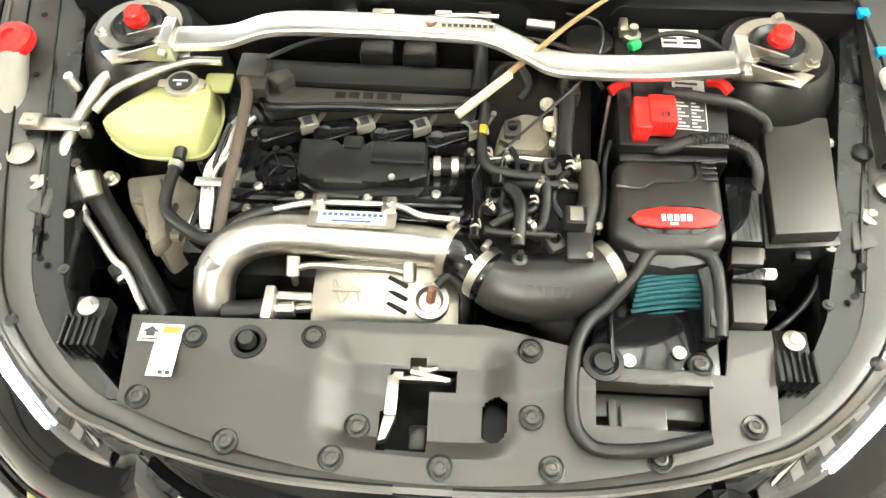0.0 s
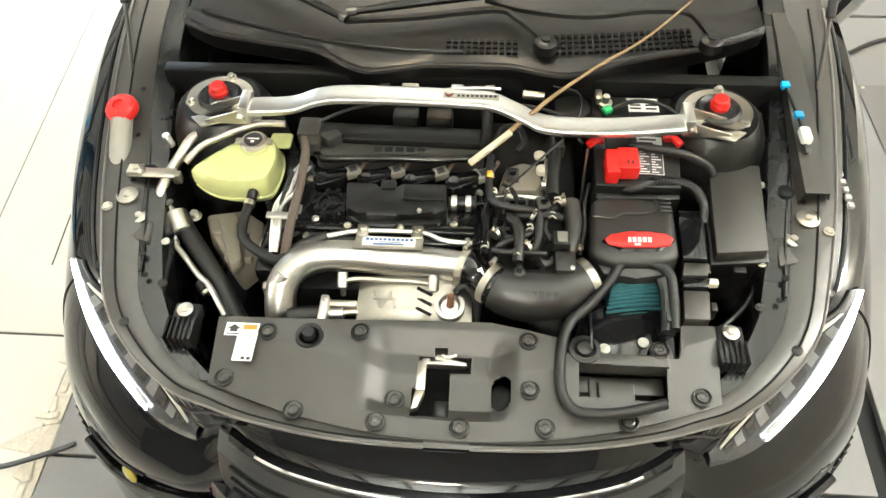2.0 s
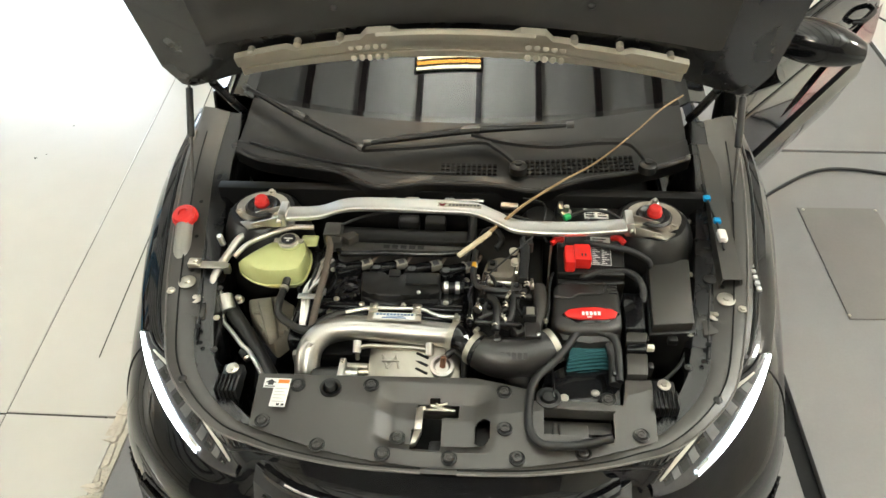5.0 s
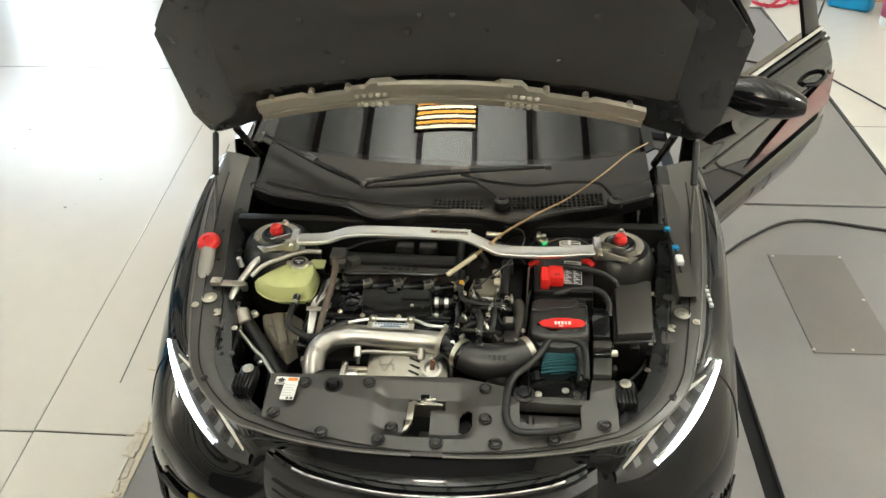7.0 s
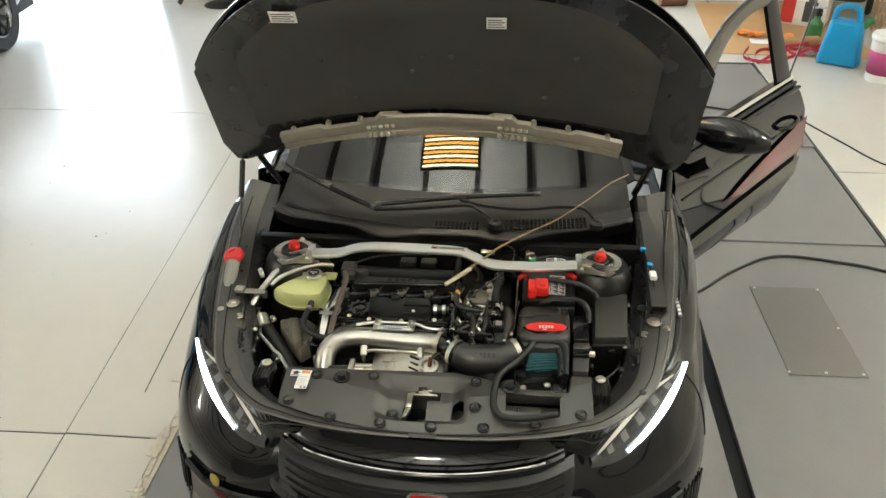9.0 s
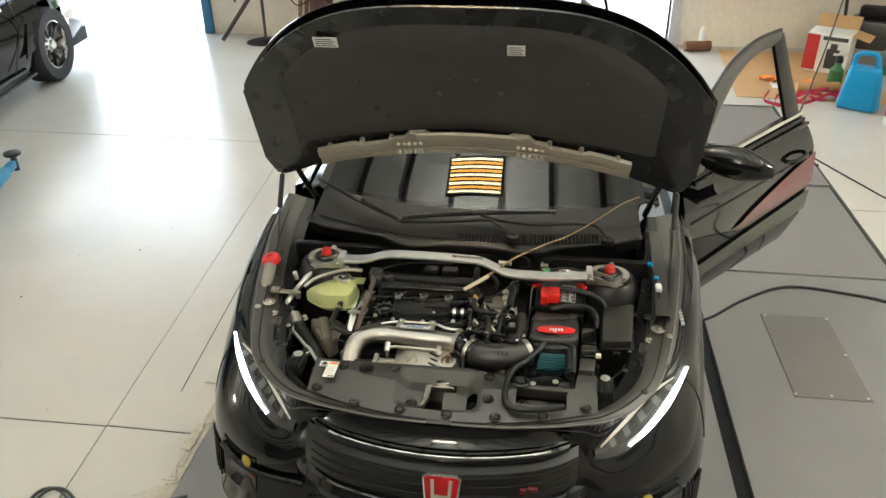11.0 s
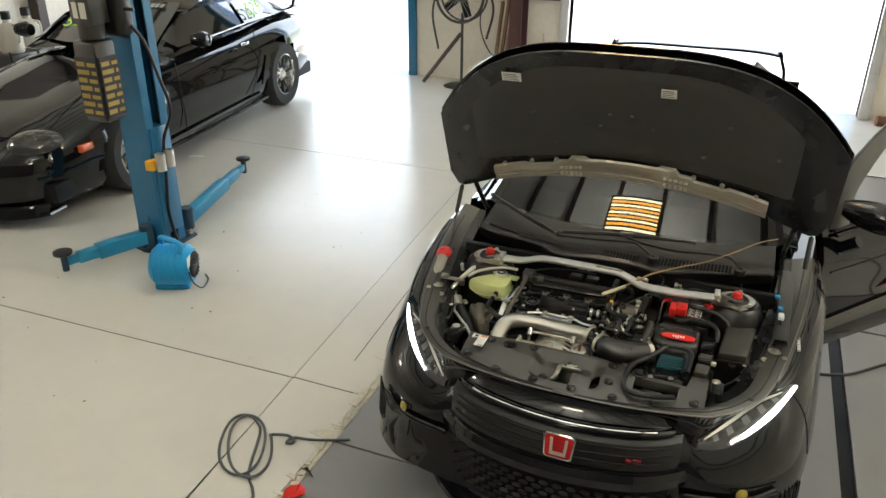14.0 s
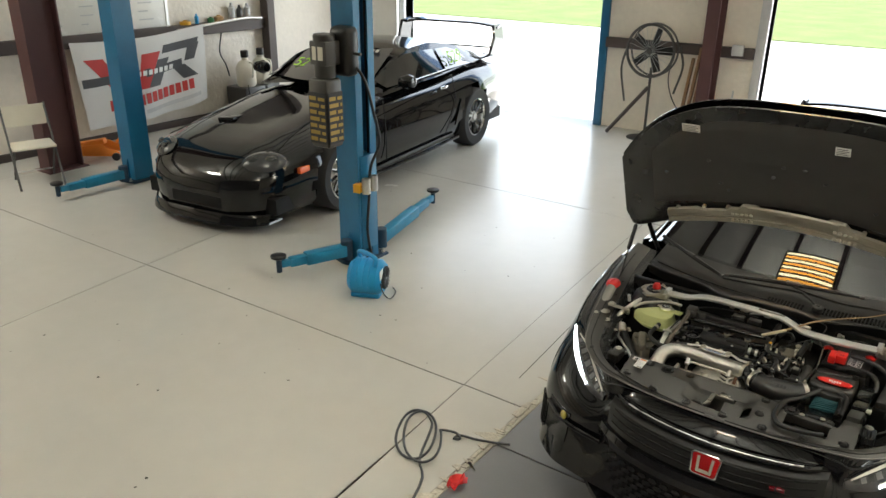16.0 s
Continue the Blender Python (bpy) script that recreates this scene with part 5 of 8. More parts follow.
for k in range(5):
    part("mark", B((-0.195 + 0.024 * k, -0.177 + 0.024 * k, 0.772, 0.786, 0.9145, 0.9165), bevel=0.0006, seg=1), "plastic", rl)
part("rear_cover", prism([(-0.36, 0.80), (0.05, 0.795), (0.06, 0.845), (-0.34, 0.855)], 0.87, 0.925, 0.008), "plastic", eng)
for x0, x1 in ((-0.16, -0.10), (-0.085, -0.025)):
    part("block", B((x0, x1, 0.85, 0.89, 0.90, 0.945), bevel=0.008), "plastic", eng)
part("connector_box", join(B((-0.365, -0.315, 0.79, 0.845, 0.905, 0.945), (-0.35, -0.31, 0.765, 0.80, 0.90, 0.938), bevel=0.005), prism([(-0.32, 0.80), (-0.28, 0.815), (-0.265, 0.80), (-0.29, 0.775)], 0.90, 0.94, 0.004)), "satin", eng, "black wiring connector box")
part("loom_pipe", tube([(-0.325, 0.775, 0.905), (-0.31, 0.75, 0.915), (-0.29, 0.742, 0.918), (-0.18, 0.747, 0.92), (-0.05, 0.748, 0.92), (0.03, 0.755, 0.922)], 0.0085, 6, 12), "gloss", eng, "glossy taped wiring harness")
part("breather", join(rod((-0.025, 0.655, 0.885), (0.035, 0.658, 0.885), 0.014, 16, 0.002)), "rubber", eng)
for x in (-0.012, 0.018):
    part("clamp", rod((x - 0.006, 0.656, 0.885), (x + 0.006, 0.6565, 0.885), 0.017, 18, 0.001), "alu", eng)
for x, y in ((-0.315, 0.565), (-0.19, 0.565), (0.02, 0.565), (-0.32, 0.835), (0.04, 0.7)):
    bolt("bolt", (x, y, 0.87), 0.006, eng, "zinc", 0.008, 0.009)
part("front_cover", B((-0.425, -0.375, 0.5, 0.86, 0.5, 0.83), bevel=0.012), "bay", eng)

# turbo heat shield and exhaust side
sh = thing("heat_shield", "stamped steel turbo heat shield with louvre slots", "heat shield")
rows = []
for i in range(15):
    t = i / 14
    x = -0.20 + 0.235 * t
    rows.append([(x, 0.50, 0.832 - 0.02 * (2 * t - 1) ** 4), (x, 0.455, 0.826 - 0.02 * (2 * t - 1) ** 4), (x, 0.415, 0.812 - 0.02 * (2 * t - 1) ** 2), (x, 0.388, 0.78), (x, 0.37, 0.68)])
part("shell", sheet(rows, 0.002), "shield", sh)
part("emboss", join(*[rod(a, b, 0.003, 8) for a, b in (((-0.165, 0.465, 0.826), (-0.15, 0.43, 0.816)), ((-0.15, 0.43, 0.816), (-0.13, 0.465, 0.827)), ((-0.13, 0.465, 0.827), (-0.12, 0.43, 0.817)), ((-0.165, 0.448, 0.823), (-0.12, 0.448, 0.824)))]), "shield", sh)
# louvre slots as near-black blocks, the shade of the cuts as colour
for k in range(3):
    part("slot", B((-0.018, 0.018, -0.0035, 0.0035, 0, 0.004), bevel=0.001, seg=1, m=pose(-0.062, 0.465 - 0.02 * k, 0.8265 - 0.006 * k, 0, 0, -28)), "dark", sh)
part("port", lathe([(0.03, -0.02), (0.03, 0.008), (0.022, 0.01), (0.017, 0.0), (0.0, 0.0)], 28, pose(-0.01, 0.437, 0.82, 12, 0, 0)), "castalu", sh)
part("oxygen_sensor", rod((-0.01, 0.437, 0.82), (-0.006, 0.445, 0.85), 0.008, 6, 0.002), "rust", sh, "rusty oxygen sensor")
hose("sensor_lead", "black sensor lead by the turbo", [(0.0, 0.455, 0.84), (0.02, 0.47, 0.845), (0.045, 0.45, 0.82), (0.04, 0.40, 0.75)], 0.008)
act = thing("wastegate_actuator", "black and silver wastegate actuator", "actuator")
part("body", rod((-0.34, 0.408, 0.80), (-0.27, 0.416, 0.80), 0.021, 20, 0.004), "plastic", act)
part("flange", B((-0.272, -0.255, 0.39, 0.45, 0.775, 0.828), bevel=0.004), "castalu", act)
part("collar", rod((-0.255, 0.419, 0.80), (-0.225, 0.422, 0.80), 0.013, 18, 0.002), "alu", act)
part("rod_end", rod((-0.225, 0.424, 0.80), (-0.198, 0.427, 0.80), 0.008, 12, 0.002), "zinc", act)
part("bracket", B((-0.26, -0.20, 0.435, 0.45, 0.79, 0.81), bevel=0.003), "zinc", act)
bolt("bolt", (-0.263, 0.437, 0.828), 0.006, act)

# charge pipe with its badge plate
pipe = thing("charge_pipe", "brushed aluminium intercooler charge pipe with badge plate", "pipe")
part("tube", tube([(-0.352, 0.40, 0.74), (-0.357, 0.43, 0.80), (-0.35, 0.472, 0.838), (-0.315, 0.51, 0.852), (-0.25, 0.528, 0.855), (-0.13, 0.525, 0.852), (-0.03, 0.521, 0.850), (0.022, 0.512, 0.850)], 0.0325, 8, 28), "pipealu", pipe)
part("bead", tube([(-0.365, 0.452, 0.83), (-0.355, 0.46, 0.85), (-0.345, 0.47, 0.862)], 0.016, 4, 12), "pipealu", pipe)
pl = part("badge_plate", B((-0.209, -0.069, 0.522, 0.560, 0.8865, 0.8885), bevel=0.0008, m=Matrix.Translation((0, 0.54, 0.887)) @ pose(0, 0, 0, -12, 0, 0) @ Matrix.Translation((0, -0.54, -0.887))), "zinc", pipe, "grey metal plate with blue printed bars")
PM = Matrix.Translation((0, 0.54, 0.887)) @ pose(0, 0, 0, -12, 0, 0) @ Matrix.Translation((0, -0.54, -0.887))
part("sticker", B((-0.193, -0.085, 0.529, 0.556, 0.8888, 0.8893), m=PM), "white", pl)
for k in range(11):
    part("print", B((-0.187 + 0.009 * k, -0.1805 + 0.009 * k, 0.5455, 0.5525, 0.8895, 0.8899), m=PM), "blueink", pl)
part("print", B((-0.16, -0.115, 0.5395, 0.5415, 0.8895, 0.8899), m=PM), "blueink", pl)
part("print", B((-0.17, -0.108, 0.532, 0.5365, 0.8895, 0.8899), m=PM), "blueink", pl)
for x in (-0.196, -0.083):
    part("tab", B((x - 0.012, x + 0.012, 0.556, 0.588, 0.884, 0.888), (x - 0.011, x + 0.011, 0.58, 0.59, 0.865, 0.888), bevel=0.003), "zinc", pipe)
    bolt("bolt", (x, 0.575, 0.888), 0.006, pipe, "zinc", 0.005)
for x in (-0.232, -0.045):
    part("bung", rod((x, 0.495, 0.845), (x, 0.468, 0.825), 0.011, 14, 0.002), "castalu", pipe)
    part("bolt", rod((x, 0.478, 0.832), (x, 0.468, 0.80), 0.006, 8, 0.001), "zinc", pipe)
part("support_line", tube([(-0.232, 0.478, 0.832), (-0.20, 0.485, 0.835), (-0.13, 0.484, 0.835), (-0.07, 0.482, 0.835), (-0.045, 0.476, 0.83)], 0.006, 6, 8), "zinc", pipe)

# silicone coupler with two band clamps
cou = thing("silicone_coupler", "glossy black silicone coupler with steel band clamps", "coupler")
part("sleeve", tube([(0.012, 0.515, 0.850), (0.03, 0.508, 0.852), (0.05, 0.49, 0.854), (0.07, 0.472, 0.855), (0.085, 0.462, 0.855)], lambda t: 0.039 + 0.004 * math.sin(t * 9), 6, 28), "gloss", cou)
for a, b in (((0.012, 0.516, 0.850), (0.026, 0.510, 0.851)), ((0.066, 0.477, 0.855), (0.078, 0.468, 0.855))):
    cl = part("band_clamp", tube([a, b], 0.0445, 2, 32), "zinc", cou)
    d = (Vector(b) - Vector(a)).normalized()
    part("screw", rod(Vector(a) + Vector((0.004, 0.01, 0.046)), Vector(a) + Vector((0.012, 0.028, 0.040)), 0.006, 10, 0.001), "zinc", cl)
part("mark", B((-0.011, 0.0, -0.004, 0.002, 0.0, 0.001), (-0.006, -0.001, -0.012, -0.004, 0, 0.001), m=pose(0.052, 0.478, 0.897, 18, 8, 35)), "white", cou)

# moulded intake tube
itk = thing("intake_tube", "black moulded plastic intake tube with metal clamp", "intake tube")
part("tube", tube([(0.075, 0.468, 0.853), (0.105, 0.458, 0.848), (0.15, 0.455, 0.842), (0.20, 0.462, 0.842), (0.245, 0.482, 0.848), (0.275, 0.498, 0.852)], lambda t: 0.042 + 0.011 * math.sin(math.pi * t), 8, 30), "airblack", itk)
part("lower_duct", tube([(0.17, 0.455, 0.83), (0.19, 0.43, 0.79), (0.21, 0.41, 0.72)], 0.04, 5, 20), "airblack", itk)
for k in range(5):
    part("mark", B((0.135 + 0.014 * k, 0.145 + 0.014 * k, -0.008, 0.008, 0, 0.0012), m=Matrix.Translation((0, 0.428, 0.885)) @ pose(0, 0, 0, 35, 0, 0)), "plastic", itk)
part("band_clamp", tube([(0.258, 0.489, 0.85), (0.272, 0.497, 0.852)], 0.0465, 2, 32), "zinc", itk)
part("boss", lathe([(0.014, 0), (0.012, 0.012), (0.006, 0.014), (0.005, 0.03), (0, 0.03)], 16, Matrix.Translation((0.125, 0.475, 0.885))), "airblack", itk)
sn = part("airflow_sensor", B((0.195, 0.235, 0.475, 0.525, 0.885, 0.905), bevel=0.004), "airblack", itk, "black airflow sensor with plug")
part("plug", B((0.19, 0.225, 0.525, 0.56, 0.90, 0.925), bevel=0.004), "plastic", sn)
part("clip", B((0.198, 0.218, 0.528, 0.553, 0.926, 0.93), bevel=0.001), "plugs", sn)
bolt("screw", (0.228, 0.482, 0.905), 0.005, sn, "alu", 0.004)

# air box with red badge and the teal filter
box = thing("air_box", "black moulded cold-air intake box with red oval badge", "air box")
part("lid", prism([(0.262, 0.52), (0.27, 0.665), (0.295, 0.682), (0.425, 0.68), (0.448, 0.66), (0.445, 0.52), (0.41, 0.5), (0.30, 0.495)], 0.78, 0.905, 0.016, slope=0.05, seg=3), "airblack", box)
part("ridge", tube([(0.275, 0.615, 0.9065), (0.315, 0.612, 0.907), (0.335, 0.625, 0.907), (0.39, 0.63, 0.907), (0.405, 0.645, 0.906), (0.405, 0.672, 0.904)], 0.003, 5, 6), "airblack", box)
part("front_slope", prism([(0.265, 0.535), (0.44, 0.535), (0.43, 0.49), (0.355, 0.476), (0.285, 0.485)], 0.80, 0.885, 0.012, slope=0.06), "airblack", box)
for k in range(4):
    part("rib", B((0.413, 0.437, 0.632 + 0.011 * k, 0.637 + 0.011 * k, 0.902, 0.909), bevel=0.002), "airblack", box)
OM = pose(0.361, 0.552, 0.908, 10, 0, 2)
bd = part("badge_recess", prism([(-0.075, 0.0), (-0.045, 0.02), (0.0, 0.026), (0.045, 0.022), (0.075, 0.004), (0.04, -0.025), (0.0, -0.046), (-0.04, -0.022)], -0.012, 0.0015, 0.004, m=OM), "gloss", box, "gloss black badge recess")
part("badge", prism([(-0.068, 0.002), (-0.055, 0.013), (-0.02, 0.019), (0.02, 0.019), (0.055, 0.015), (0.069, 0.004), (0.06, -0.012), (0.03, -0.016), (-0.03, -0.016), (-0.06, -0.01)], 0.0, 0.006, 0.002, m=OM), "red", bd, "red oval badge with white marks")
for x0, x1, y0, y1 in ((-0.022, -0.016, -0.005, 0.006), (-0.013, -0.006, -0.005, 0.006), (-0.003, 0.004, -0.005, 0.006), (0.007, 0.014, -0.005, 0.006), (0.017, 0.024, -0.005, 0.006), (-0.010, 0.002, -0.012, -0.008)):
    part("badge_print", B((x0, x1, y0, y1, 0.006, 0.0068), m=OM), "white", bd)
flt = part("filter", bmesh.new(), "teal", box, "teal pleated cotton air filter")
for k in range(13):
    y = 0.424 + 0.0062 * k
    z = 0.80 + 0.06 * math.sin(math.pi * 0.5 * min(1, (k + 2) / 11))
    part("pleat", tube([(0.298 + 0.0014 * k, y - 0.004, z - 0.004), (0.33, y, z), (0.38, y + 0.008, z), (0.414, y + 0.014, z - 0.006)], 0.0036, 3, 6), "teal", flt)
part("filter_core", B((0.305, 0.412, 0.44, 0.505, 0.76, 0.835), bevel=0.02), "tealdark", flt)
part("base", prism([(0.27, 0.40), (0.43, 0.40), (0.445, 0.66), (0.265, 0.66)], 0.6, 0.785, 0.01), "plastic", box)
part("side_wall", prism([(0.405, 0.392), (0.43, 0.385), (0.436, 0.50), (0.412, 0.505)], 0.76, 0.872, 0.004), "airblack", box)

# relay box, fuse box, battery
rel = thing("relay_box", "narrow black relay box with stepped lid", "relay box")
part("case", prism([(0.446, 0.41), (0.492, 0.41), (0.515, 0.66), (0.459, 0.66)], 0.70, 0.855, 0.006), "plastic", rel)
for y0, y1, z, mt in ((0.535, 0.662, 0.882, "gloss"), (0.50, 0.533, 0.872, "satin"), (0.475, 0.498, 0.868, "gloss"), (0.405, 0.472, 0.86, "satin")):
    xa = 0.443 + (y0 - 0.405) * 0.06
    part("lid", prism([(xa, y0), (xa + 0.05, y0), (xa + 0.058, y1), (xa + 0.006, y1)], z - 0.03, z, 0.004), mt, rel)
for y in (0.43, 0.52, 0.61):
    part("latch", B((0.50, 0.512, y, y + 0.02, 0.82, 0.855), bevel=0.003), "plastic", rel)
part("plug", B((0.495, 0.52, 0.485, 0.50, 0.85, 0.865), bevel=0.003), "cream", rel)
fus = thing("fuse_box", "large black plastic fuse box with flat lid", "fuse box")
part("lid", prism([(0.540, 0.80), (0.655, 0.805), (0.628, 0.565), (0.522, 0.553)], 0.845, 0.878, 0.006), "satin", fus)
part("case", prism([(0.533, 0.805), (0.668, 0.812), (0.638, 0.558), (0.515, 0.545)], 0.66, 0.848, 0.008), "plastic", fus)
part("latch", B((0.565, 0.59, 0.535, 0.552, 0.82, 0.84), bevel=0.003), "plastic", fus)
part("latch", B((0.66, 0.675, 0.74, 0.76, 0.82, 0.85), bevel=0.003), "plastic", fus)
bat = thing("battery", "black car battery with red terminal cover and labels", "battery")
part("case", prism([(0.285, 0.675), (0.463, 0.68), (0.485, 0.97), (0.29, 0.97)], 0.70, 0.895, 0.006), "plastic", bat)
part("lid", prism([(0.283, 0.69), (0.461, 0.69), (0.483, 0.972), (0.288, 0.972)], 0.895, 0.918, 0.005), "plastic", bat)
part("ridge", B((0.31, 0.37, 0.75, 0.95, 0.918, 0.93), bevel=0.004), "plastic", bat)
rc = part("terminal_cover", join(B((0.302, 0.330, 0.695, 0.765, 0.915, 0.955), bevel=0.006), B((0.326, 0.372, 0.705, 0.768, 0.92, 0.958), bevel=0.006)), "red", bat, "bright red plastic terminal cover")
part("slot", B((0.345, 0.349, 0.717, 0.727, 0.958, 0.9588), (0.354, 0.358, 0.717, 0.727, 0.958, 0.9588)), "ink", rc)
BL = Matrix.Translation((0.4, 0.78, 0)) @ pose(0, 0, 0, 0, 0, -3) @ Matrix.Translation((-0.4, -0.78, 0))
lb = part("label", B((0.378, 0.432, 0.726, 0.84, 0.9185, 0.9192), m=BL), "white", bat, "printed black and white battery label")
part("print_panel", B((0.3795, 0.4305, 0.7275, 0.80, 0.9193, 0.9196), m=BL), "inkgrey", lb)
for k in range(9):
    for c in range(2):
        part("print", B((0.382 + 0.025 * c, 0.402 + 0.025 * c - 0.006 * ((k + c) % 3), 0.731 + 0.0075 * k, 0.734 + 0.0075 * k, 0.9197, 0.92), m=BL), "white", lb)
for k in range(3):
    part("print", B((0.383, 0.42 - 0.008 * (k % 2), 0.806 + 0.011 * k, 0.811 + 0.011 * k, 0.9193, 0.9197), m=BL), "ink", lb)
lb = part("label", B((0.37, 0.44, 0.92, 0.965, 0.9185, 0.9192)), "white", bat)
for k in range(3):
    part("print", B((0.375, 0.40, 0.928 + 0.011 * k, 0.934 + 0.011 * k, 0.9193, 0.9197), (0.41, 0.435, 0.928 + 0.011 * k, 0.934 + 0.011 * k, 0.9193, 0.9197)), "ink", lb)
part("post_clamp", join(lathe([(0.016, 0), (0.016, 0.012), (0.009, 0.014), (0.008, 0.03), (0, 0.03)], 16, Matrix.Translation((0.318, 0.935, 0.92))), B((0.295, 0.31, 0.93, 0.965, 0.925, 0.945), bevel=0.003)), "zinc", bat)
part("green_cap", rod((0.31, 0.898, 0.935), (0.327, 0.908, 0.937), 0.010, 12, 0.002), "green", bat)
for pts in ([(0.270, 0.79, 0.935), (0.285, 0.80, 0.94), (0.300, 0.81, 0.932)], [(0.44, 0.825, 0.93), (0.455, 0.81, 0.942), (0.468, 0.795, 0.938)]):
    part("hold_down", tube(pts, 0.009, 5, 8), "red", bat, "red end of the battery hold-down")
part("hook_rod", rod((0.262, 0.70, 0.80), (0.268, 0.775, 0.94), 0.003, 8), "zinc", bat)
hose("battery_cable", "black ribbed battery cable over the air box", [(0.34, 0.70, 0.90), (0.36, 0.69, 0.91), (0.40, 0.705, 0.915), (0.45, 0.71, 0.915), (0.49, 0.695, 0.91), (0.508, 0.665, 0.895), (0.508, 0.64, 0.87)], 0.009, "loom2", category="cable")
hose("battery_cable", "black battery earth cable", [(0.322, 0.905, 0.937), (0.38, 0.925, 0.945), (0.44, 0.915, 0.945), (0.49, 0.88, 0.93)], 0.005, "rubber", category="cable")
hose("battery_cable", "black battery cable to the fuse box", [(0.36, 0.80, 0.93), (0.42, 0.785, 0.935), (0.48, 0.775, 0.93), (0.53, 0.775, 0.90), (0.545, 0.765, 0.88)], 0.009, "loom2", category="cable")

# clutter of hoses, solenoids and looms between engine and air box
hz = [
    ([(0.05, 0.90, 0.93), (0.052, 0.84, 0.935), (0.05, 0.78, 0.93)], 0.013, "rubber"),
    ([(0.063, 0.76, 0.925), (0.06, 0.70, 0.925), (0.062, 0.655, 0.925), (0.075, 0.628, 0.922), (0.11, 0.618, 0.92), (0.152, 0.613, 0.92), (0.164, 0.60, 0.918), (0.163, 0.56, 0.91), (0.158, 0.535, 0.9), (0.14, 0.525, 0.895), (0.12, 0.525, 0.89)], 0.0085, "rubber"),
    ([(0.066, 0.65, 0.91), (0.055, 0.61, 0.905), (0.058, 0.56, 0.905), (0.055, 0.51, 0.90)], 0.0085, "gloss"),
    ([(0.196, 0.81, 0.93), (0.198, 0.75, 0.935), (0.193, 0.69, 0.93), (0.192, 0.65, 0.925)], 0.013, "rubber"),
    ([(0.212, 0.60, 0.915), (0.18, 0.602, 0.918), (0.14, 0.605, 0.912), (0.10, 0.615, 0.9)], 0.008, "rubber"),
    ([(0.235, 0.68, 0.87), (0.24, 0.62, 0.868), (0.225, 0.55, 0.865), (0.215, 0.51, 0.86)], 0.02, "satin"),
    ([(0.105, 0.60, 0.91), (0.12, 0.58, 0.912), (0.125, 0.545, 0.91), (0.122, 0.50, 0.895)], 0.011, "rubber"),
    ([(0.08, 0.53, 0.90), (0.105, 0.545, 0.905), (0.14, 0.56, 0.905), (0.16, 0.58, 0.9)], 0.007, "rubber"),
    ([(0.07, 0.80, 0.92), (0.09, 0.84, 0.93), (0.12, 0.84, 0.93), (0.135, 0.81, 0.92), (0.12, 0.79, 0.91)], 0.009, "rubber"),
    ([(0.09, 0.70, 0.90), (0.11, 0.68, 0.905), (0.12, 0.64, 0.905), (0.10, 0.60, 0.9), (0.095, 0.55, 0.895)], 0.005, "rubber"),
    ([(0.19, 0.55, 0.9), (0.175, 0.58, 0.905), (0.185, 0.62, 0.91), (0.2, 0.64, 0.9)], 0.006, "rubber"),
    ([(0.07, 0.52, 0.905), (0.10, 0.515, 0.905), (0.14, 0.52, 0.9), (0.18, 0.525, 0.89)], 0.006, "rubber"),
    ([(0.035, 0.655, 0.885), (0.055, 0.655, 0.885), (0.06, 0.63, 0.888), (0.055, 0.58, 0.89)], 0.006, "gloss"),
]
for pts, r, mt in hz:
    hose("vacuum_hose", "black rubber hose beside the engine", pts, r, mt)
tb = thing("throttle_housing", "grey-brown plastic housing between engine and battery", "engine part")
part("housing", prism([(0.075, 0.69), (0.09, 0.755), (0.13, 0.775), (0.175, 0.765), (0.182, 0.70), (0.165, 0.675), (0.09, 0.675)], 0.84, 0.905, 0.012, slope=0.15), "mount", tb)
part("knob", lathe([(0.012, 0), (0.013, 0.008), (0.008, 0.012), (0, 0.012)], 16, Matrix.Translation((0.168, 0.775, 0.91))), "cream", tb)
part("knob", lathe([(0.012, 0), (0.012, 0.012), (0.006, 0.014), (0, 0.014)], 16, Matrix.Translation((0.172, 0.735, 0.905))), "cream", tb)
part("bracket", B((0.178, 0.184, 0.69, 0.76, 0.88, 0.925), bevel=0.002), "zinc", tb)
part("rail", tube([(0.07, 0.668, 0.89), (0.13, 0.672, 0.892), (0.185, 0.67, 0.89)], 0.006, 4, 8), "alu", tb)
sol = thing("solenoid_cluster", "black solenoid valves and plugs with zinc clips", "engine part")
for x, y, z, a in ((0.09, 0.64, 0.895, 10), (0.13, 0.645, 0.89, -15), (0.105, 0.57, 0.885, 25), (0.15, 0.55, 0.88, -20), (0.085, 0.595, 0.88, 0), (0.175, 0.645, 0.895, 8), (0.18, 0.52, 0.87, 30), (0.11, 0.72, 0.90, 0), (0.205, 0.79, 0.93, 5)):
    v = part("solenoid", B((-0.014, 0.014, -0.018, 0.018, -0.02, 0.016), bevel=0.004, m=pose(x, y, z, 0, 0, a)), "satin", sol)
    part("cap", lathe([(0.008, 0), (0.008, 0.006), (0, 0.007)], 12, pose(x, y, z + 0.016)), "gloss", v)
for x, y, z in ((0.062, 0.702, 0.925), (0.2, 0.632, 0.93), (0.145, 0.575, 0.91), (0.12, 0.515, 0.905), (0.056, 0.53, 0.905), (0.07, 0.66, 0.92), (0.19, 0.6, 0.92)):
    part("spring_clip", tube([(x - 0.007, y - 0.006, z), (x, y - 0.006, z + 0.007), (x + 0.007, y - 0.006, z), (x + 0.004, y + 0.006, z + 0.004), (x - 0.006, y + 0.006, z + 0.002)], 0.0022, 3, 6), "zinc", sol)
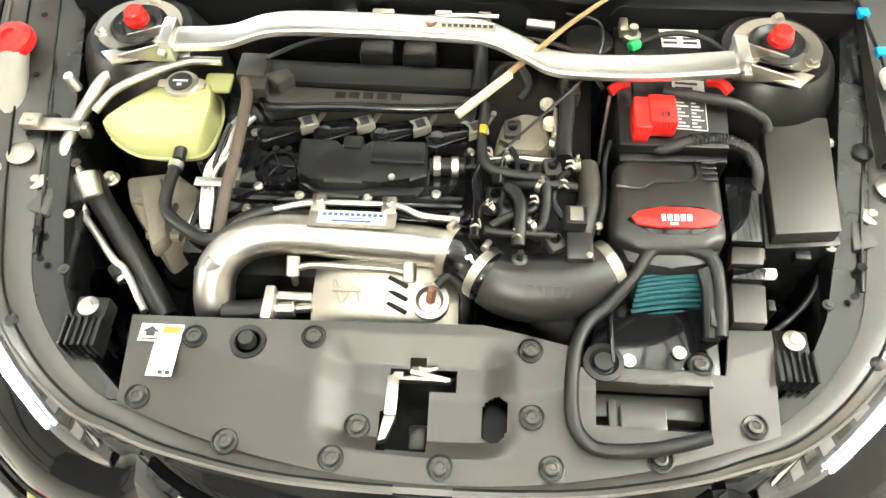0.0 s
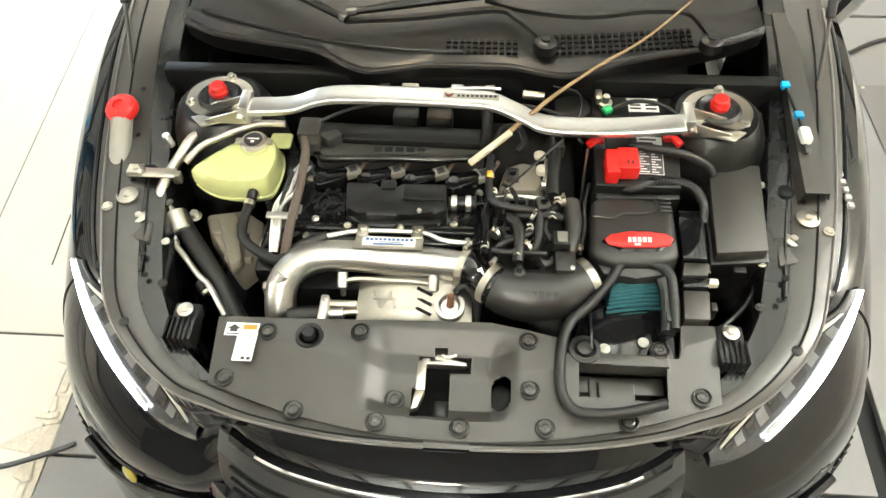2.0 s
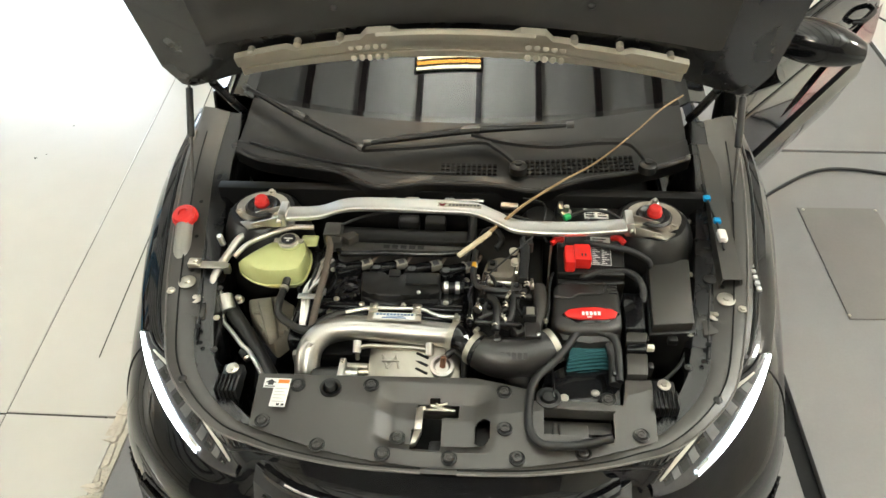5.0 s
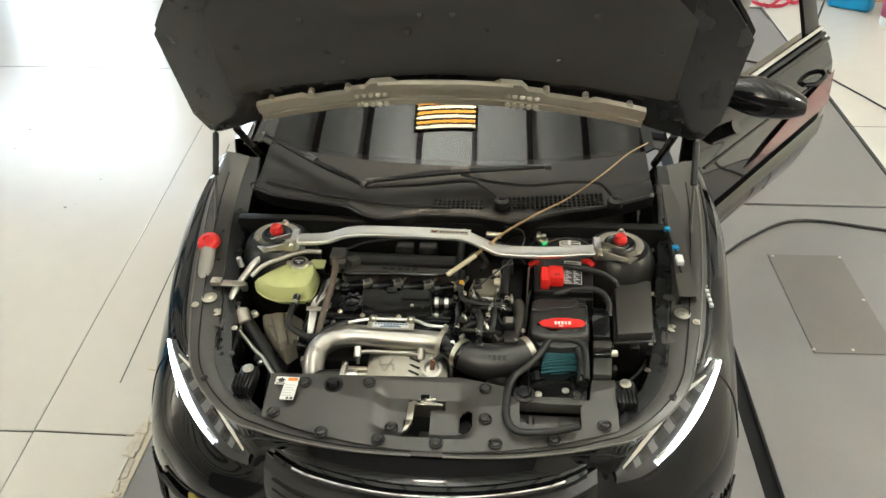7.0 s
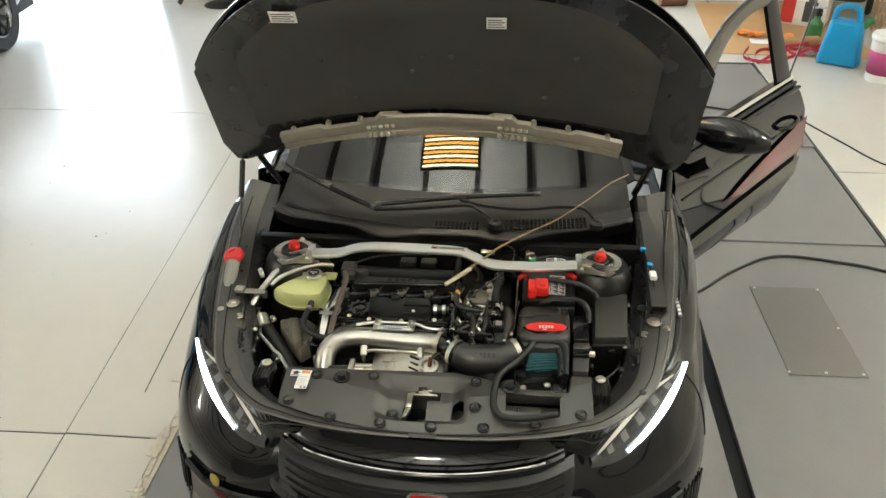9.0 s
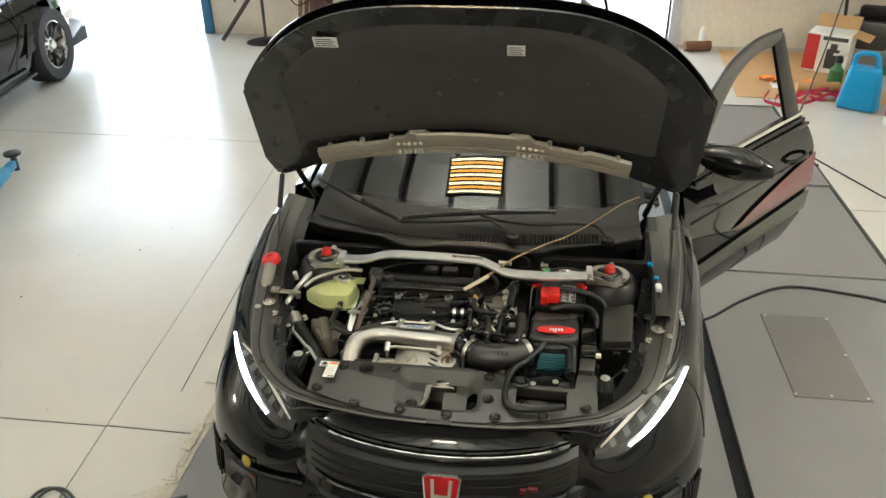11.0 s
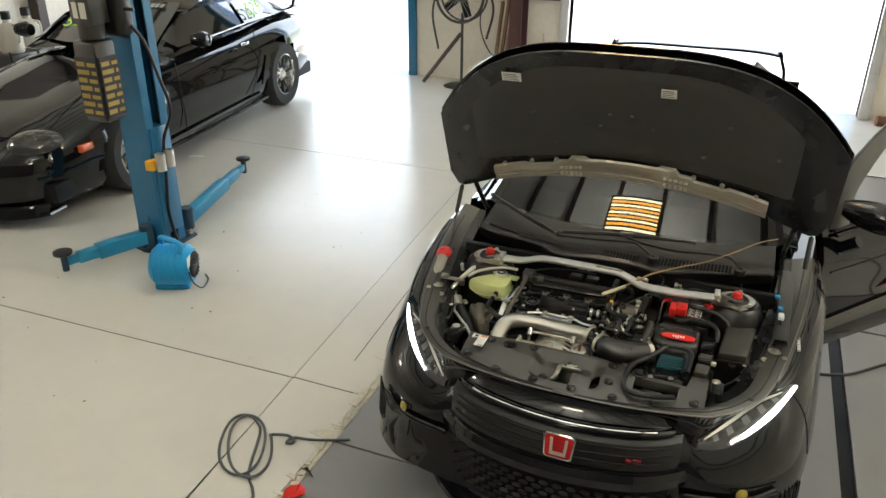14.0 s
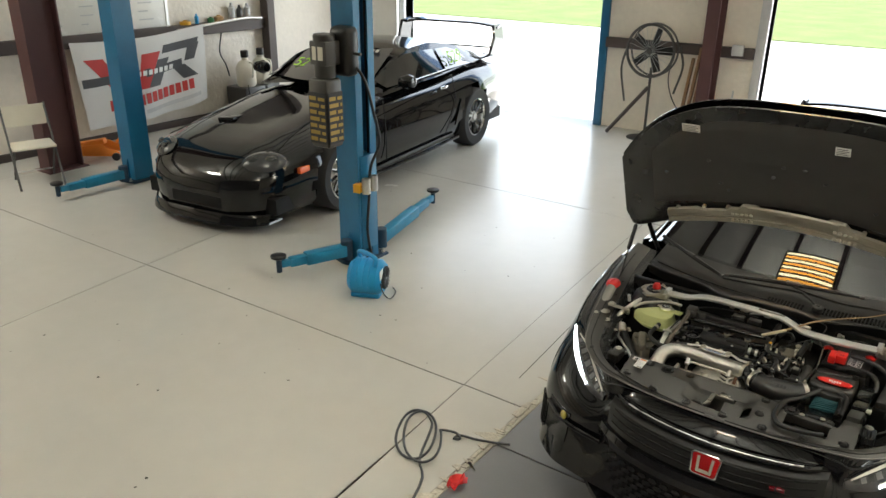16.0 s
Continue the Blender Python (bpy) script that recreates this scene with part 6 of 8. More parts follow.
# near-black block below the hoses, coloured for the shade between them
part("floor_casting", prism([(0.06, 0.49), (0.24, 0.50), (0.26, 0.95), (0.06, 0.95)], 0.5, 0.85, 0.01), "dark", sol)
part("yellow_clip", rod((0.055, 0.70, 0.925), (0.067, 0.70, 0.925), 0.0125, 14, 0.002), "yellow", sol)

# ribbed sleeve over the battery cable, and small fittings among the hoses
rs = thing("ribbed_sleeve", "black corrugated sleeve on the battery cable", "cable sleeve")
for k in range(22):
    p = spline([(0.40, 0.705, 0.915), (0.45, 0.71, 0.915), (0.49, 0.695, 0.91), (0.508, 0.665, 0.895)], 8)
    q, r_ = p[k], p[min(k + 1, len(p) - 1)]
    part("rib", tube([q, q.lerp(r_, 0.5)], 0.0115, 2, 10), "rubber", rs)
for x, y, z, a in ((0.10, 0.655, 0.915, 20), (0.155, 0.60, 0.915, -35), (0.075, 0.555, 0.912, 60), (0.215, 0.655, 0.905, 10), (0.14, 0.53, 0.905, 45), (0.175, 0.69, 0.915, -10)):
    fz = thing("hose_clip", "small zinc hose clip among the black hoses", "hose clip", pose(x, y, z, 0, 0, a), group="hose clips")
    part("band", lathe([(0.0105, -0.004), (0.0118, -0.004), (0.0118, 0.004), (0.0105, 0.004), (0.0105, -0.004)], 16, pose(0, 0, 0, 0, 90, 0)), "zinc", fz)
    for d in (-0.004, 0.004):
        part("ear", B((-0.003, 0.003, d - 0.001, d + 0.001, 0.011, 0.020), bevel=0.0004, seg=1), "zinc", fz)

# test probe: tan cable and cream stick lying across the brace
probe = thing("probe_lead", "tan sensor lead with a cream stick laid over the brace", "cable")
part("stick", B((-0.006, 0.006, -0.06, 0.055, -0.005, 0.005), bevel=0.001, m=pose(0.062, 0.745, 0.966, 10, 0, -48)), "stick", probe)
part("sheath", tube([(0.10, 0.785, 0.975), (0.15, 0.825, 0.995), (0.20, 0.865, 1.015), (0.30, 0.955, 1.025), (0.40, 1.04, 1.03), (0.52, 1.17, 1.045), (0.62, 1.29, 1.06), (0.70, 1.38, 1.055)], lambda t: 0.0055 - 0.003 * min(1, t * 1.6), 6, 8), "copper", probe)
part("thin_lead", tube([(0.19, 0.885, 1.015), (0.245, 0.885, 1.0), (0.25, 0.84, 0.99), (0.225, 0.79, 0.97), (0.15, 0.71, 0.95), (0.10, 0.66, 0.93), (0.09, 0.60, 0.92)], 0.0025, 6, 6), "rubber", probe)

# things on the bulkhead behind the brace
blk = thing("bulkhead_fittings", "small brackets and pipes on the black bulkhead", "bracket")
for x, w, mt in ((-0.13, 0.02, "cream"), (-0.02, 0.015, "white"), (0.055, 0.012, "cream"), (-0.19, 0.012, "zinc"), (0.02, 0.02, "rubber")):
    part("tab", B((x - w, x + w, 0.96, 0.975, 0.925, 0.94), bevel=0.003), mt, blk)
part("pipe", tube([(-0.10, 0.955, 0.93), (0.0, 0.955, 0.945), (0.08, 0.955, 0.945)], 0.004, 4, 6), "alu", blk)
part("joint", rod((0.13, 0.945, 0.94), (0.18, 0.94, 0.94), 0.01, 12, 0.002), "castalu", blk)
part("master_cylinder", lathe([(0.05, 0), (0.055, 0.03), (0.04, 0.05), (0, 0.052)], 24, Matrix.Translation((0.245, 0.93, 0.87))), "plastic", blk)

# washer filler and wing-side wiring
wf = thing("washer_filler", "white washer filler neck with red cap", "washer filler")
part("neck", tube([(-0.765, 0.66, 0.80), (-0.775, 0.74, 0.86), (-0.778, 0.80, 0.90), (-0.78, 0.85, 0.93)], 0.024, 6, 16), "neck", wf)
part("cap", lathe([(0.034, 0), (0.036, 0.01), (0.03, 0.018), (0.014, 0.02), (0.013, 0.015), (0, 0.015)], 28, pose(-0.782, 0.862, 0.935, 10, -8, 0)), "red", wf, "red washer cap")
part("cap_ring", lathe([(0.030, -0.008), (0.0375, -0.007), (0.038, 0.004), (0.034, 0.005)], 28, pose(-0.782, 0.862, 0.935, 10, -8, 0)), "red", wf)
wl = thing("wing_wiring", "black wire with blue and white connectors along the wing", "wiring")
part("wire", tube([(0.72, 1.05, 0.95), (0.725, 0.95, 0.95), (0.735, 0.87, 0.94), (0.74, 0.80, 0.92)], 0.004, 5, 6), "rubber", wl)
part("clip", B((0.712, 0.732, 0.975, 0.995, 0.945, 0.958), bevel=0.003), "cyan", wl)
part("clip", B((0.725, 0.745, 0.885, 0.905, 0.938, 0.95), bevel=0.003), "cyan", wl)
part("plug", B((0.728, 0.752, 0.82, 0.862, 0.925, 0.945), bevel=0.006), "white", wl)
hose("bay_lead", "thin black lead along the bay rim", [(0.46, 0.40, 0.80), (0.53, 0.43, 0.79), (0.60, 0.50, 0.80), (0.64, 0.60, 0.82)], 0.005, category="cable")

# small hardware along the bay: bolts, clips and stubs
hw = thing("bay_hardware", "small zinc bolts and black clips along the bay walls", "hardware")
for side in (-1, 1):
    for k in range(7):
        y = 0.46 + 0.1 * k
        x = lerp([(0.44, 0.60), (0.62, 0.635), (0.9, 0.675), (1.12, 0.705)], y)[0]
        bolt("bolt", (side * x, y, 0.828 + 0.11 * (y - 0.46)), 0.0055, hw, "zinc" if k % 2 else "satin", 0.005, 0.009)
    part("seam_line", tube([(side * 0.655, 0.48, 0.838), (side * 0.68, 0.62, 0.85), (side * 0.725, 0.86, 0.888), (side * 0.765, 1.12, 0.93)], 0.0035, 5, 6), "rubber", hw)
    part("grommet", lathe([(0.018, 0), (0.018, 0.004), (0.009, 0.008), (0, 0.008)], 18, Matrix.Translation((side * 0.70, 0.735, 0.868))), "rubber", hw)
for x, y, z in ((-0.30, 0.60, 0.885), (-0.23, 0.585, 0.885), (-0.12, 0.585, 0.885), (-0.01, 0.6, 0.883), (0.03, 0.75, 0.885), (-0.33, 0.72, 0.878), (0.25, 0.56, 0.87), (0.235, 0.45, 0.80)):
    bolt("bolt", (x, y, z), 0.0055, hw, "zinc", 0.006, 0.008)
for pts in ([(-0.32, 0.83, 0.945), (-0.25, 0.87, 0.95), (-0.15, 0.9, 0.945), (-0.05, 0.91, 0.94)], [(-0.36, 0.70, 0.92), (-0.37, 0.66, 0.91), (-0.39, 0.60, 0.87), (-0.42, 0.55, 0.82)], [(0.10, 0.92, 0.93), (0.16, 0.9, 0.94), (0.22, 0.87, 0.94), (0.26, 0.8, 0.93)], [(0.25, 0.55, 0.86), (0.26, 0.60, 0.88), (0.265, 0.68, 0.88), (0.275, 0.72, 0.89)], [(-0.33, 0.47, 0.80), (-0.36, 0.5, 0.83), (-0.375, 0.46, 0.80), (-0.37, 0.42, 0.74)]):
    part("wire", tube(pts, 0.004, 5, 6), "loom2", hw)


# ---- lamps, grille and trim of the black car ----
def on_skin(s, v, side=1, off=0.0):
    """A point on the front skin, lifted by off along its normal."""
    p = skin_at(s, v, side)
    if off:
        du = skin_at(min(1, s + 0.01), v, side) - skin_at(max(0, s - 0.01), v, side)
        dv = skin_at(s, min(7, v + 0.05), side) - skin_at(s, v, side)
        n = du.cross(dv).normalized()
        p = p + (n if n.dot(p - Vector((0, 0.95, 0.45))) > 0 else -n) * off
    return p


LAMP0, LAMP1 = 0.405, 0.704
for side in (-1, 1):
    rows = []
    for i in range(41):
        s = LAMP0 + (LAMP1 - LAMP0) * i / 40
        rows.append([on_skin(s, 2.0 + 1.06 * j / 8, side, 0.002 + 0.007 * math.sin(math.pi * j / 8)) for j in range(9)])
    hl = part("headlight", sheet(rows, 0.004), "lampgrey", car, "slim smoked headlight with lit white daytime strip")
    # the lit strip follows the lower edge, wide at its top
    rows = []
    for i in range(31):
        t = i / 30
        s = 0.505 + (0.700 - 0.505) * t
        w = 0.14 + 0.24 * t ** 1.5
        rows.append([on_skin(s, 2.98 - w * j / 4, side, 0.0105 + 0.006 * math.sin(math.pi * j / 4)) for j in range(5)])
    part("daytime_strip", sheet(rows, 0.003), "drl", hl, "glowing white daytime running strip")
    rows = [[on_skin(0.507 + 0.008 * i, 2.98 - 0.20 * j / 3, side, 0.014) for j in range(4)] for i in range(4)]
    part("strip_end", sheet(rows, 0.003), "castalu", hl)
    # bright reflector line and cells along the upper edge
    part("chrome_bar", sheet([[on_skin(0.43 + 0.24 * i / 24, 2.12 + 0.14 * j, side, 0.0125) for j in (0, 0.5, 1)] for i in range(25)], 0.002), "castalu", hl, "bright reflector strip")
    for k in range(10):
        s0 = 0.44 + 0.0215 * k
        part("led_cell", sheet([[on_skin(s0 + 0.0155 * i / 3, 2.32 + 0.30 * j / 3, side, 0.0125 - 0.002 * (j in (1, 2))) for j in range(4)] for i in range(4)], 0.002), "lampcell" if k % 2 else "smoke", hl)
    part("lamp_edge", tube([on_skin(LAMP0 + (LAMP1 - LAMP0) * i / 20, 2.0, side, 0.003) for i in range(21)], 0.0035, 2, 6), "rubber", hl)
    # seams and creases of the wing
    part("wing_gap", tube([on_skin(0.685 + 0.01 * math.sin(v * 2), v, side, 0.0005) for v in (3.1, 3.4, 3.8, 4.2, 4.6, 5.0)], 0.0022, 4, 6), "dark", car)
    part("bonnet_gap", tube([on_skin(s, 1.5, side, 0.0) for s in (0.5, 0.58, 0.66, 0.74, 0.82, 0.9)], 0.003, 4, 6), "dark", car)
    # fog lamp in its bezel, with ribbed vent beside it
    fb = part("fog_bezel", sheet([[on_skin(0.455 + 0.10 * u / 8, 5.0 + 1.3 * v / 4, side, 0.002 + 0.003 * (u in (0, 8) or v in (0, 4))) for v in range(5)] for u in range(9)], 0.006), "gloss", car)
    fc = on_skin(0.477, 5.25, side, 0.004)
    part("fog_lamp", lathe([(0.022, 0), (0.024, 0.004), (0.016, 0.009), (0, 0.011)], 20, Matrix.Translation(fc) @ pose(0, 0, 0, 75, 0, side * 32)), "yellens", fb, "yellow fog lamp")
    for k in range(6):
        part("vent_rib", tube([on_skin(0.57 + 0.012 * k, 5.55 + 0.9 * j / 4, side, 0.005) for j in range(5)], 0.004, 2, 6), "gloss", fb)
    part("splitter_blade", tube([on_skin(0.30 + 0.05 * j, 5.9 - 0.13 * j, side, 0.012) for j in range(6)], 0.012, 5, 8), "gloss", car)

# upper grille: glossy bar, slot, badge
def nose(x, back):
    return 0.5 * abs(x) ** 2 - 0.01 + 1.3 * max(0, abs(x) - 0.3) ** 2 + back


N = [-0.60 + 1.2 * i / 40 for i in range(41)]
part("grille_panel", sheet([[(x, nose(x, 0.162), 0.797 - 0.05 * max(0, abs(x) - 0.3)), (x, nose(x, 0.15), 0.795 - 0.06 * max(0, abs(x) - 0.3)), (x, nose(x, 0.138), 0.775 - 0.1 * max(0, abs(x) - 0.3)), (x, nose(x, 0.118), 0.748 - 0.1 * max(0, abs(x) - 0.3)), (x, nose(x, 0.108), 0.742 - 0.1 * max(0, abs(x) - 0.3))] for x in N if abs(x) < 0.47], 0.005), "gloss", car, "gloss black grille top panel")
part("grille_step", sheet([[(x, nose(x, 0.128), 0.738), (x, nose(x, 0.10), 0.73), (x, nose(x, 0.09), 0.722)] for x in N if abs(x) < 0.45], 0.004), "paint", car)
gbar = part("grille_bar", sheet([[(x, nose(x, 0.098), 0.733), (x, nose(x, 0.082), 0.738), (x, nose(x, 0.07), 0.733), (x, nose(x, 0.066), 0.722), (x, nose(x, 0.09), 0.715)] for x in N if abs(x) < 0.43], 0.004), "gloss", car, "gloss black upper grille bar")
# chrome line put where the gloss black bar would catch the lamp
part("bar_highlight", tube([(x, nose(x, 0.077), 0.7375) for x in N if abs(x) < 0.37], 0.0045, 2, 8), "chrome", gbar, "chrome line standing in for the highlight on the grille bar")
part("grille_slot", sheet([[(x, nose(x, 0.08), 0.715), (x, nose(x, 0.045), 0.70), (x, nose(x, 0.022), 0.66), (x, nose(x, 0.01), 0.61)] for x in N if abs(x) < 0.46], 0.006), "plastic", car, "dark upper grille opening")
for k in range(3):
    part("grille_rib", tube([(x, nose(x, 0.036 - 0.012 * k), 0.69 - 0.026 * k) for x in N if abs(x) < 0.44], 0.004, 2, 6), "dark", car)
part("bumper_bar", sheet([[(x, nose(x, 0.03), 0.612), (x, nose(x, -0.012), 0.605), (x, nose(x, -0.03), 0.58), (x, nose(x, -0.022), 0.54), (x, nose(x, 0.02), 0.515)] for x in N if abs(x) < 0.52], 0.006), "paint", car, "gloss black bumper bar")
lg = part("lower_grille", sheet([[(x, nose(x, 0.02), 0.52), (x, nose(x, 0.01), 0.30)] for x in N if abs(x) < 0.5], 0.006), "dark", car)
for r in range(7):
    for k in range(17):
        x = -0.44 + 0.053 * k + 0.026 * (r % 2)
        part("mesh_cell", prism([(x - 0.02, 0), (x - 0.012, 0.011), (x + 0.012, 0.011), (x + 0.02, 0), (x + 0.012, -0.011), (x - 0.012, -0.011)], -0.003, 0.003, m=Matrix.Translation((0, nose(x, 0.004), 0.335 + 0.026 * r)) @ pose(0, 0, 0, 90, 0, 0)), "gloss", lg, smooth=False)
part("lip", sheet([[(x, nose(x, 0.03), 0.26), (x, nose(x, -0.05), 0.24), (x, nose(x, -0.06), 0.225), (x, nose(x, 0.04), 0.215)] for x in N], 0.006), "paint", car)
BM = pose(0.03, -0.004, 0.682, 72, 0, 0)
em = part("badge", prism([(-0.054, -0.044), (-0.044, -0.05), (0.044, -0.05), (0.054, -0.044), (0.062, 0.035), (0.05, 0.046), (-0.05, 0.046), (-0.062, 0.035)], -0.004, 0.008, 0.004, m=BM), "chrome", car, "red badge with a chrome rim")
part("badge_face", prism([(-0.048, -0.038), (-0.04, -0.044), (0.04, -0.044), (0.048, -0.038), (0.055, 0.032), (0.045, 0.04), (-0.045, 0.04), (-0.055, 0.032)], 0.008, 0.0105, 0.001, m=BM), "badgered", em)
part("badge_mark", join(prism([(-0.034, 0.03), (-0.024, 0.03), (-0.02, -0.034), (-0.03, -0.034)], 0.0105, 0.0135, m=BM), prism([(0.034, 0.03), (0.024, 0.03), (0.02, -0.034), (0.03, -0.034)], 0.0105, 0.0135, m=BM), prism([(-0.022, -0.034), (0.022, -0.034), (0.018, -0.022), (-0.018, -0.022)], 0.0105, 0.0135, m=BM)), "bare", em)
part("side_mark", B((0.27, 0.29, nose(0.28, -0.004), nose(0.28, 0.01), 0.655, 0.67), (0.295, 0.325, nose(0.31, -0.004), nose(0.31, 0.01), 0.655, 0.67), bevel=0.002), "redpaint", car, "small red grille mark")
# vents of the cowl: near-black blocks painted for the shade in the openings
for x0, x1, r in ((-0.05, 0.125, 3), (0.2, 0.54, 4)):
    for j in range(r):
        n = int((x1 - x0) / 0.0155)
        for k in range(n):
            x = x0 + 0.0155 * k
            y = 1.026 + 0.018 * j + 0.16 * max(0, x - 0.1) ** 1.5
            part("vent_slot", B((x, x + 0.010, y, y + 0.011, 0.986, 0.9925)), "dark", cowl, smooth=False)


# ---- the rest of the workshop ----
def lift_post(at, power, flip=1):
    ob = thing("lift_post", "blue painted two-post lift column with swing arms", "car lift", at @ Matrix.Diagonal((0.84, 0.84, 1, 1)), group="two-post lift")
    part("web_plate", B((-0.14, 0.14, 0.12, 0.135, 0.01, 4.0), bevel=0.002, seg=1), "blue", ob)
    for s in (-1, 1):
        part("side_plate", B((s * 0.134 - 0.006, s * 0.134 + 0.006, -0.135, 0.12, 0.01, 4.0), bevel=0.002, seg=1), "blue", ob)
        part("lip", B((s * 0.095 - 0.045, s * 0.095 + 0.045, -0.145, -0.135, 0.01, 4.0), bevel=0.002, seg=1), "blue", ob)
    part("carriage", B((-0.115, 0.115, -0.16, 0.09, 0.12, 0.95), bevel=0.008), "blue", ob)
    part("base_plate", prism([(-0.24, -0.2), (0.24, -0.2), (0.26, 0.0), (0.2, 0.2), (-0.2, 0.2), (-0.26, 0.0)], 0.0, 0.02, 0.004), "lowblue", ob)
    for sx in (-0.21, 0.21):
        for sy in (-0.15, 0.12):
            part("anchor", lathe([(0.022, 0), (0.022, 0.012), (0.012, 0.014), (0.012, 0.035), (0, 0.036)], 12, Matrix.Translation((sx, sy, 0.02))), "zinc", ob)
        part("gusset", prism([(0, 0), (0.09, 0), (0, 0.25)], -0.006, 0.006, m=Matrix.Translation((sx * 0.67, 0.0, 0.02)) @ (pose(0, 0, 0, 90, 0, 0) if sx > 0 else pose(0, 0, 0, 90, 0, 180))), "blue", ob)
    for x in (-0.07, 0.07):
        part("chain", rod((x, -0.1, 0.95), (x, -0.1, 3.9), 0.012, 8), "dark", ob)
    return ob


def arm(ob, a, b, z=0.13):
    a, b = Vector((*a, z)), Vector((*b, z))
    d = (b - a)
    m = Matrix.Translation(a) @ d.to_track_quat("Y", "Z").to_matrix().to_4x4()
    L = d.length
    am = part("swing_arm", B((-0.055, 0.055, 0, L * 0.62, -0.05, 0.05), bevel=0.006, m=m), "armblue", ob, "bright blue swing arm")
    part("extension", B((-0.042, 0.042, L * 0.4, L * 0.85, -0.037, 0.037), bevel=0.005, m=m), "armblue", am)
    part("tip", B((-0.03, 0.03, L * 0.8, L * 0.97, -0.028, 0.028), bevel=0.005, m=m), "armblue", am)
    part("pad_screw", rod(b + Vector((0, 0, -0.07)), b + Vector((0, 0, 0.05)), 0.028, 14, 0.004), "lowblue", am)
    part("pad", lathe([(0.05, 0), (0.075, 0.012), (0.078, 0.03), (0.07, 0.034), (0, 0.032)], 28, Matrix.Translation(b + Vector((0, 0, 0.05)))), "rubber", am, "round black rubber lift pad")
    part("hinge", rod(a + Vector((0, 0, -0.09)), a + Vector((0, 0, 0.09)), 0.06, 16, 0.006), "lowblue", am)


P1, P2 = Vector((-3.62, 1.98)), Vector((-7.25, 2.2))
p1 = lift_post(pose(P1.x, P1.y, 0, 0, 0, 90), True)
MI = p1.matrix_world.inverted()
loc = lambda x, y: tuple((MI @ Vector((x, y, 0))).xy)
arm(p1, loc(-3.6, 1.8), loc(-3.82, 1.22))
arm(p1, loc(-3.55, 2.2), loc(-3.88, 3.42))
p2 = lift_post(pose(P2.x, P2.y, 0, 0, 0, -90), False)
MI = p2.matrix_world.inverted()
arm(p2, loc(-7.15, 1.95), loc(-7.15, 1.18))
arm(p2, loc(-7.1, 2.4), loc(-6.55, 2.7))
bx = thing("arm_lock_bracket", "yellow arm rack with two grey sockets on the lift", "bracket", pose(-3.51, 1.92, 0.70, 0, 0, 8) @ Matrix.Diagonal((0.8, 0.8, 0.8, 1)))
part("plate", B((-0.02, 0.06, -0.14, 0.12, -0.05, 0.04), bevel=0.004), "yellow", bx)
for y in (-0.07, 0.07):
    part("socket", lathe([(0.045, -0.08), (0.045, 0.08), (0.035, 0.08), (0.033, 0.0), (0, 0)], 20, Matrix.Translation((0.10, y, 0.02))), "castalu", bx)
pu = thing("power_unit", "black lift power unit with a yellow warning placard", "power unit", pose(-3.6, 1.74, 0, 0, 0, 0))
part("reservoir", B((-0.1, 0.1, -0.2, -0.02, 1.08, 1.62), bevel=0.03), "satin", pu)
part("motor", rod((0.0, -0.1, 1.62), (0.0, -0.1, 1.95), 0.085, 20, 0.01), "satin", pu)
part("switch_box", B((-0.08, 0.09, -0.18, -0.02, 1.72, 1.9), bevel=0.008), "satin", pu)
part("switch_label", B((-0.05, 0.06, -0.1835, -0.1805, 1.76, 1.86)), "cream", pu)
pc = part("placard", B((0.101, 0.106, -0.19, -0.03, 1.12, 1.52), (-0.09, 0.09, -0.206, -0.201, 1.12, 1.52)), "ink", pu)
for k in range(7):
    part("print", B((-0.08, -0.01 + 0.03 * (k % 2), -0.2085, -0.206, 1.14 + 0.053 * k, 1.17 + 0.053 * k), (0.01 + 0.03 * (k % 2), 0.08, -0.2085, -0.206, 1.14 + 0.053 * k, 1.165 + 0.053 * k)), "dullyellow", pc)
    part("print", B((0.106, 0.108, -0.18, -0.11 + 0.03 * (k % 2), 1.14 + 0.053 * k, 1.17 + 0.053 * k), (0.106, 0.108, -0.09 + 0.03 * (k % 2), -0.04, 1.14 + 0.053 * k, 1.165 + 0.053 * k)), "dullyellow", pc)
part("cover", B((-0.05, 0.16, -0.01, 0.14, 1.62, 2.0), bevel=0.05, seg=3), "plastic", pu)
part("release_knob", rod((0.16, 0.05, 1.8), (0.24, 0.05, 1.8), 0.012, 10, 0.003), "satin", pu)
hose("lift_hose", "black hydraulic hose hanging down the lift column", [(-3.5, 1.80, 1.75), (-3.4, 1.86, 1.6), (-3.38, 1.95, 1.3), (-3.42, 2.05, 1.05), (-3.46, 1.98, 0.85), (-3.46, 1.95, 0.6), (-3.47, 1.93, 0.3), (-3.45, 1.95, 0.05)], 0.012)

# blue floor blower
bl = thing("floor_blower", "bright blue plastic carpet blower fan standing on the floor", "blower", pose(-3.06, 1.46, 0, 0, 0, -66) @ Matrix.Diagonal((0.8, 0.85, 0.74, 1)))
part("housing", rod((0, -0.16, 0.2), (0, 0.16, 0.2), 0.19, 36, 0.04), "cyan", bl)
part("foot", B((-0.13, 0.13, -0.14, 0.14, 0.0, 0.06), bevel=0.02), "cyan", bl)
part("outlet", B((-0.21, -0.05, -0.12, 0.12, 0.02, 0.16), bevel=0.02), "cyan", bl)
part("handle", tube([(-0.1, -0.1, 0.36), (-0.08, -0.1, 0.44), (0.0, 0, 0.46), (0.08, 0.1, 0.44), (0.1, 0.1, 0.36)], 0.022, 6, 12), "cyan", bl)
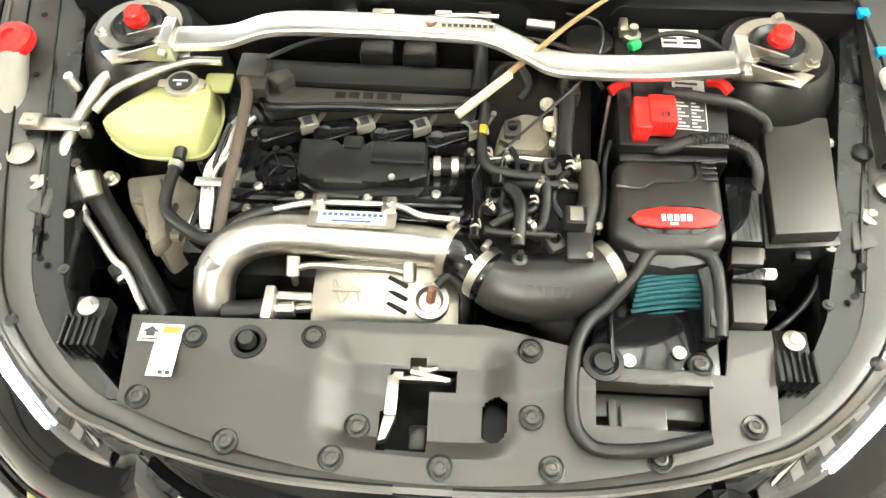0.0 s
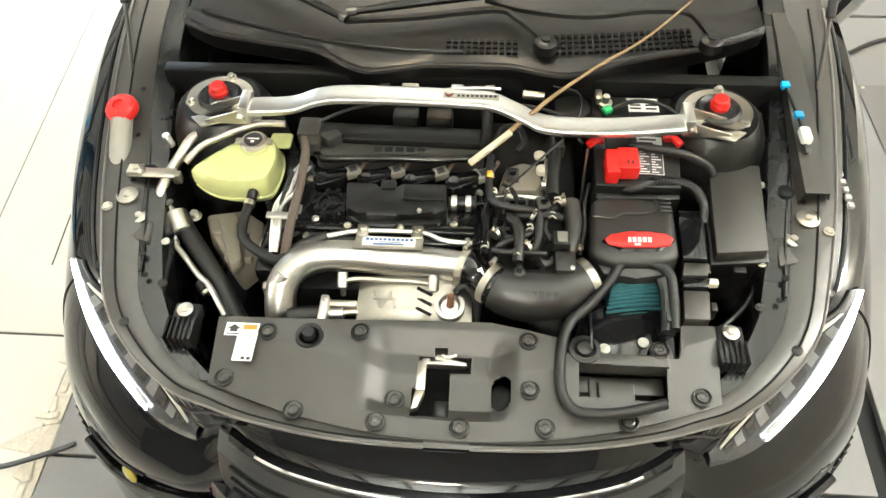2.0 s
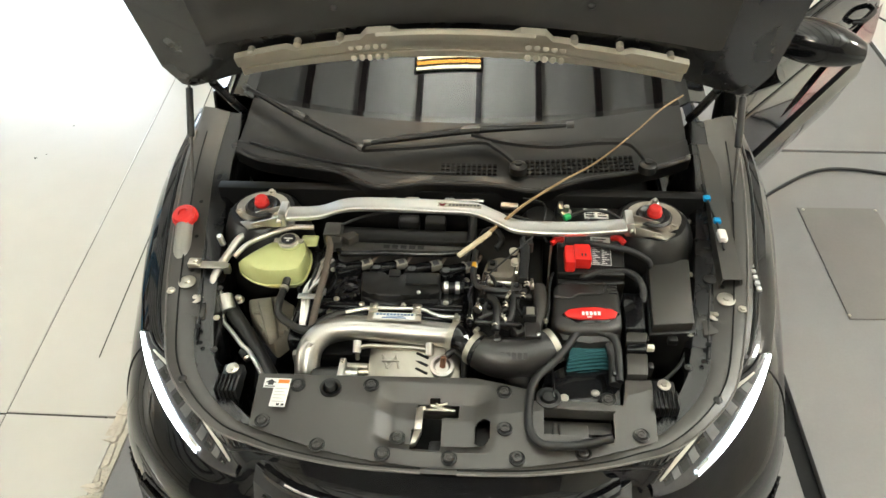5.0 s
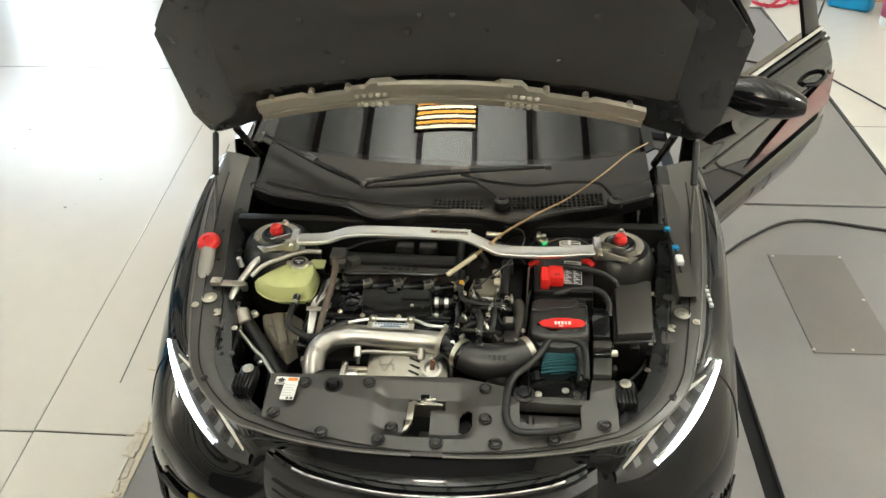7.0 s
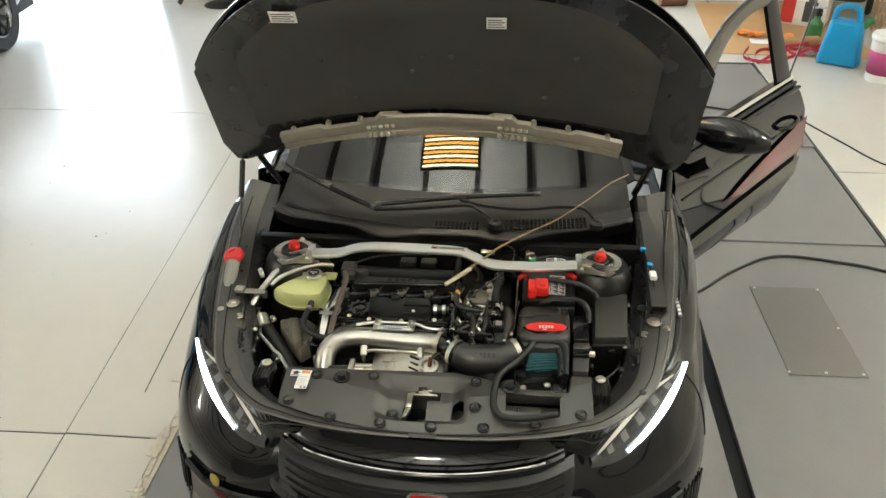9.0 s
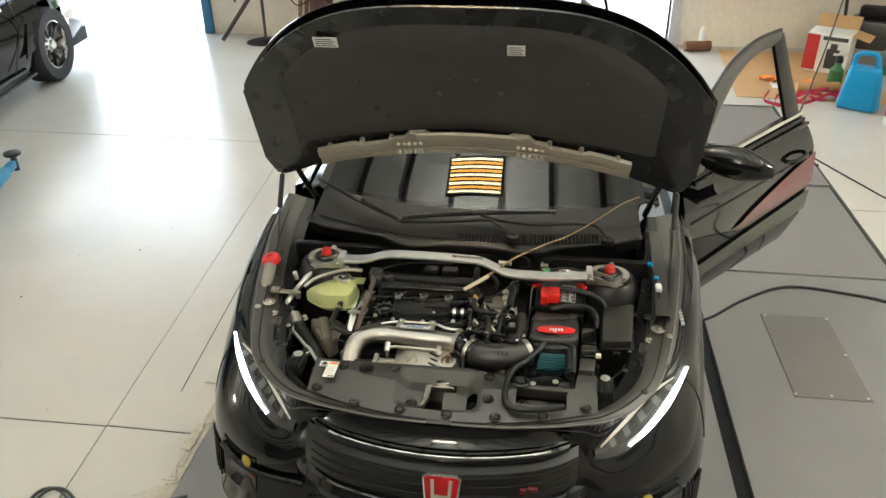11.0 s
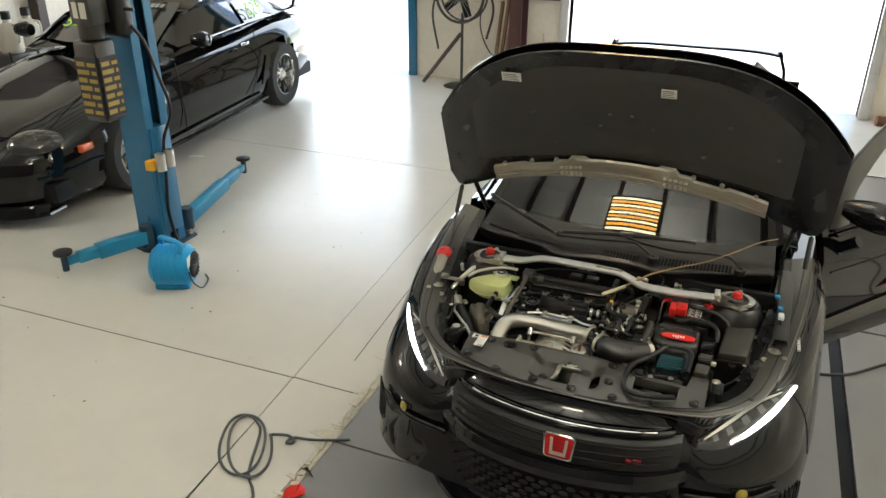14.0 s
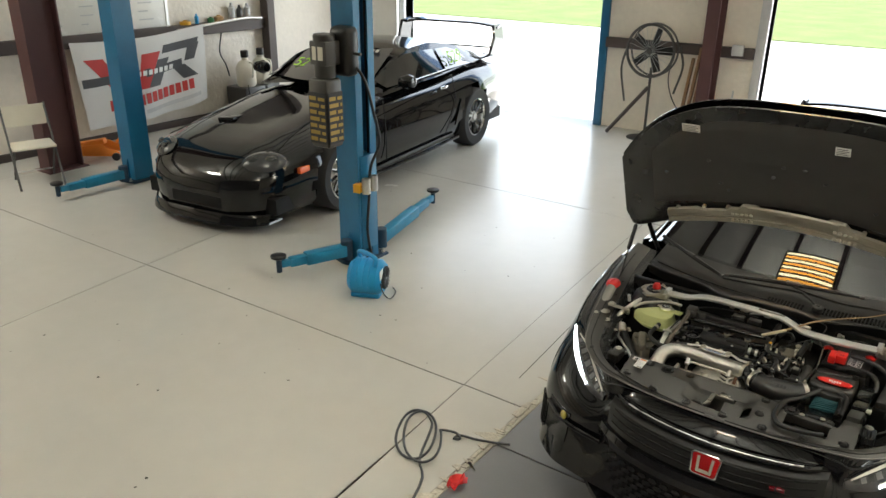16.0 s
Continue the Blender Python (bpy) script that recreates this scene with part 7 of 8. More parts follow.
gr = part("grille", lathe([(0.12, 0), (0.125, 0.012), (0.1, 0.02), (0.05, 0.022), (0, 0.022)], 28, Matrix.Translation((0, 0.158, 0.2)) @ pose(0, 0, 0, -90, 0, 0)), "dark", bl)
for k in range(8):
    a = math.pi * k / 8
    part("spoke", rod((0.11 * math.cos(a), 0.185, 0.2 + 0.11 * math.sin(a)), (-0.11 * math.cos(a), 0.185, 0.2 - 0.11 * math.sin(a)), 0.004, 6), "satin", gr)
for k in range(4):
    part("rib", tube([(0.195 * math.cos(a), -0.11 + 0.055 * k, 0.2 + 0.195 * math.sin(a)) for a in [radians(-20 + 22 * i) for i in range(11)]], 0.007, 2, 8), "cyan", bl)
part("switch_plate", B((0.07, 0.17, 0.16, 0.166, 0.24, 0.34), bevel=0.004), "white", bl)
part("cord", tube([(0.15, 0.16, 0.2), (0.2, 0.2, 0.12), (0.12, 0.24, 0.02), (-0.05, 0.25, 0.012), (-0.15, 0.2, 0.012)], 0.006, 6, 6), "rubber", bl)

# cords on the floor
cd = thing("coiled_floor_cable", "grey cord lying in loose coils on the floor", "cord")
pts = []
for i in range(31):
    a = 0.2 + i * 0.42
    r = 1.0 + 0.16 * math.sin(i * 0.8)
    u, v = 0.115 * r * math.cos(a), 0.205 * r * math.sin(a)
    pts.append((-1.63 + 0.003 * i + 0.82 * u - 0.6 * v, 0.20 + 0.57 * u + 0.79 * v, 0.008 + 0.0003 * i))
pts = [(-1.20, -0.55, 0.007), (-1.26, -0.3, 0.007), (-1.34, -0.08, 0.007), (-1.45, 0.04, 0.007)] + pts + [(-1.50, 0.31, 0.015), (-1.42, 0.34, 0.012), (-1.37, 0.31, 0.01), (-1.40, 0.29, 0.01), (-1.39, 0.34, 0.008), (-1.30, 0.36, 0.008), (-1.20, 0.40, 0.006), (-1.12, 0.44, 0.004)]
part("cable", tube(pts, 0.0075, 3, 6), "greycord", cd)
rag = thing("red_rag", "small crumpled red rag on the deck edge", "rag")
part("cloth", sheet([[(-1.16 + 0.035 * u + 0.012 * math.sin(3 * v + u), -0.02 + 0.06 * v, 0.02 + 0.03 * math.sin(2.1 * u + 1.7 * v) ** 2) for u in (-1, -0.5, 0, 0.5, 1)] for v in (-1, -0.5, 0, 0.5, 1)], 0.003), "red", rag)
hose("deck_cable", "black cable running across the steel deck", [(1.0, 1.9, 0.05), (1.25, 2.05, 0.008), (1.5, 2.28, 0.008), (1.8, 2.46, 0.008), (2.2, 2.4, 0.008), (2.6, 2.3, 0.008), (3.4, 2.5, 0.008), (4.3, 2.3, 0.008)], 0.009, category="cable")
hose("deck_cable", "thin black cable hanging past the open door", [(1.66, 2.6, 0.98), (1.9, 3.1, 1.3), (2.3, 4.0, 1.9), (2.9, 5.2, 2.8)], 0.005, category="cable")
hose("deck_cable", "thin black cable on the floor by the door", [(2.45, 4.7, 0.006), (2.7, 4.1, 0.006), (2.9, 3.7, 0.006), (3.3, 3.45, 0.006), (3.8, 3.5, 0.006)], 0.006, category="cable")
hose("deck_cable", "thin black cable on the loose plate", [(1.3, 4.6, 0.02), (1.6, 4.75, 0.02), (2.0, 4.65, 0.02), (2.5, 4.4, 0.008)], 0.008, category="cable")

# ---- the black coupe on the far bay ----
def loft(rows, material, name, parent, label=""):
    return part(name, sheet(rows, close=False), material, parent, label)


sup = thing("sports_coupe", "glossy black sports coupe with lime window numbers and rear wing", "car", pose(-5.36, 1.60, 0, 0, 0, 8) @ Matrix.Diagonal((1.05, 1.22, 1.16, 1)))
# body: y from nose (0) to tail (4.5), x across
SB = [(-0.1, 0.2, 0.36, 0.17), (0.0, 0.34, 0.41, 0.16), (0.03, 0.48, 0.47, 0.14), (0.08, 0.60, 0.53, 0.13), (0.18, 0.72, 0.60, 0.13), (0.35, 0.815, 0.67, 0.13), (0.6, 0.865, 0.735, 0.14), (0.95, 0.885, 0.80, 0.17), (1.45, 0.89, 0.88, 0.18), (2.0, 0.885, 0.90, 0.18), (2.8, 0.885, 0.92, 0.18), (3.2, 0.90, 0.95, 0.19), (3.55, 0.915, 0.97, 0.20), (4.0, 0.885, 0.965, 0.24), (4.3, 0.83, 0.93, 0.27), (4.45, 0.74, 0.88, 0.30), (4.5, 0.6, 0.82, 0.36)]


def body_row(y):
    d = 0.02 + 0.06 * min(1, max(0, y - 0.1))
    a, b, c = lerp(SB, y - d), lerp(SB, y), lerp(SB, y + d)
    w, h, lo = [(p + 2 * q + r) / 4 for p, q, r in zip(a, b, c)]
    k = (h - lo) / 0.65
    ridge = 0.012 * min(1, y) * (y < 1.7)
    half = [(0.0, h - ridge), (0.25 * w, h - 0.003 * k), (0.45 * w, h + ridge * 0.7 - 0.008 * k), (0.62 * w, h - 0.02 * k), (0.75 * w, h - 0.042 * k), (0.85 * w, h - 0.075 * k), (0.92 * w, h - 0.12 * k), (0.97 * w, h - 0.19 * k), (w, h - 0.29 * k), (0.997 * w, h - 0.40 * k), (0.975 * w, lo + 0.15 * k), (0.955 * w, lo + 0.06 * k), (0.90 * w, lo)]
    return [(-x, y, z) for x, z in reversed(half[1:])] + [(x, y, z) for x, z in half]


ys = [0, 0.015, 0.03, 0.05, 0.075, 0.1, 0.13, 0.17, 0.21, 0.25] + [0.3 + 0.06 * i for i in range(70)] + [4.48, 4.5]
bm = sheet([body_row(y) for y in ys])
dead = []
for f in bm.faces:
    c = f.calc_center_median()
    if abs(c.x) > 0.72 and min(math.hypot(c.y - 0.93, c.z - 0.32), math.hypot(c.y - 3.48, c.z - 0.33)) < 0.36:
        dead.append(f)
bmesh.ops.delete(bm, geom=dead, context="FACES")
bm.verts.ensure_lookup_table()
kn = len(body_row(0))
bm.faces.new(bm.verts[:kn]), bm.faces.new(bm.verts[-kn:])
part("body", bm, "paint", sup)
CB = [(1.62, 0.70, 0.92), (1.9, 0.68, 1.06), (2.2, 0.62, 1.20), (2.5, 0.58, 1.25), (2.9, 0.56, 1.26), (3.3, 0.57, 1.20), (3.8, 0.62, 1.08), (4.15, 0.64, 1.0)]
rows = []
for i in range(26):
    y = 1.62 + 2.53 * i / 25
    w, z = lerp(CB, y)
    base = lerp(SB, y)[1] - 0.01
    rows.append([(-0.80, y, base), (-w - 0.06, y, base + (z - base) * 0.55), (-w, y, z - 0.03), (-w * 0.5, y, z + 0.005), (0, y, z + 0.015), (w * 0.5, y, z + 0.005), (w, y, z - 0.03), (w + 0.06, y, base + (z - base) * 0.55), (0.80, y, base)])
part("cabin", sheet(rows), "paint", sup)
part("windscreen", sheet([[(x, 1.66 + 0.62 * v + 0.12 * (x / 0.6) ** 2 - 0.12 + 0.02, 0.945 + 0.30 * v + 0.006) for x in (-0.6 + 0.07 * v, -0.3, 0, 0.3, 0.6 - 0.07 * v)] for v in (0.05, 0.25, 0.5, 0.75, 0.95)], 0.004), "carglass", sup, "dark glossy windscreen")
for side in (-1, 1):
    wn_ = part("side_window", sheet([[(side * (0.795 - 0.16 * v), y0 + (y1 - y0) * u, 0.945 + 0.235 * v * k) for u, k in ((0, 0.25), (0.25, 0.8), (0.5, 1.0), (0.8, 1.0), (1.0, 0.95))] for v in (0, 0.5, 1) for y0, y1 in ((1.75, 2.85),)], 0.006), "carglass", sup)
    part("quarter_window", sheet([[(side * (0.80 - 0.16 * v), y, 0.955 + 0.21 * v * k) for y, k in ((2.9, 1.0), (3.15, 0.95), (3.45, 0.55), (3.6, 0.2))] for v in (0, 0.5, 1)], 0.006), "carglass", sup)
    text("window_number", "529", 0.2, Matrix.Translation((side * 0.775, 3.12, 1.065)) @ pose(0, 0, 0, 0, 0, 90 if side > 0 else -90) @ pose(0, 0, 0, 62, 0, 0), "lime", sup)
    part("mirror", lathe([(0, -0.1), (0.05, -0.08), (0.07, 0.02), (0.05, 0.08), (0, 0.1)], 16, pose(side * 0.98, 1.85, 1.0, 0, 90, 0)), "gloss", sup)
    HM = pose(side * 0.60, 0.235, 0.575, 38, 0, side * 28) @ Matrix.Diagonal((0.19, 0.105, 0.05, 1))
    hd = part("headlight", lathe([(0.0, -1), (0.6, -0.8), (1.0, 0.0), (0.85, 0.5), (0.5, 0.85), (0, 1)], 32, HM), "lampgrey", sup, "dark smoked headlight")
    for u in (-0.5, 0.35):
        part("reflector", lathe([(0.25, 0.75), (0.28, 0.95), (0.15, 1.08), (0, 1.1)], 18, HM @ Matrix.Translation((u, 0, 0))), "smoke", hd)
    part("marker", B((side * 0.845 - 0.02, side * 0.845 + 0.02, 0.38, 0.50, 0.47, 0.52), bevel=0.006), "amber", sup)
    part("door_seam", tube([(side * 0.893, 1.55, 0.86), (side * 0.90, 1.58, 0.6), (side * 0.89, 1.6, 0.28)], 0.005, 4, 6), "dark", sup)
    part("door_seam", tube([(side * 0.893, 2.88, 0.88), (side * 0.90, 2.95, 0.6), (side * 0.885, 2.75, 0.28)], 0.005, 4, 6), "dark", sup)
    part("door_handle", B((side * 0.89 - 0.02, side * 0.89 + 0.02, 2.62, 2.76, 0.79, 0.82), bevel=0.008), "chrome", sup)
    part("side_intake", prism([(2.95, 0.35), (3.08, 0.62), (3.12, 0.4)], -0.01, 0.01, m=Matrix.Translation((side * 0.90, 0, 0)) @ Matrix(((0, 0, 1, 0), (1, 0, 0, 0), (0, 1, 0, 0), (0, 0, 0, 1)))), "gloss", sup)
    part("sill_line", tube([(side * 0.88, 1.35, 0.2), (side * 0.885, 2.2, 0.19), (side * 0.885, 3.05, 0.2)], 0.02, 4, 8), "paint", sup)
    part("stripe", tube([(side * 0.803, 1.95, 0.935), (side * 0.81, 2.5, 0.95), (side * 0.81, 2.9, 0.96)], 0.006, 4, 6), "chrome", sup)
    for y, r in ((0.93, 0.32), (3.48, 0.335)):
        wh = part("wheel", bmesh.new(), "gloss", sup, "dark multi-spoke drag wheel")
        part("tyre", lathe([(0.22, -0.13), (r - 0.02, -0.135), (r, -0.1), (r, 0.1), (r - 0.02, 0.135), (0.22, 0.13), (0.215, 0.0), (0.22, -0.13)], 44, pose(side * 0.78, y, r, 0, 90, 0)), "tyre", wh)
        part("rim", lathe([(0.222, -0.06), (0.222, 0.12), (0.205, 0.125), (0.19, 0.06), (0.185, -0.05), (0.222, -0.06)], 36, pose(side * 0.78, y, r, 0, 90 * side, 0)), "chrome", wh)
        part("hub", lathe([(0.09, 0.0), (0.08, 0.06), (0.045, 0.075), (0.04, 0.10), (0, 0.10)], 24, pose(side * 0.78, y, r, 0, 90 * side, 0)), "castalu", wh)
        part("disc", lathe([(0.17, -0.02), (0.17, 0.0), (0.06, 0.0), (0.06, -0.02), (0.17, -0.02)], 32, pose(side * 0.78, y, r, 0, 90 * side, 0)), "shield", wh)
        for k in range(10):
            a = 2 * math.pi * k / 10
            c = Vector((side * 0.85, y, r))
            part("spoke", rod(c + Vector((0, 0.07 * math.cos(a), 0.07 * math.sin(a))), c + Vector((0.02 * side, 0.195 * math.cos(a + 0.12), 0.195 * math.sin(a + 0.12))), 0.013, 8), "gloss", wh)
text("screen_number", "529", 0.2, Matrix.Translation((-0.36, 1.88, 1.085)) @ pose(0, 0, 0, 27, 0, 0), "lime", sup)
for k in range(7):
    part("banner_bar", B((0.06 + 0.055 * k, 0.10 + 0.055 * k, 0, 0.05, 0, 0.003), m=Matrix.Translation((0, 2.1, 1.205)) @ pose(0, 0, 0, 26, 0, 0)), "grey", sup)
part("wing_blade", sheet([[(x, 4.22 + 0.05 * abs(x) , 1.32 - 0.05 * (x / 0.75) ** 4), (x, 4.34 + 0.03 * abs(x), 1.345 - 0.05 * (x / 0.75) ** 4), (x, 4.46, 1.34 - 0.05 * (x / 0.75) ** 4)] for x in [-0.75 + 0.1 * i for i in range(16)]], 0.025), "paint", sup, "tall black rear wing")
for side in (-1, 1):
    part("wing_leg", sheet([[(side * 0.73, 4.2, 1.3), (side * 0.73, 4.44, 1.31)], [(side * 0.76, 4.18, 1.15), (side * 0.76, 4.42, 1.12)], [(side * 0.74, 4.1, 0.96), (side * 0.74, 4.4, 0.93)]], 0.04), "paint", sup)
part("lower_wing", sheet([[(x, 4.15, 1.05), (x, 4.4, 1.04)] for x in (-0.66, 0, 0.66)], 0.02), "paint", sup)
part("hood_scoop", prism([(-0.35, 0.62), (-0.19, 0.66), (-0.21, 0.82), (-0.33, 0.76)], 0.735, 0.772, 0.008), "gloss", sup, "gloss black bonnet duct")
# near-black block that paints the shade of the nose opening
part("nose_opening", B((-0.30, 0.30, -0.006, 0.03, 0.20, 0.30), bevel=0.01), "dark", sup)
NOSE = [(0.0, -0.012), (0.34, 0.0), (0.48, 0.03), (0.60, 0.085), (0.72, 0.19), (0.80, 0.34)]
part("splitter", sheet([[(x, lerp(NOSE, abs(x))[0] - 0.008, 0.165), (x, lerp(NOSE, abs(x))[0] - 0.03, 0.13), (x, lerp(NOSE, abs(x))[0] - 0.035, 0.10), (x, lerp(NOSE, abs(x))[0] + 0.12, 0.095)] for x in [-0.7 + 0.05 * i for i in range(29)]], 0.015), "paint", sup)
part("hood_line", tube([(-0.62, 0.3, 0.665), (-0.55, 0.9, 0.775), (-0.62, 1.5, 0.865)], 0.004, 5, 6), "dark", sup)
part("hood_line", tube([(0.62, 0.3, 0.665), (0.55, 0.9, 0.775), (0.62, 1.5, 0.865)], 0.004, 5, 6), "dark", sup)
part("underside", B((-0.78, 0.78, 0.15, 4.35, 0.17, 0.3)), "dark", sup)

# ---- along the back wall ----
fan = thing("drum_fan", "dark round pedestal fan by the back wall", "fan", pose(-3.34, 7.78, -0.02) @ Matrix.Diagonal((0.88, 0.9, 0.92, 1)))
part("base", lathe([(0.3, 0), (0.3, 0.02), (0.05, 0.05), (0, 0.05)], 28), "dark", fan)
part("pole", rod((0, 0, 0.04), (0, 0, 1.1), 0.022, 12), "satin", fan)
part("yoke", tube([(0.40, 0, 0.75), (0.50, 0, 1.15), (0.42, 0, 1.45)], 0.018, 6, 8), "satin", fan)
part("yoke", tube([(-0.40, 0, 0.55), (-0.50, 0, 1.05), (-0.42, 0, 1.4)], 0.018, 6, 8), "satin", fan)
gd = part("guard", tube([(0.38 * math.cos(a), -0.12, 1.36 + 0.38 * math.sin(a)) for a in [2 * math.pi * k / 24 for k in range(25)]], 0.022, 2, 8), "satin", fan)
part("rear_ring", tube([(0.38 * math.cos(a), 0.06, 1.36 + 0.38 * math.sin(a)) for a in [2 * math.pi * k / 24 for k in range(25)]], 0.015, 2, 8), "satin", gd)
for k in range(24):
    a = 2 * math.pi * k / 24
    part("wire", rod((0.05 * math.cos(a), -0.16, 1.36 + 0.05 * math.sin(a)), (0.38 * math.cos(a), -0.12, 1.36 + 0.38 * math.sin(a)), 0.003, 5), "grey", gd)
part("hub", rod((0, -0.17, 1.36), (0, 0.1, 1.36), 0.05, 18, 0.01), "satin", fan)
for k in range(5):
    a = 2 * math.pi * k / 5
    part("blade", sheet([[(math.cos(a) * r - math.sin(a) * w, -0.04 + w * 0.4, 1.36 + math.sin(a) * r + math.cos(a) * w) for w in (-0.05, 0.0, 0.06)] for r in (0.06, 0.2, 0.33)], 0.004), "dark", fan)
part("strut", rod((-0.62, -0.1, 0.05), (-0.02, 0.0, 0.8), 0.03, 8), "girt", fan)
hose("hanging_cord", "thin black cord hanging from the wall girt", [(-3.1, 7.95, 1.2), (-3.12, 7.9, 0.8), (-2.95, 7.9, 0.45), (-2.75, 7.9, 0.5)], 0.008, category="cable")
for x, l in ((-2.95, 1.15), (-2.87, 1.3), (-2.8, 1.0)):
    t_ = thing("long_stock", "length of timber leaning on the back wall", "timber")
    part("board", B((x - 0.02, x + 0.02, 7.95, 8.0, 0.0, l), bevel=0.004, m=Matrix.Translation((x, 7.95, 0)) @ pose(0, 0, 0, 0, 6, 0) @ Matrix.Translation((-x, -7.95, 0))), "wood", t_)
bk = thing("oil_drum", "small green bucket by the back wall", "bucket", pose(-2.45, 7.75, 0))
part("drum", lathe([(0.17, 0), (0.19, 0.38), (0.2, 0.4), (0.18, 0.4), (0.165, 0.05), (0, 0.05)], 24), "greenp", bk)
sw = thing("switch_box", "grey electrical box on the wall girt", "electrical box")
part("box", B((-2.35, -2.2, 8.0, 8.06, 1.22, 1.36), bevel=0.008), "grey", sw)
part("conduit", rod((-2.27, 8.08, 0.3), (-2.27, 8.08, 0.75), 0.012, 8), "grey", sw)

# ---- left wall: banner, whiteboard, chair, jack, jugs, bottles ----
ban = thing("wall_banner", "white vinyl banner with red and grey marks hung from the girt", "banner")


def drape(u, v):
    """A point of the hung banner: u along the wall, v down from its top edge."""
    y = 2.56 + 2.05 * u
    top = 1.36 + 0.08 * u - 0.06 * math.sin(math.pi * u)
    return Vector((XL + 0.17 + 0.03 * math.sin(u * 14 + v * 2) * (0.3 + v) + 0.03 * v, y + 0.06 * v * (1 - 2 * u), top - (1.12 - 0.05 * u) * v))


part("cloth", sheet([[drape(i / 40, j / 14) for j in range(15)] for i in range(41)], 0.002), "banner", ban)


def patch(name, quad, material, n=8, off=0.006):
    (a, b, c, d) = [Vector(q) for q in quad]
    rows = []
    for i in range(n + 1):
        t = i / n
        p, q = a.lerp(b, t), d.lerp(c, t)
        rows.append([drape(*p.lerp(q, s)) + Vector((off, 0, 0)) for s in (0, 0.33, 0.66, 1)])
    part(name, sheet(rows, 0.001), material, ban)


patch("red_mark", ((0.06, 0.2), (0.2, 0.2), (0.36, 0.62), (0.26, 0.62)), "redbanner")
patch("red_mark", ((0.48, 0.2), (0.63, 0.2), (0.5, 0.62), (0.42, 0.62)), "redbanner")
patch("grey_mark", ((0.02, 0.42), (0.8, 0.36), (0.8, 0.46), (0.02, 0.52)), "inkgrey", off=0.009)
patch("grey_mark", ((0.66, 0.14), (0.95, 0.14), (0.93, 0.24), (0.64, 0.24)), "inkgrey")
patch("grey_mark", ((0.86, 0.2), (0.95, 0.2), (0.9, 0.4), (0.82, 0.4)), "inkgrey")
patch("grey_mark", ((0.6, 0.3), (0.7, 0.3), (0.6, 0.62), (0.5, 0.62)), "inkgrey")
patch("grey_mark", ((0.72, 0.44), (0.82, 0.44), (0.92, 0.62), (0.8, 0.62)), "inkgrey")
for k in range(8):
    patch("print_bar", ((0.38 + 0.045 * k, 0.40), (0.41 + 0.045 * k, 0.40), (0.405 + 0.045 * k, 0.46), (0.375 + 0.045 * k, 0.46)), "white", 2, 0.013)
for k in range(13):
    patch("print_bar", ((0.2 + 0.053 * k, 0.7 - 0.004 * k), (0.24 + 0.053 * k, 0.7 - 0.004 * k), (0.24 + 0.053 * k, 0.83 - 0.004 * k), (0.2 + 0.053 * k, 0.83 - 0.004 * k)), "redbanner", 2)
patch("print_bar", ((0.45, 0.88), (0.93, 0.85), (0.93, 0.9), (0.45, 0.93)), "grey", 6)
wb = thing("whiteboard", "large whiteboard with faint handwriting on the wall", "whiteboard")
part("panel", B((XL + 0.03, XL + 0.05, 2.3, 4.1, 1.42, 2.6), bevel=0.004), "board", wb)
for e in ((2.26, 2.3, 1.4, 2.62), (4.1, 4.14, 1.4, 2.62)):
    part("frame", B((XL + 0.02, XL + 0.06, *e)), "alu", wb)
random.seed(9)
for col in range(4):
    for r in range(7):
        y = 2.42 + 0.42 * col
        w = random.uniform(0.08, 0.26)
        part("writing_bar", B((XL + 0.0505, XL + 0.052, y, y + w, 1.55 + 0.11 * r, 1.565 + 0.11 * r)), "grey", wb)
part("tray", B((XL + 0.05, XL + 0.11, 2.3, 4.1, 1.40, 1.415), bevel=0.003), "alu", wb)


def folding_chair(at):
    ob = thing("folding_chair", "cream plastic folding chair with dark steel legs", "chair", at)
    part("seat", B((-0.22, 0.22, -0.2, 0.2, 0.43, 0.455), bevel=0.012), "cream", ob)
    part("backrest", sheet([[(x, 0.27 - 0.04 * math.cos(x * 5), z) for z in (0.62, 0.7, 0.78, 0.85)] for x in [-0.22 + 0.055 * i for i in range(9)]], 0.02), "cream", ob)
    for sx in (-0.225, 0.225):
        part("leg", tube([(sx, -0.26, 0.0), (sx, 0.0, 0.43), (sx, 0.25, 0.86)], 0.012, 4, 8), "satin", ob)
        part("leg", tube([(sx * 0.9, 0.28, 0.0), (sx * 0.9, -0.12, 0.44)], 0.012, 4, 8, smooth=False), "satin", ob)
    part("cross_bar", rod((-0.2, 0.2, 0.1), (0.2, 0.2, 0.1), 0.008, 8), "grey", ob)
    return ob


folding_chair(pose(-7.98, 1.40, 0, 0, 0, 72))
jk = thing("floor_jack", "orange trolley jack standing by the lift", "floor jack", pose(-8.45, 2.42, 0, 0, 0, -52))
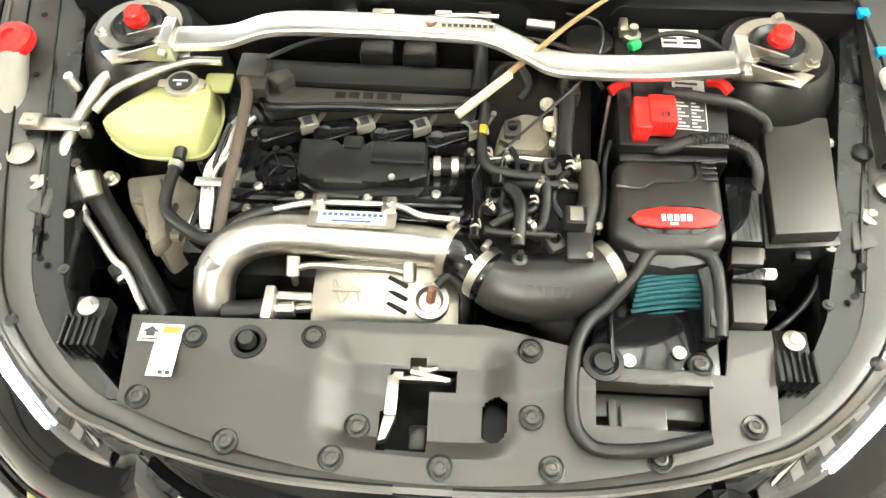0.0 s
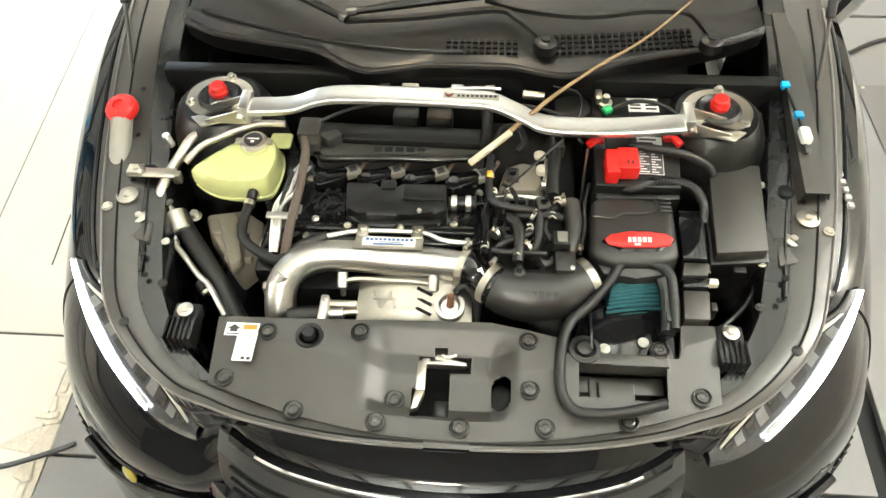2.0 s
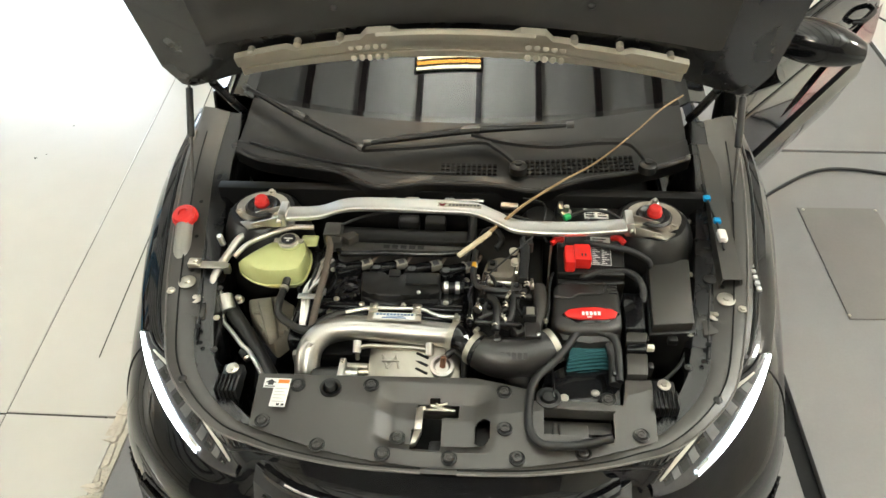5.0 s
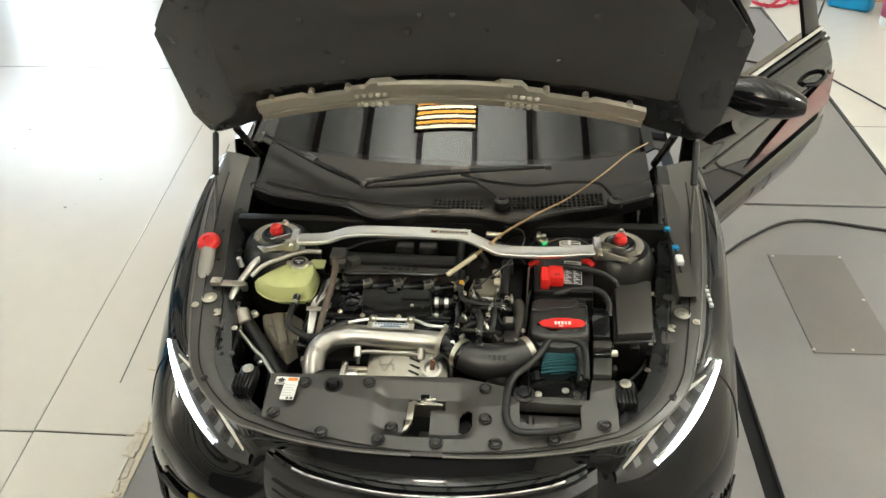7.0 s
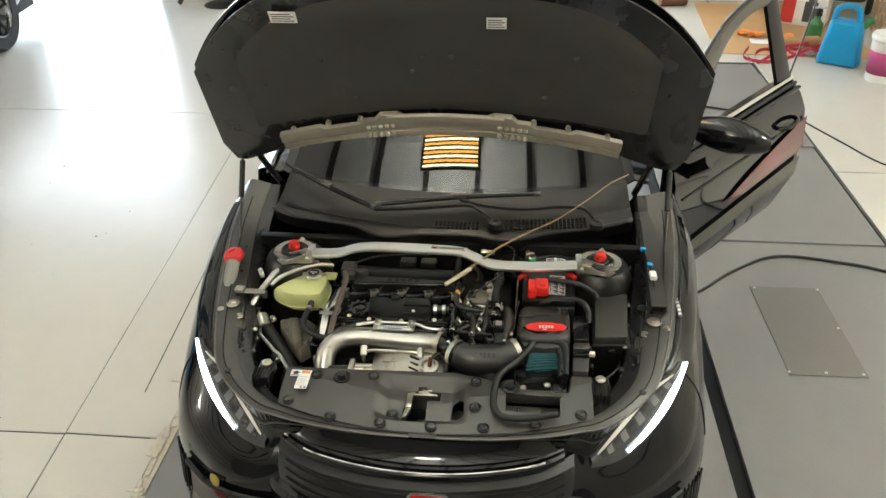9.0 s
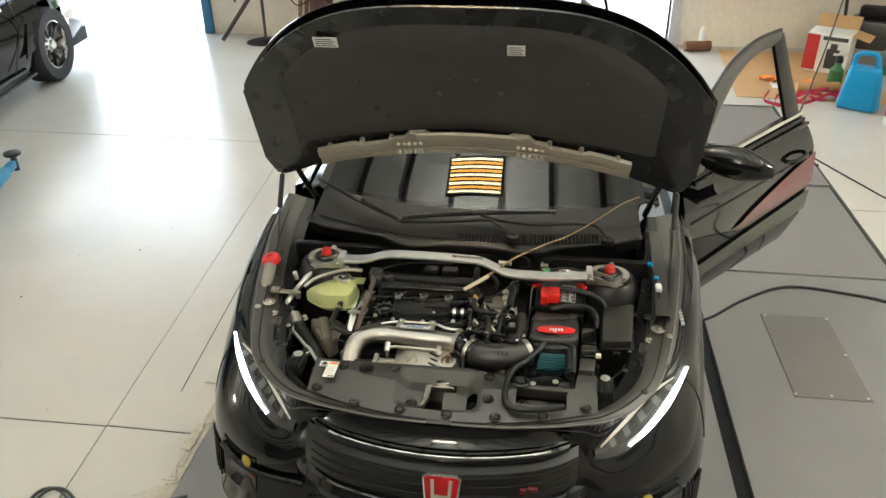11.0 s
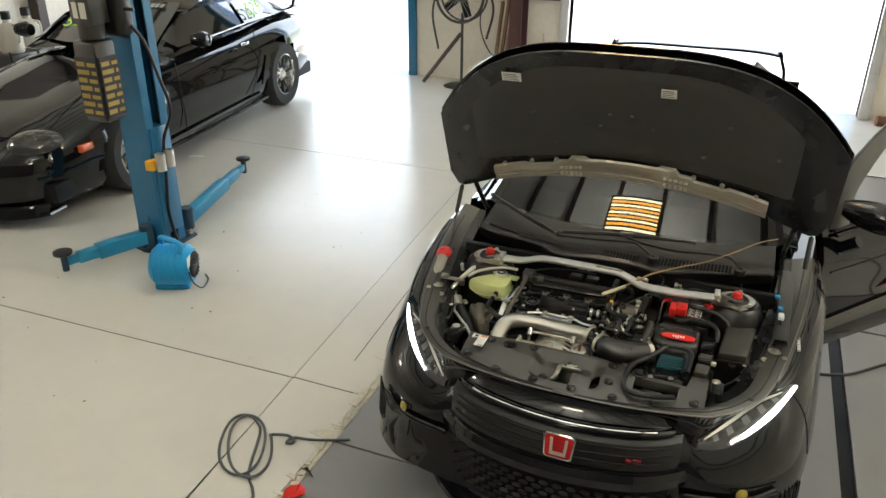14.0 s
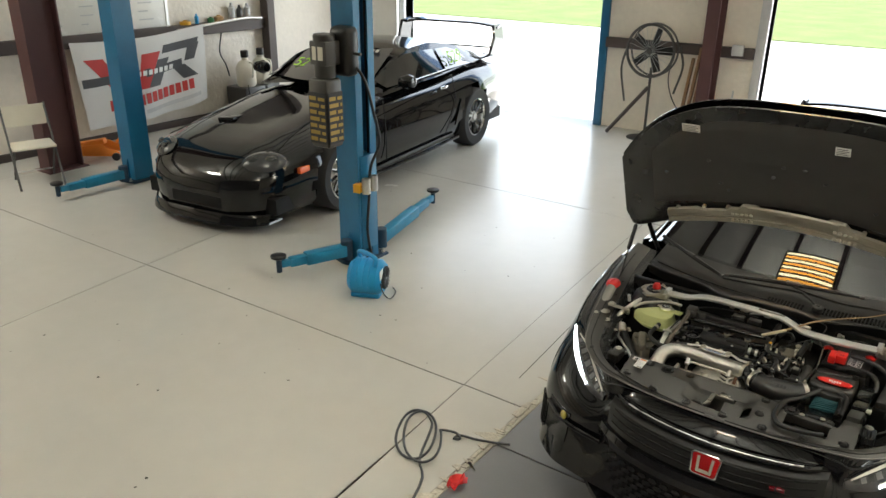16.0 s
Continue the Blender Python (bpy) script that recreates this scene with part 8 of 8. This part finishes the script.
for sx in (-0.13, 0.13):
    part("side_plate", prism([(-0.32, 0.05), (0.30, 0.05), (0.32, 0.1), (0.1, 0.2), (-0.2, 0.17), (-0.32, 0.12)], -0.008, 0.008, m=Matrix.Translation((sx, 0, 0)) @ Matrix(((0, 0, 1, 0), (1, 0, 0, 0), (0, 1, 0, 0), (0, 0, 0, 1)))), "orange", jk)
    part("wheel", rod((sx * 1.2 - 0.02, -0.28, 0.05), (sx * 1.2 + 0.02, -0.28, 0.05), 0.05, 16, 0.005), "rubber", jk)
    part("wheel", rod((sx * 1.2 - 0.02, 0.28, 0.05), (sx * 1.2 + 0.02, 0.28, 0.05), 0.05, 16, 0.005), "rubber", jk)
part("lift_arm", B((-0.06, 0.06, -0.3, 0.15, 0.16, 0.23), bevel=0.02, m=pose(0, 0, 0, 10, 0, 0)), "orange", jk)
part("saddle", rod((0, -0.3, 0.12), (0, -0.3, 0.17), 0.06, 18, 0.01), "dark", jk)
part("handle", rod((0, 0.25, 0.2), (0, 0.5, 0.45), 0.02, 10), "orange", jk)
for k, (x, y) in enumerate(((-8.75, 5.15), (-8.8, 5.5))):
    jg = thing("fluid_jug", "cream plastic jug with black cap", "jug", pose(x, y, 0, 0, 0, 20 * k), group="jugs by the wall")
    part("stand", B((-0.25, 0.2, -0.2, 0.2, 0, 0.5), bevel=0.02), "satin", jg)
    part("body", lathe([(0.13, 0.5), (0.15, 0.53), (0.15, 0.78), (0.1, 0.86), (0.05, 0.89), (0.05, 0.93), (0, 0.93)], 20), "cream", jg)
    part("cap", lathe([(0.06, 0.93), (0.06, 1.02), (0.05, 1.03), (0, 1.03)], 16), "rubber", jg)
    part("handle", tube([(0.1, 0, 0.86), (0.17, 0, 0.84), (0.17, 0, 0.68), (0.14, 0, 0.64)], 0.015, 5, 8), "cream", jg)
rl_ = thing("shelf_clutter", "bottles and coiled hose on the wall girt", "clutter")
for k, (y, r, h, mt) in enumerate(((5.25, 0.05, 0.26, "grey"), (5.4, 0.045, 0.22, "satin"), (5.55, 0.05, 0.24, "grey"), (5.0, 0.07, 0.1, "card"), (4.85, 0.05, 0.08, "greenp"), (4.6, 0.03, 0.14, "cyan"), (4.4, 0.08, 0.06, "yellow"))):
    part("bottle", lathe([(r, 0), (r, h * 0.7), (r * 0.4, h * 0.85), (r * 0.4, h), (0, h)], 14, Matrix.Translation((XL + 0.07, y, 1.44))), mt, rl_)
hose("air_line", "grey air line along the wall girt", [(XL + 0.14, 4.2, 1.38), (XL + 0.16, 4.8, 1.43), (XL + 0.16, 5.4, 1.47), (XL + 0.16, 5.75, 1.45)], 0.02, "castalu", category="pipe")
hose("extension_lead", "black cord hanging on the wall", [(XL + 0.1, 5.0, 1.3), (XL + 0.08, 4.95, 1.0), (XL + 0.07, 5.05, 0.8), (XL + 0.07, 5.1, 0.62)], 0.01, category="cable")
part("panel", B((-9.1, -8.0, 7.9, 7.95, 0, 3.2), bevel=0.01), "board", thing("door_leaf", "tall cream door leaf beside the opening", "door"))
structure("wall_post", B((-9.12, -8.95, 5.85, 6.0, 0, 3.4), bevel=0.01), "girt", "dark wall stud")

# ---- clutter by the right back corner ----
cb = thing("cardboard_sheet", "flattened brown cardboard sheet on the floor", "cardboard", pose(3.0, 7.0, 0, 0, 0, -4))
part("sheet", B((-0.75, 0.75, -0.9, 0.95, 0.001, 0.007), bevel=0.002, seg=1), "card", cb)
part("paper", B((-0.35, -0.15, -0.55, -0.35, 0.0075, 0.0085)), "white", cb)
bxx = thing("tool_box_carton", "red and white printed carton with open flaps", "carton", pose(3.35, 7.25, 0.01, 0, 0, -28))
part("carton", B((-0.22, 0.22, -0.17, 0.17, 0.0, 0.42), bevel=0.006), "white", bxx)
part("red_panel", B((-0.222, -0.09, -0.175, -0.171, 0.02, 0.40)), "redbanner", bxx)
part("picture", B((0.0, 0.13, -0.175, -0.171, 0.05, 0.26), (0.03, 0.10, -0.175, -0.171, 0.26, 0.32)), "inkgrey", bxx)
part("print_bar", B((-0.06, 0.19, -0.175, -0.171, 0.35, 0.39)), "inkgrey", bxx)
part("flap", B((-0.22, 0.22, 0.0, 0.16, -0.003, 0.003), m=pose(0, 0.17, 0.42, 50, 0, 0)), "card", bxx)
part("flap", B((0.0, 0.18, -0.17, 0.17, -0.003, 0.003), m=pose(0.22, 0, 0.42, 0, 15, 0)), "card", bxx)
jc = thing("water_can", "bright blue plastic water can with handle", "jerrycan", pose(3.28, 5.95, 0, 0, 0, -30))
part("can", prism([(-0.17, -0.13), (0.17, -0.13), (0.2, 0.0), (0.17, 0.13), (-0.17, 0.13), (-0.2, 0)], 0, 0.4, 0.03, slope=0.25, seg=3), "cyan", jc)
part("handle", tube([(-0.12, 0, 0.38), (-0.1, 0, 0.5), (0.05, 0, 0.52), (0.1, 0, 0.4)], 0.025, 6, 10), "cyan", jc)
part("spout", rod((0.14, 0, 0.36), (0.2, 0, 0.44), 0.035, 14, 0.005), "greenp", jc)
part("label", B((0.02, 0.14, -0.142, -0.138, 0.1, 0.22), m=pose(0, 0.02, 0, -6, 0, 0)), "white", jc)
bu = thing("paint_bucket", "white plastic bucket with a colourful label", "bucket", pose(3.5, 5.5, 0))
part("bucket", lathe([(0.13, 0), (0.15, 0.36), (0.155, 0.37), (0.155, 0.4), (0.15, 0.41), (0, 0.41)], 30), "white", bu)
part("label", lathe([(0.1365, 0.07), (0.1485, 0.27), (0.146, 0.27), (0.134, 0.07), (0.1365, 0.07)], 30), "bucketlabel", bu)
part("rim", lathe([(0.158, 0.36), (0.162, 0.37), (0.162, 0.40), (0.158, 0.41), (0.15, 0.41), (0.15, 0.36), (0.158, 0.36)], 30), "white", bu)
random.seed(3)
for k in range(3):
    sp = thing("ratchet_strap", "tangled dark red ratchet strap on the floor", "strap", pose(2.75 + 0.33 * k, 6.0 + 0.12 * k, 0))
    pts = [(0.22 * math.cos(i * 1.3 + k) * (0.5 + 0.1 * i) - 0.1, 0.16 * math.sin(i * 1.7 + k), 0.02 + 0.03 * (i % 3)) for i in range(9)]
    C = spline(pts, 5)
    part("webbing", sheet([[p + Vector((0, -0.012, -0.012)), p + Vector((0, 0.012, 0.012))] for p in C], 0.002), "strap", sp)
    if k:
        part("ratchet", B((-0.05, 0.05, -0.02, 0.02, 0.02, 0.05), bevel=0.006), "zinc", sp)
rt = thing("cardboard_tube", "brown cardboard tube on the floor", "tube", pose(3.02, 6.4, 0.05))
part("tube", join(tube([(-0.2, 0, 0), (0.0, 0.01, 0), (0.22, 0.05, 0)], 0.05, 3, 18)), "card", rt)
gp = thing("sprayer_bottle", "green sprayer bottle with a black top", "bottle", pose(3.3, 6.75, 0.0))
part("body", lathe([(0.07, 0), (0.075, 0.03), (0.07, 0.14), (0.035, 0.18), (0.03, 0.22), (0, 0.22)], 20), "greenp", gp)
part("top", lathe([(0.04, 0.22), (0.035, 0.28), (0, 0.3)], 14), "rubber", gp)
part("trigger", rod((-0.07, 0, 0.3), (0.07, 0, 0.3), 0.012, 8), "grey", gp)
for k, (x, y, mt) in enumerate(((2.62, 6.75, "orange"), (2.72, 6.7, "orange"), (3.0, 6.62, "orange"))):
    og = thing("orange_strap_bundle", "crumpled orange strap bundle on the cardboard", "strap", pose(x, y, 0.008, 0, 0, 40 * k))
    part("bundle", sheet([[(0.09 * u + 0.02 * math.sin(5 * v), 0.06 * v, 0.02 + 0.03 * math.cos(2.3 * u * v + u)) for u in (-1, -0.5, 0, 0.5, 1)] for v in (-1, -0.5, 0, 0.5, 1)], 0.006), "orange", og)
mw = thing("pressure_washer", "dark pressure washer with a bent tube handle", "machine", pose(3.85, 7.6, 0, 0, 0, -20))
part("engine", B((-0.22, 0.22, -0.2, 0.2, 0.18, 0.5), bevel=0.05), "satin", mw)
part("tank", B((-0.15, 0.15, -0.15, 0.15, 0.5, 0.62), bevel=0.04), "dark", mw)
part("handle", tube([(-0.25, -0.2, 0.3), (-0.3, -0.25, 0.8), (-0.2, -0.25, 0.95), (0.2, -0.25, 0.95), (0.3, -0.25, 0.8), (0.25, -0.2, 0.3)], 0.018, 6, 10), "rubber", mw)
for sx in (-0.27, 0.27):
    part("wheel", rod((sx - 0.03, 0.1, 0.14), (sx + 0.03, 0.1, 0.14), 0.14, 20, 0.02), "tyre", mw)
bsk = thing("wire_basket", "tall brown mesh basket by the wall", "basket", pose(4.1, 7.0, 0))
for k in range(14):
    a = 2 * math.pi * k / 14
    part("upright", rod((0.13 * math.cos(a), 0.13 * math.sin(a), 0), (0.16 * math.cos(a), 0.16 * math.sin(a), 0.5), 0.008, 6), "card", bsk)
for z, r in ((0.05, 0.135), (0.2, 0.145), (0.35, 0.155), (0.5, 0.163)):
    part("hoop", tube([(r * math.cos(a), r * math.sin(a), z) for a in [2 * math.pi * k / 16 for k in range(17)]], 0.008, 2, 6), "card", bsk)
gb = thing("dust_bag", "brown paper roll and bottle lying by the wall", "paper roll", pose(2.05, 7.9, 0.06, 0, 0, 10))
part("roll", rod((-0.16, 0, 0), (0.16, 0, 0), 0.06, 16, 0.006), "rust", gb)
part("bottle", lathe([(0.035, 0), (0.035, 0.12), (0.015, 0.16), (0, 0.17)], 14, Matrix.Translation((0.05, 0.02, 0.06))), "white", gb)
ch = thing("chip_marks", "small dark scuffs and chips on the painted floor", "floor marks", kind="stuff")
random.seed(12)
bms = bmesh.new()
for k in range(60):
    x, y = random.uniform(-6, -1.7), random.uniform(-1.5, 5)
    r = random.uniform(0.004, 0.014)
    vs = [bms.verts.new((x + r * random.uniform(0.4, 1) * math.cos(a), y + r * random.uniform(0.4, 1) * math.sin(a), 0.0015)) for a in [2 * math.pi * i / 7 for i in range(7)]]
    bms.faces.new(vs)
part("scuffs", bms, "joint", ch, smooth=False)
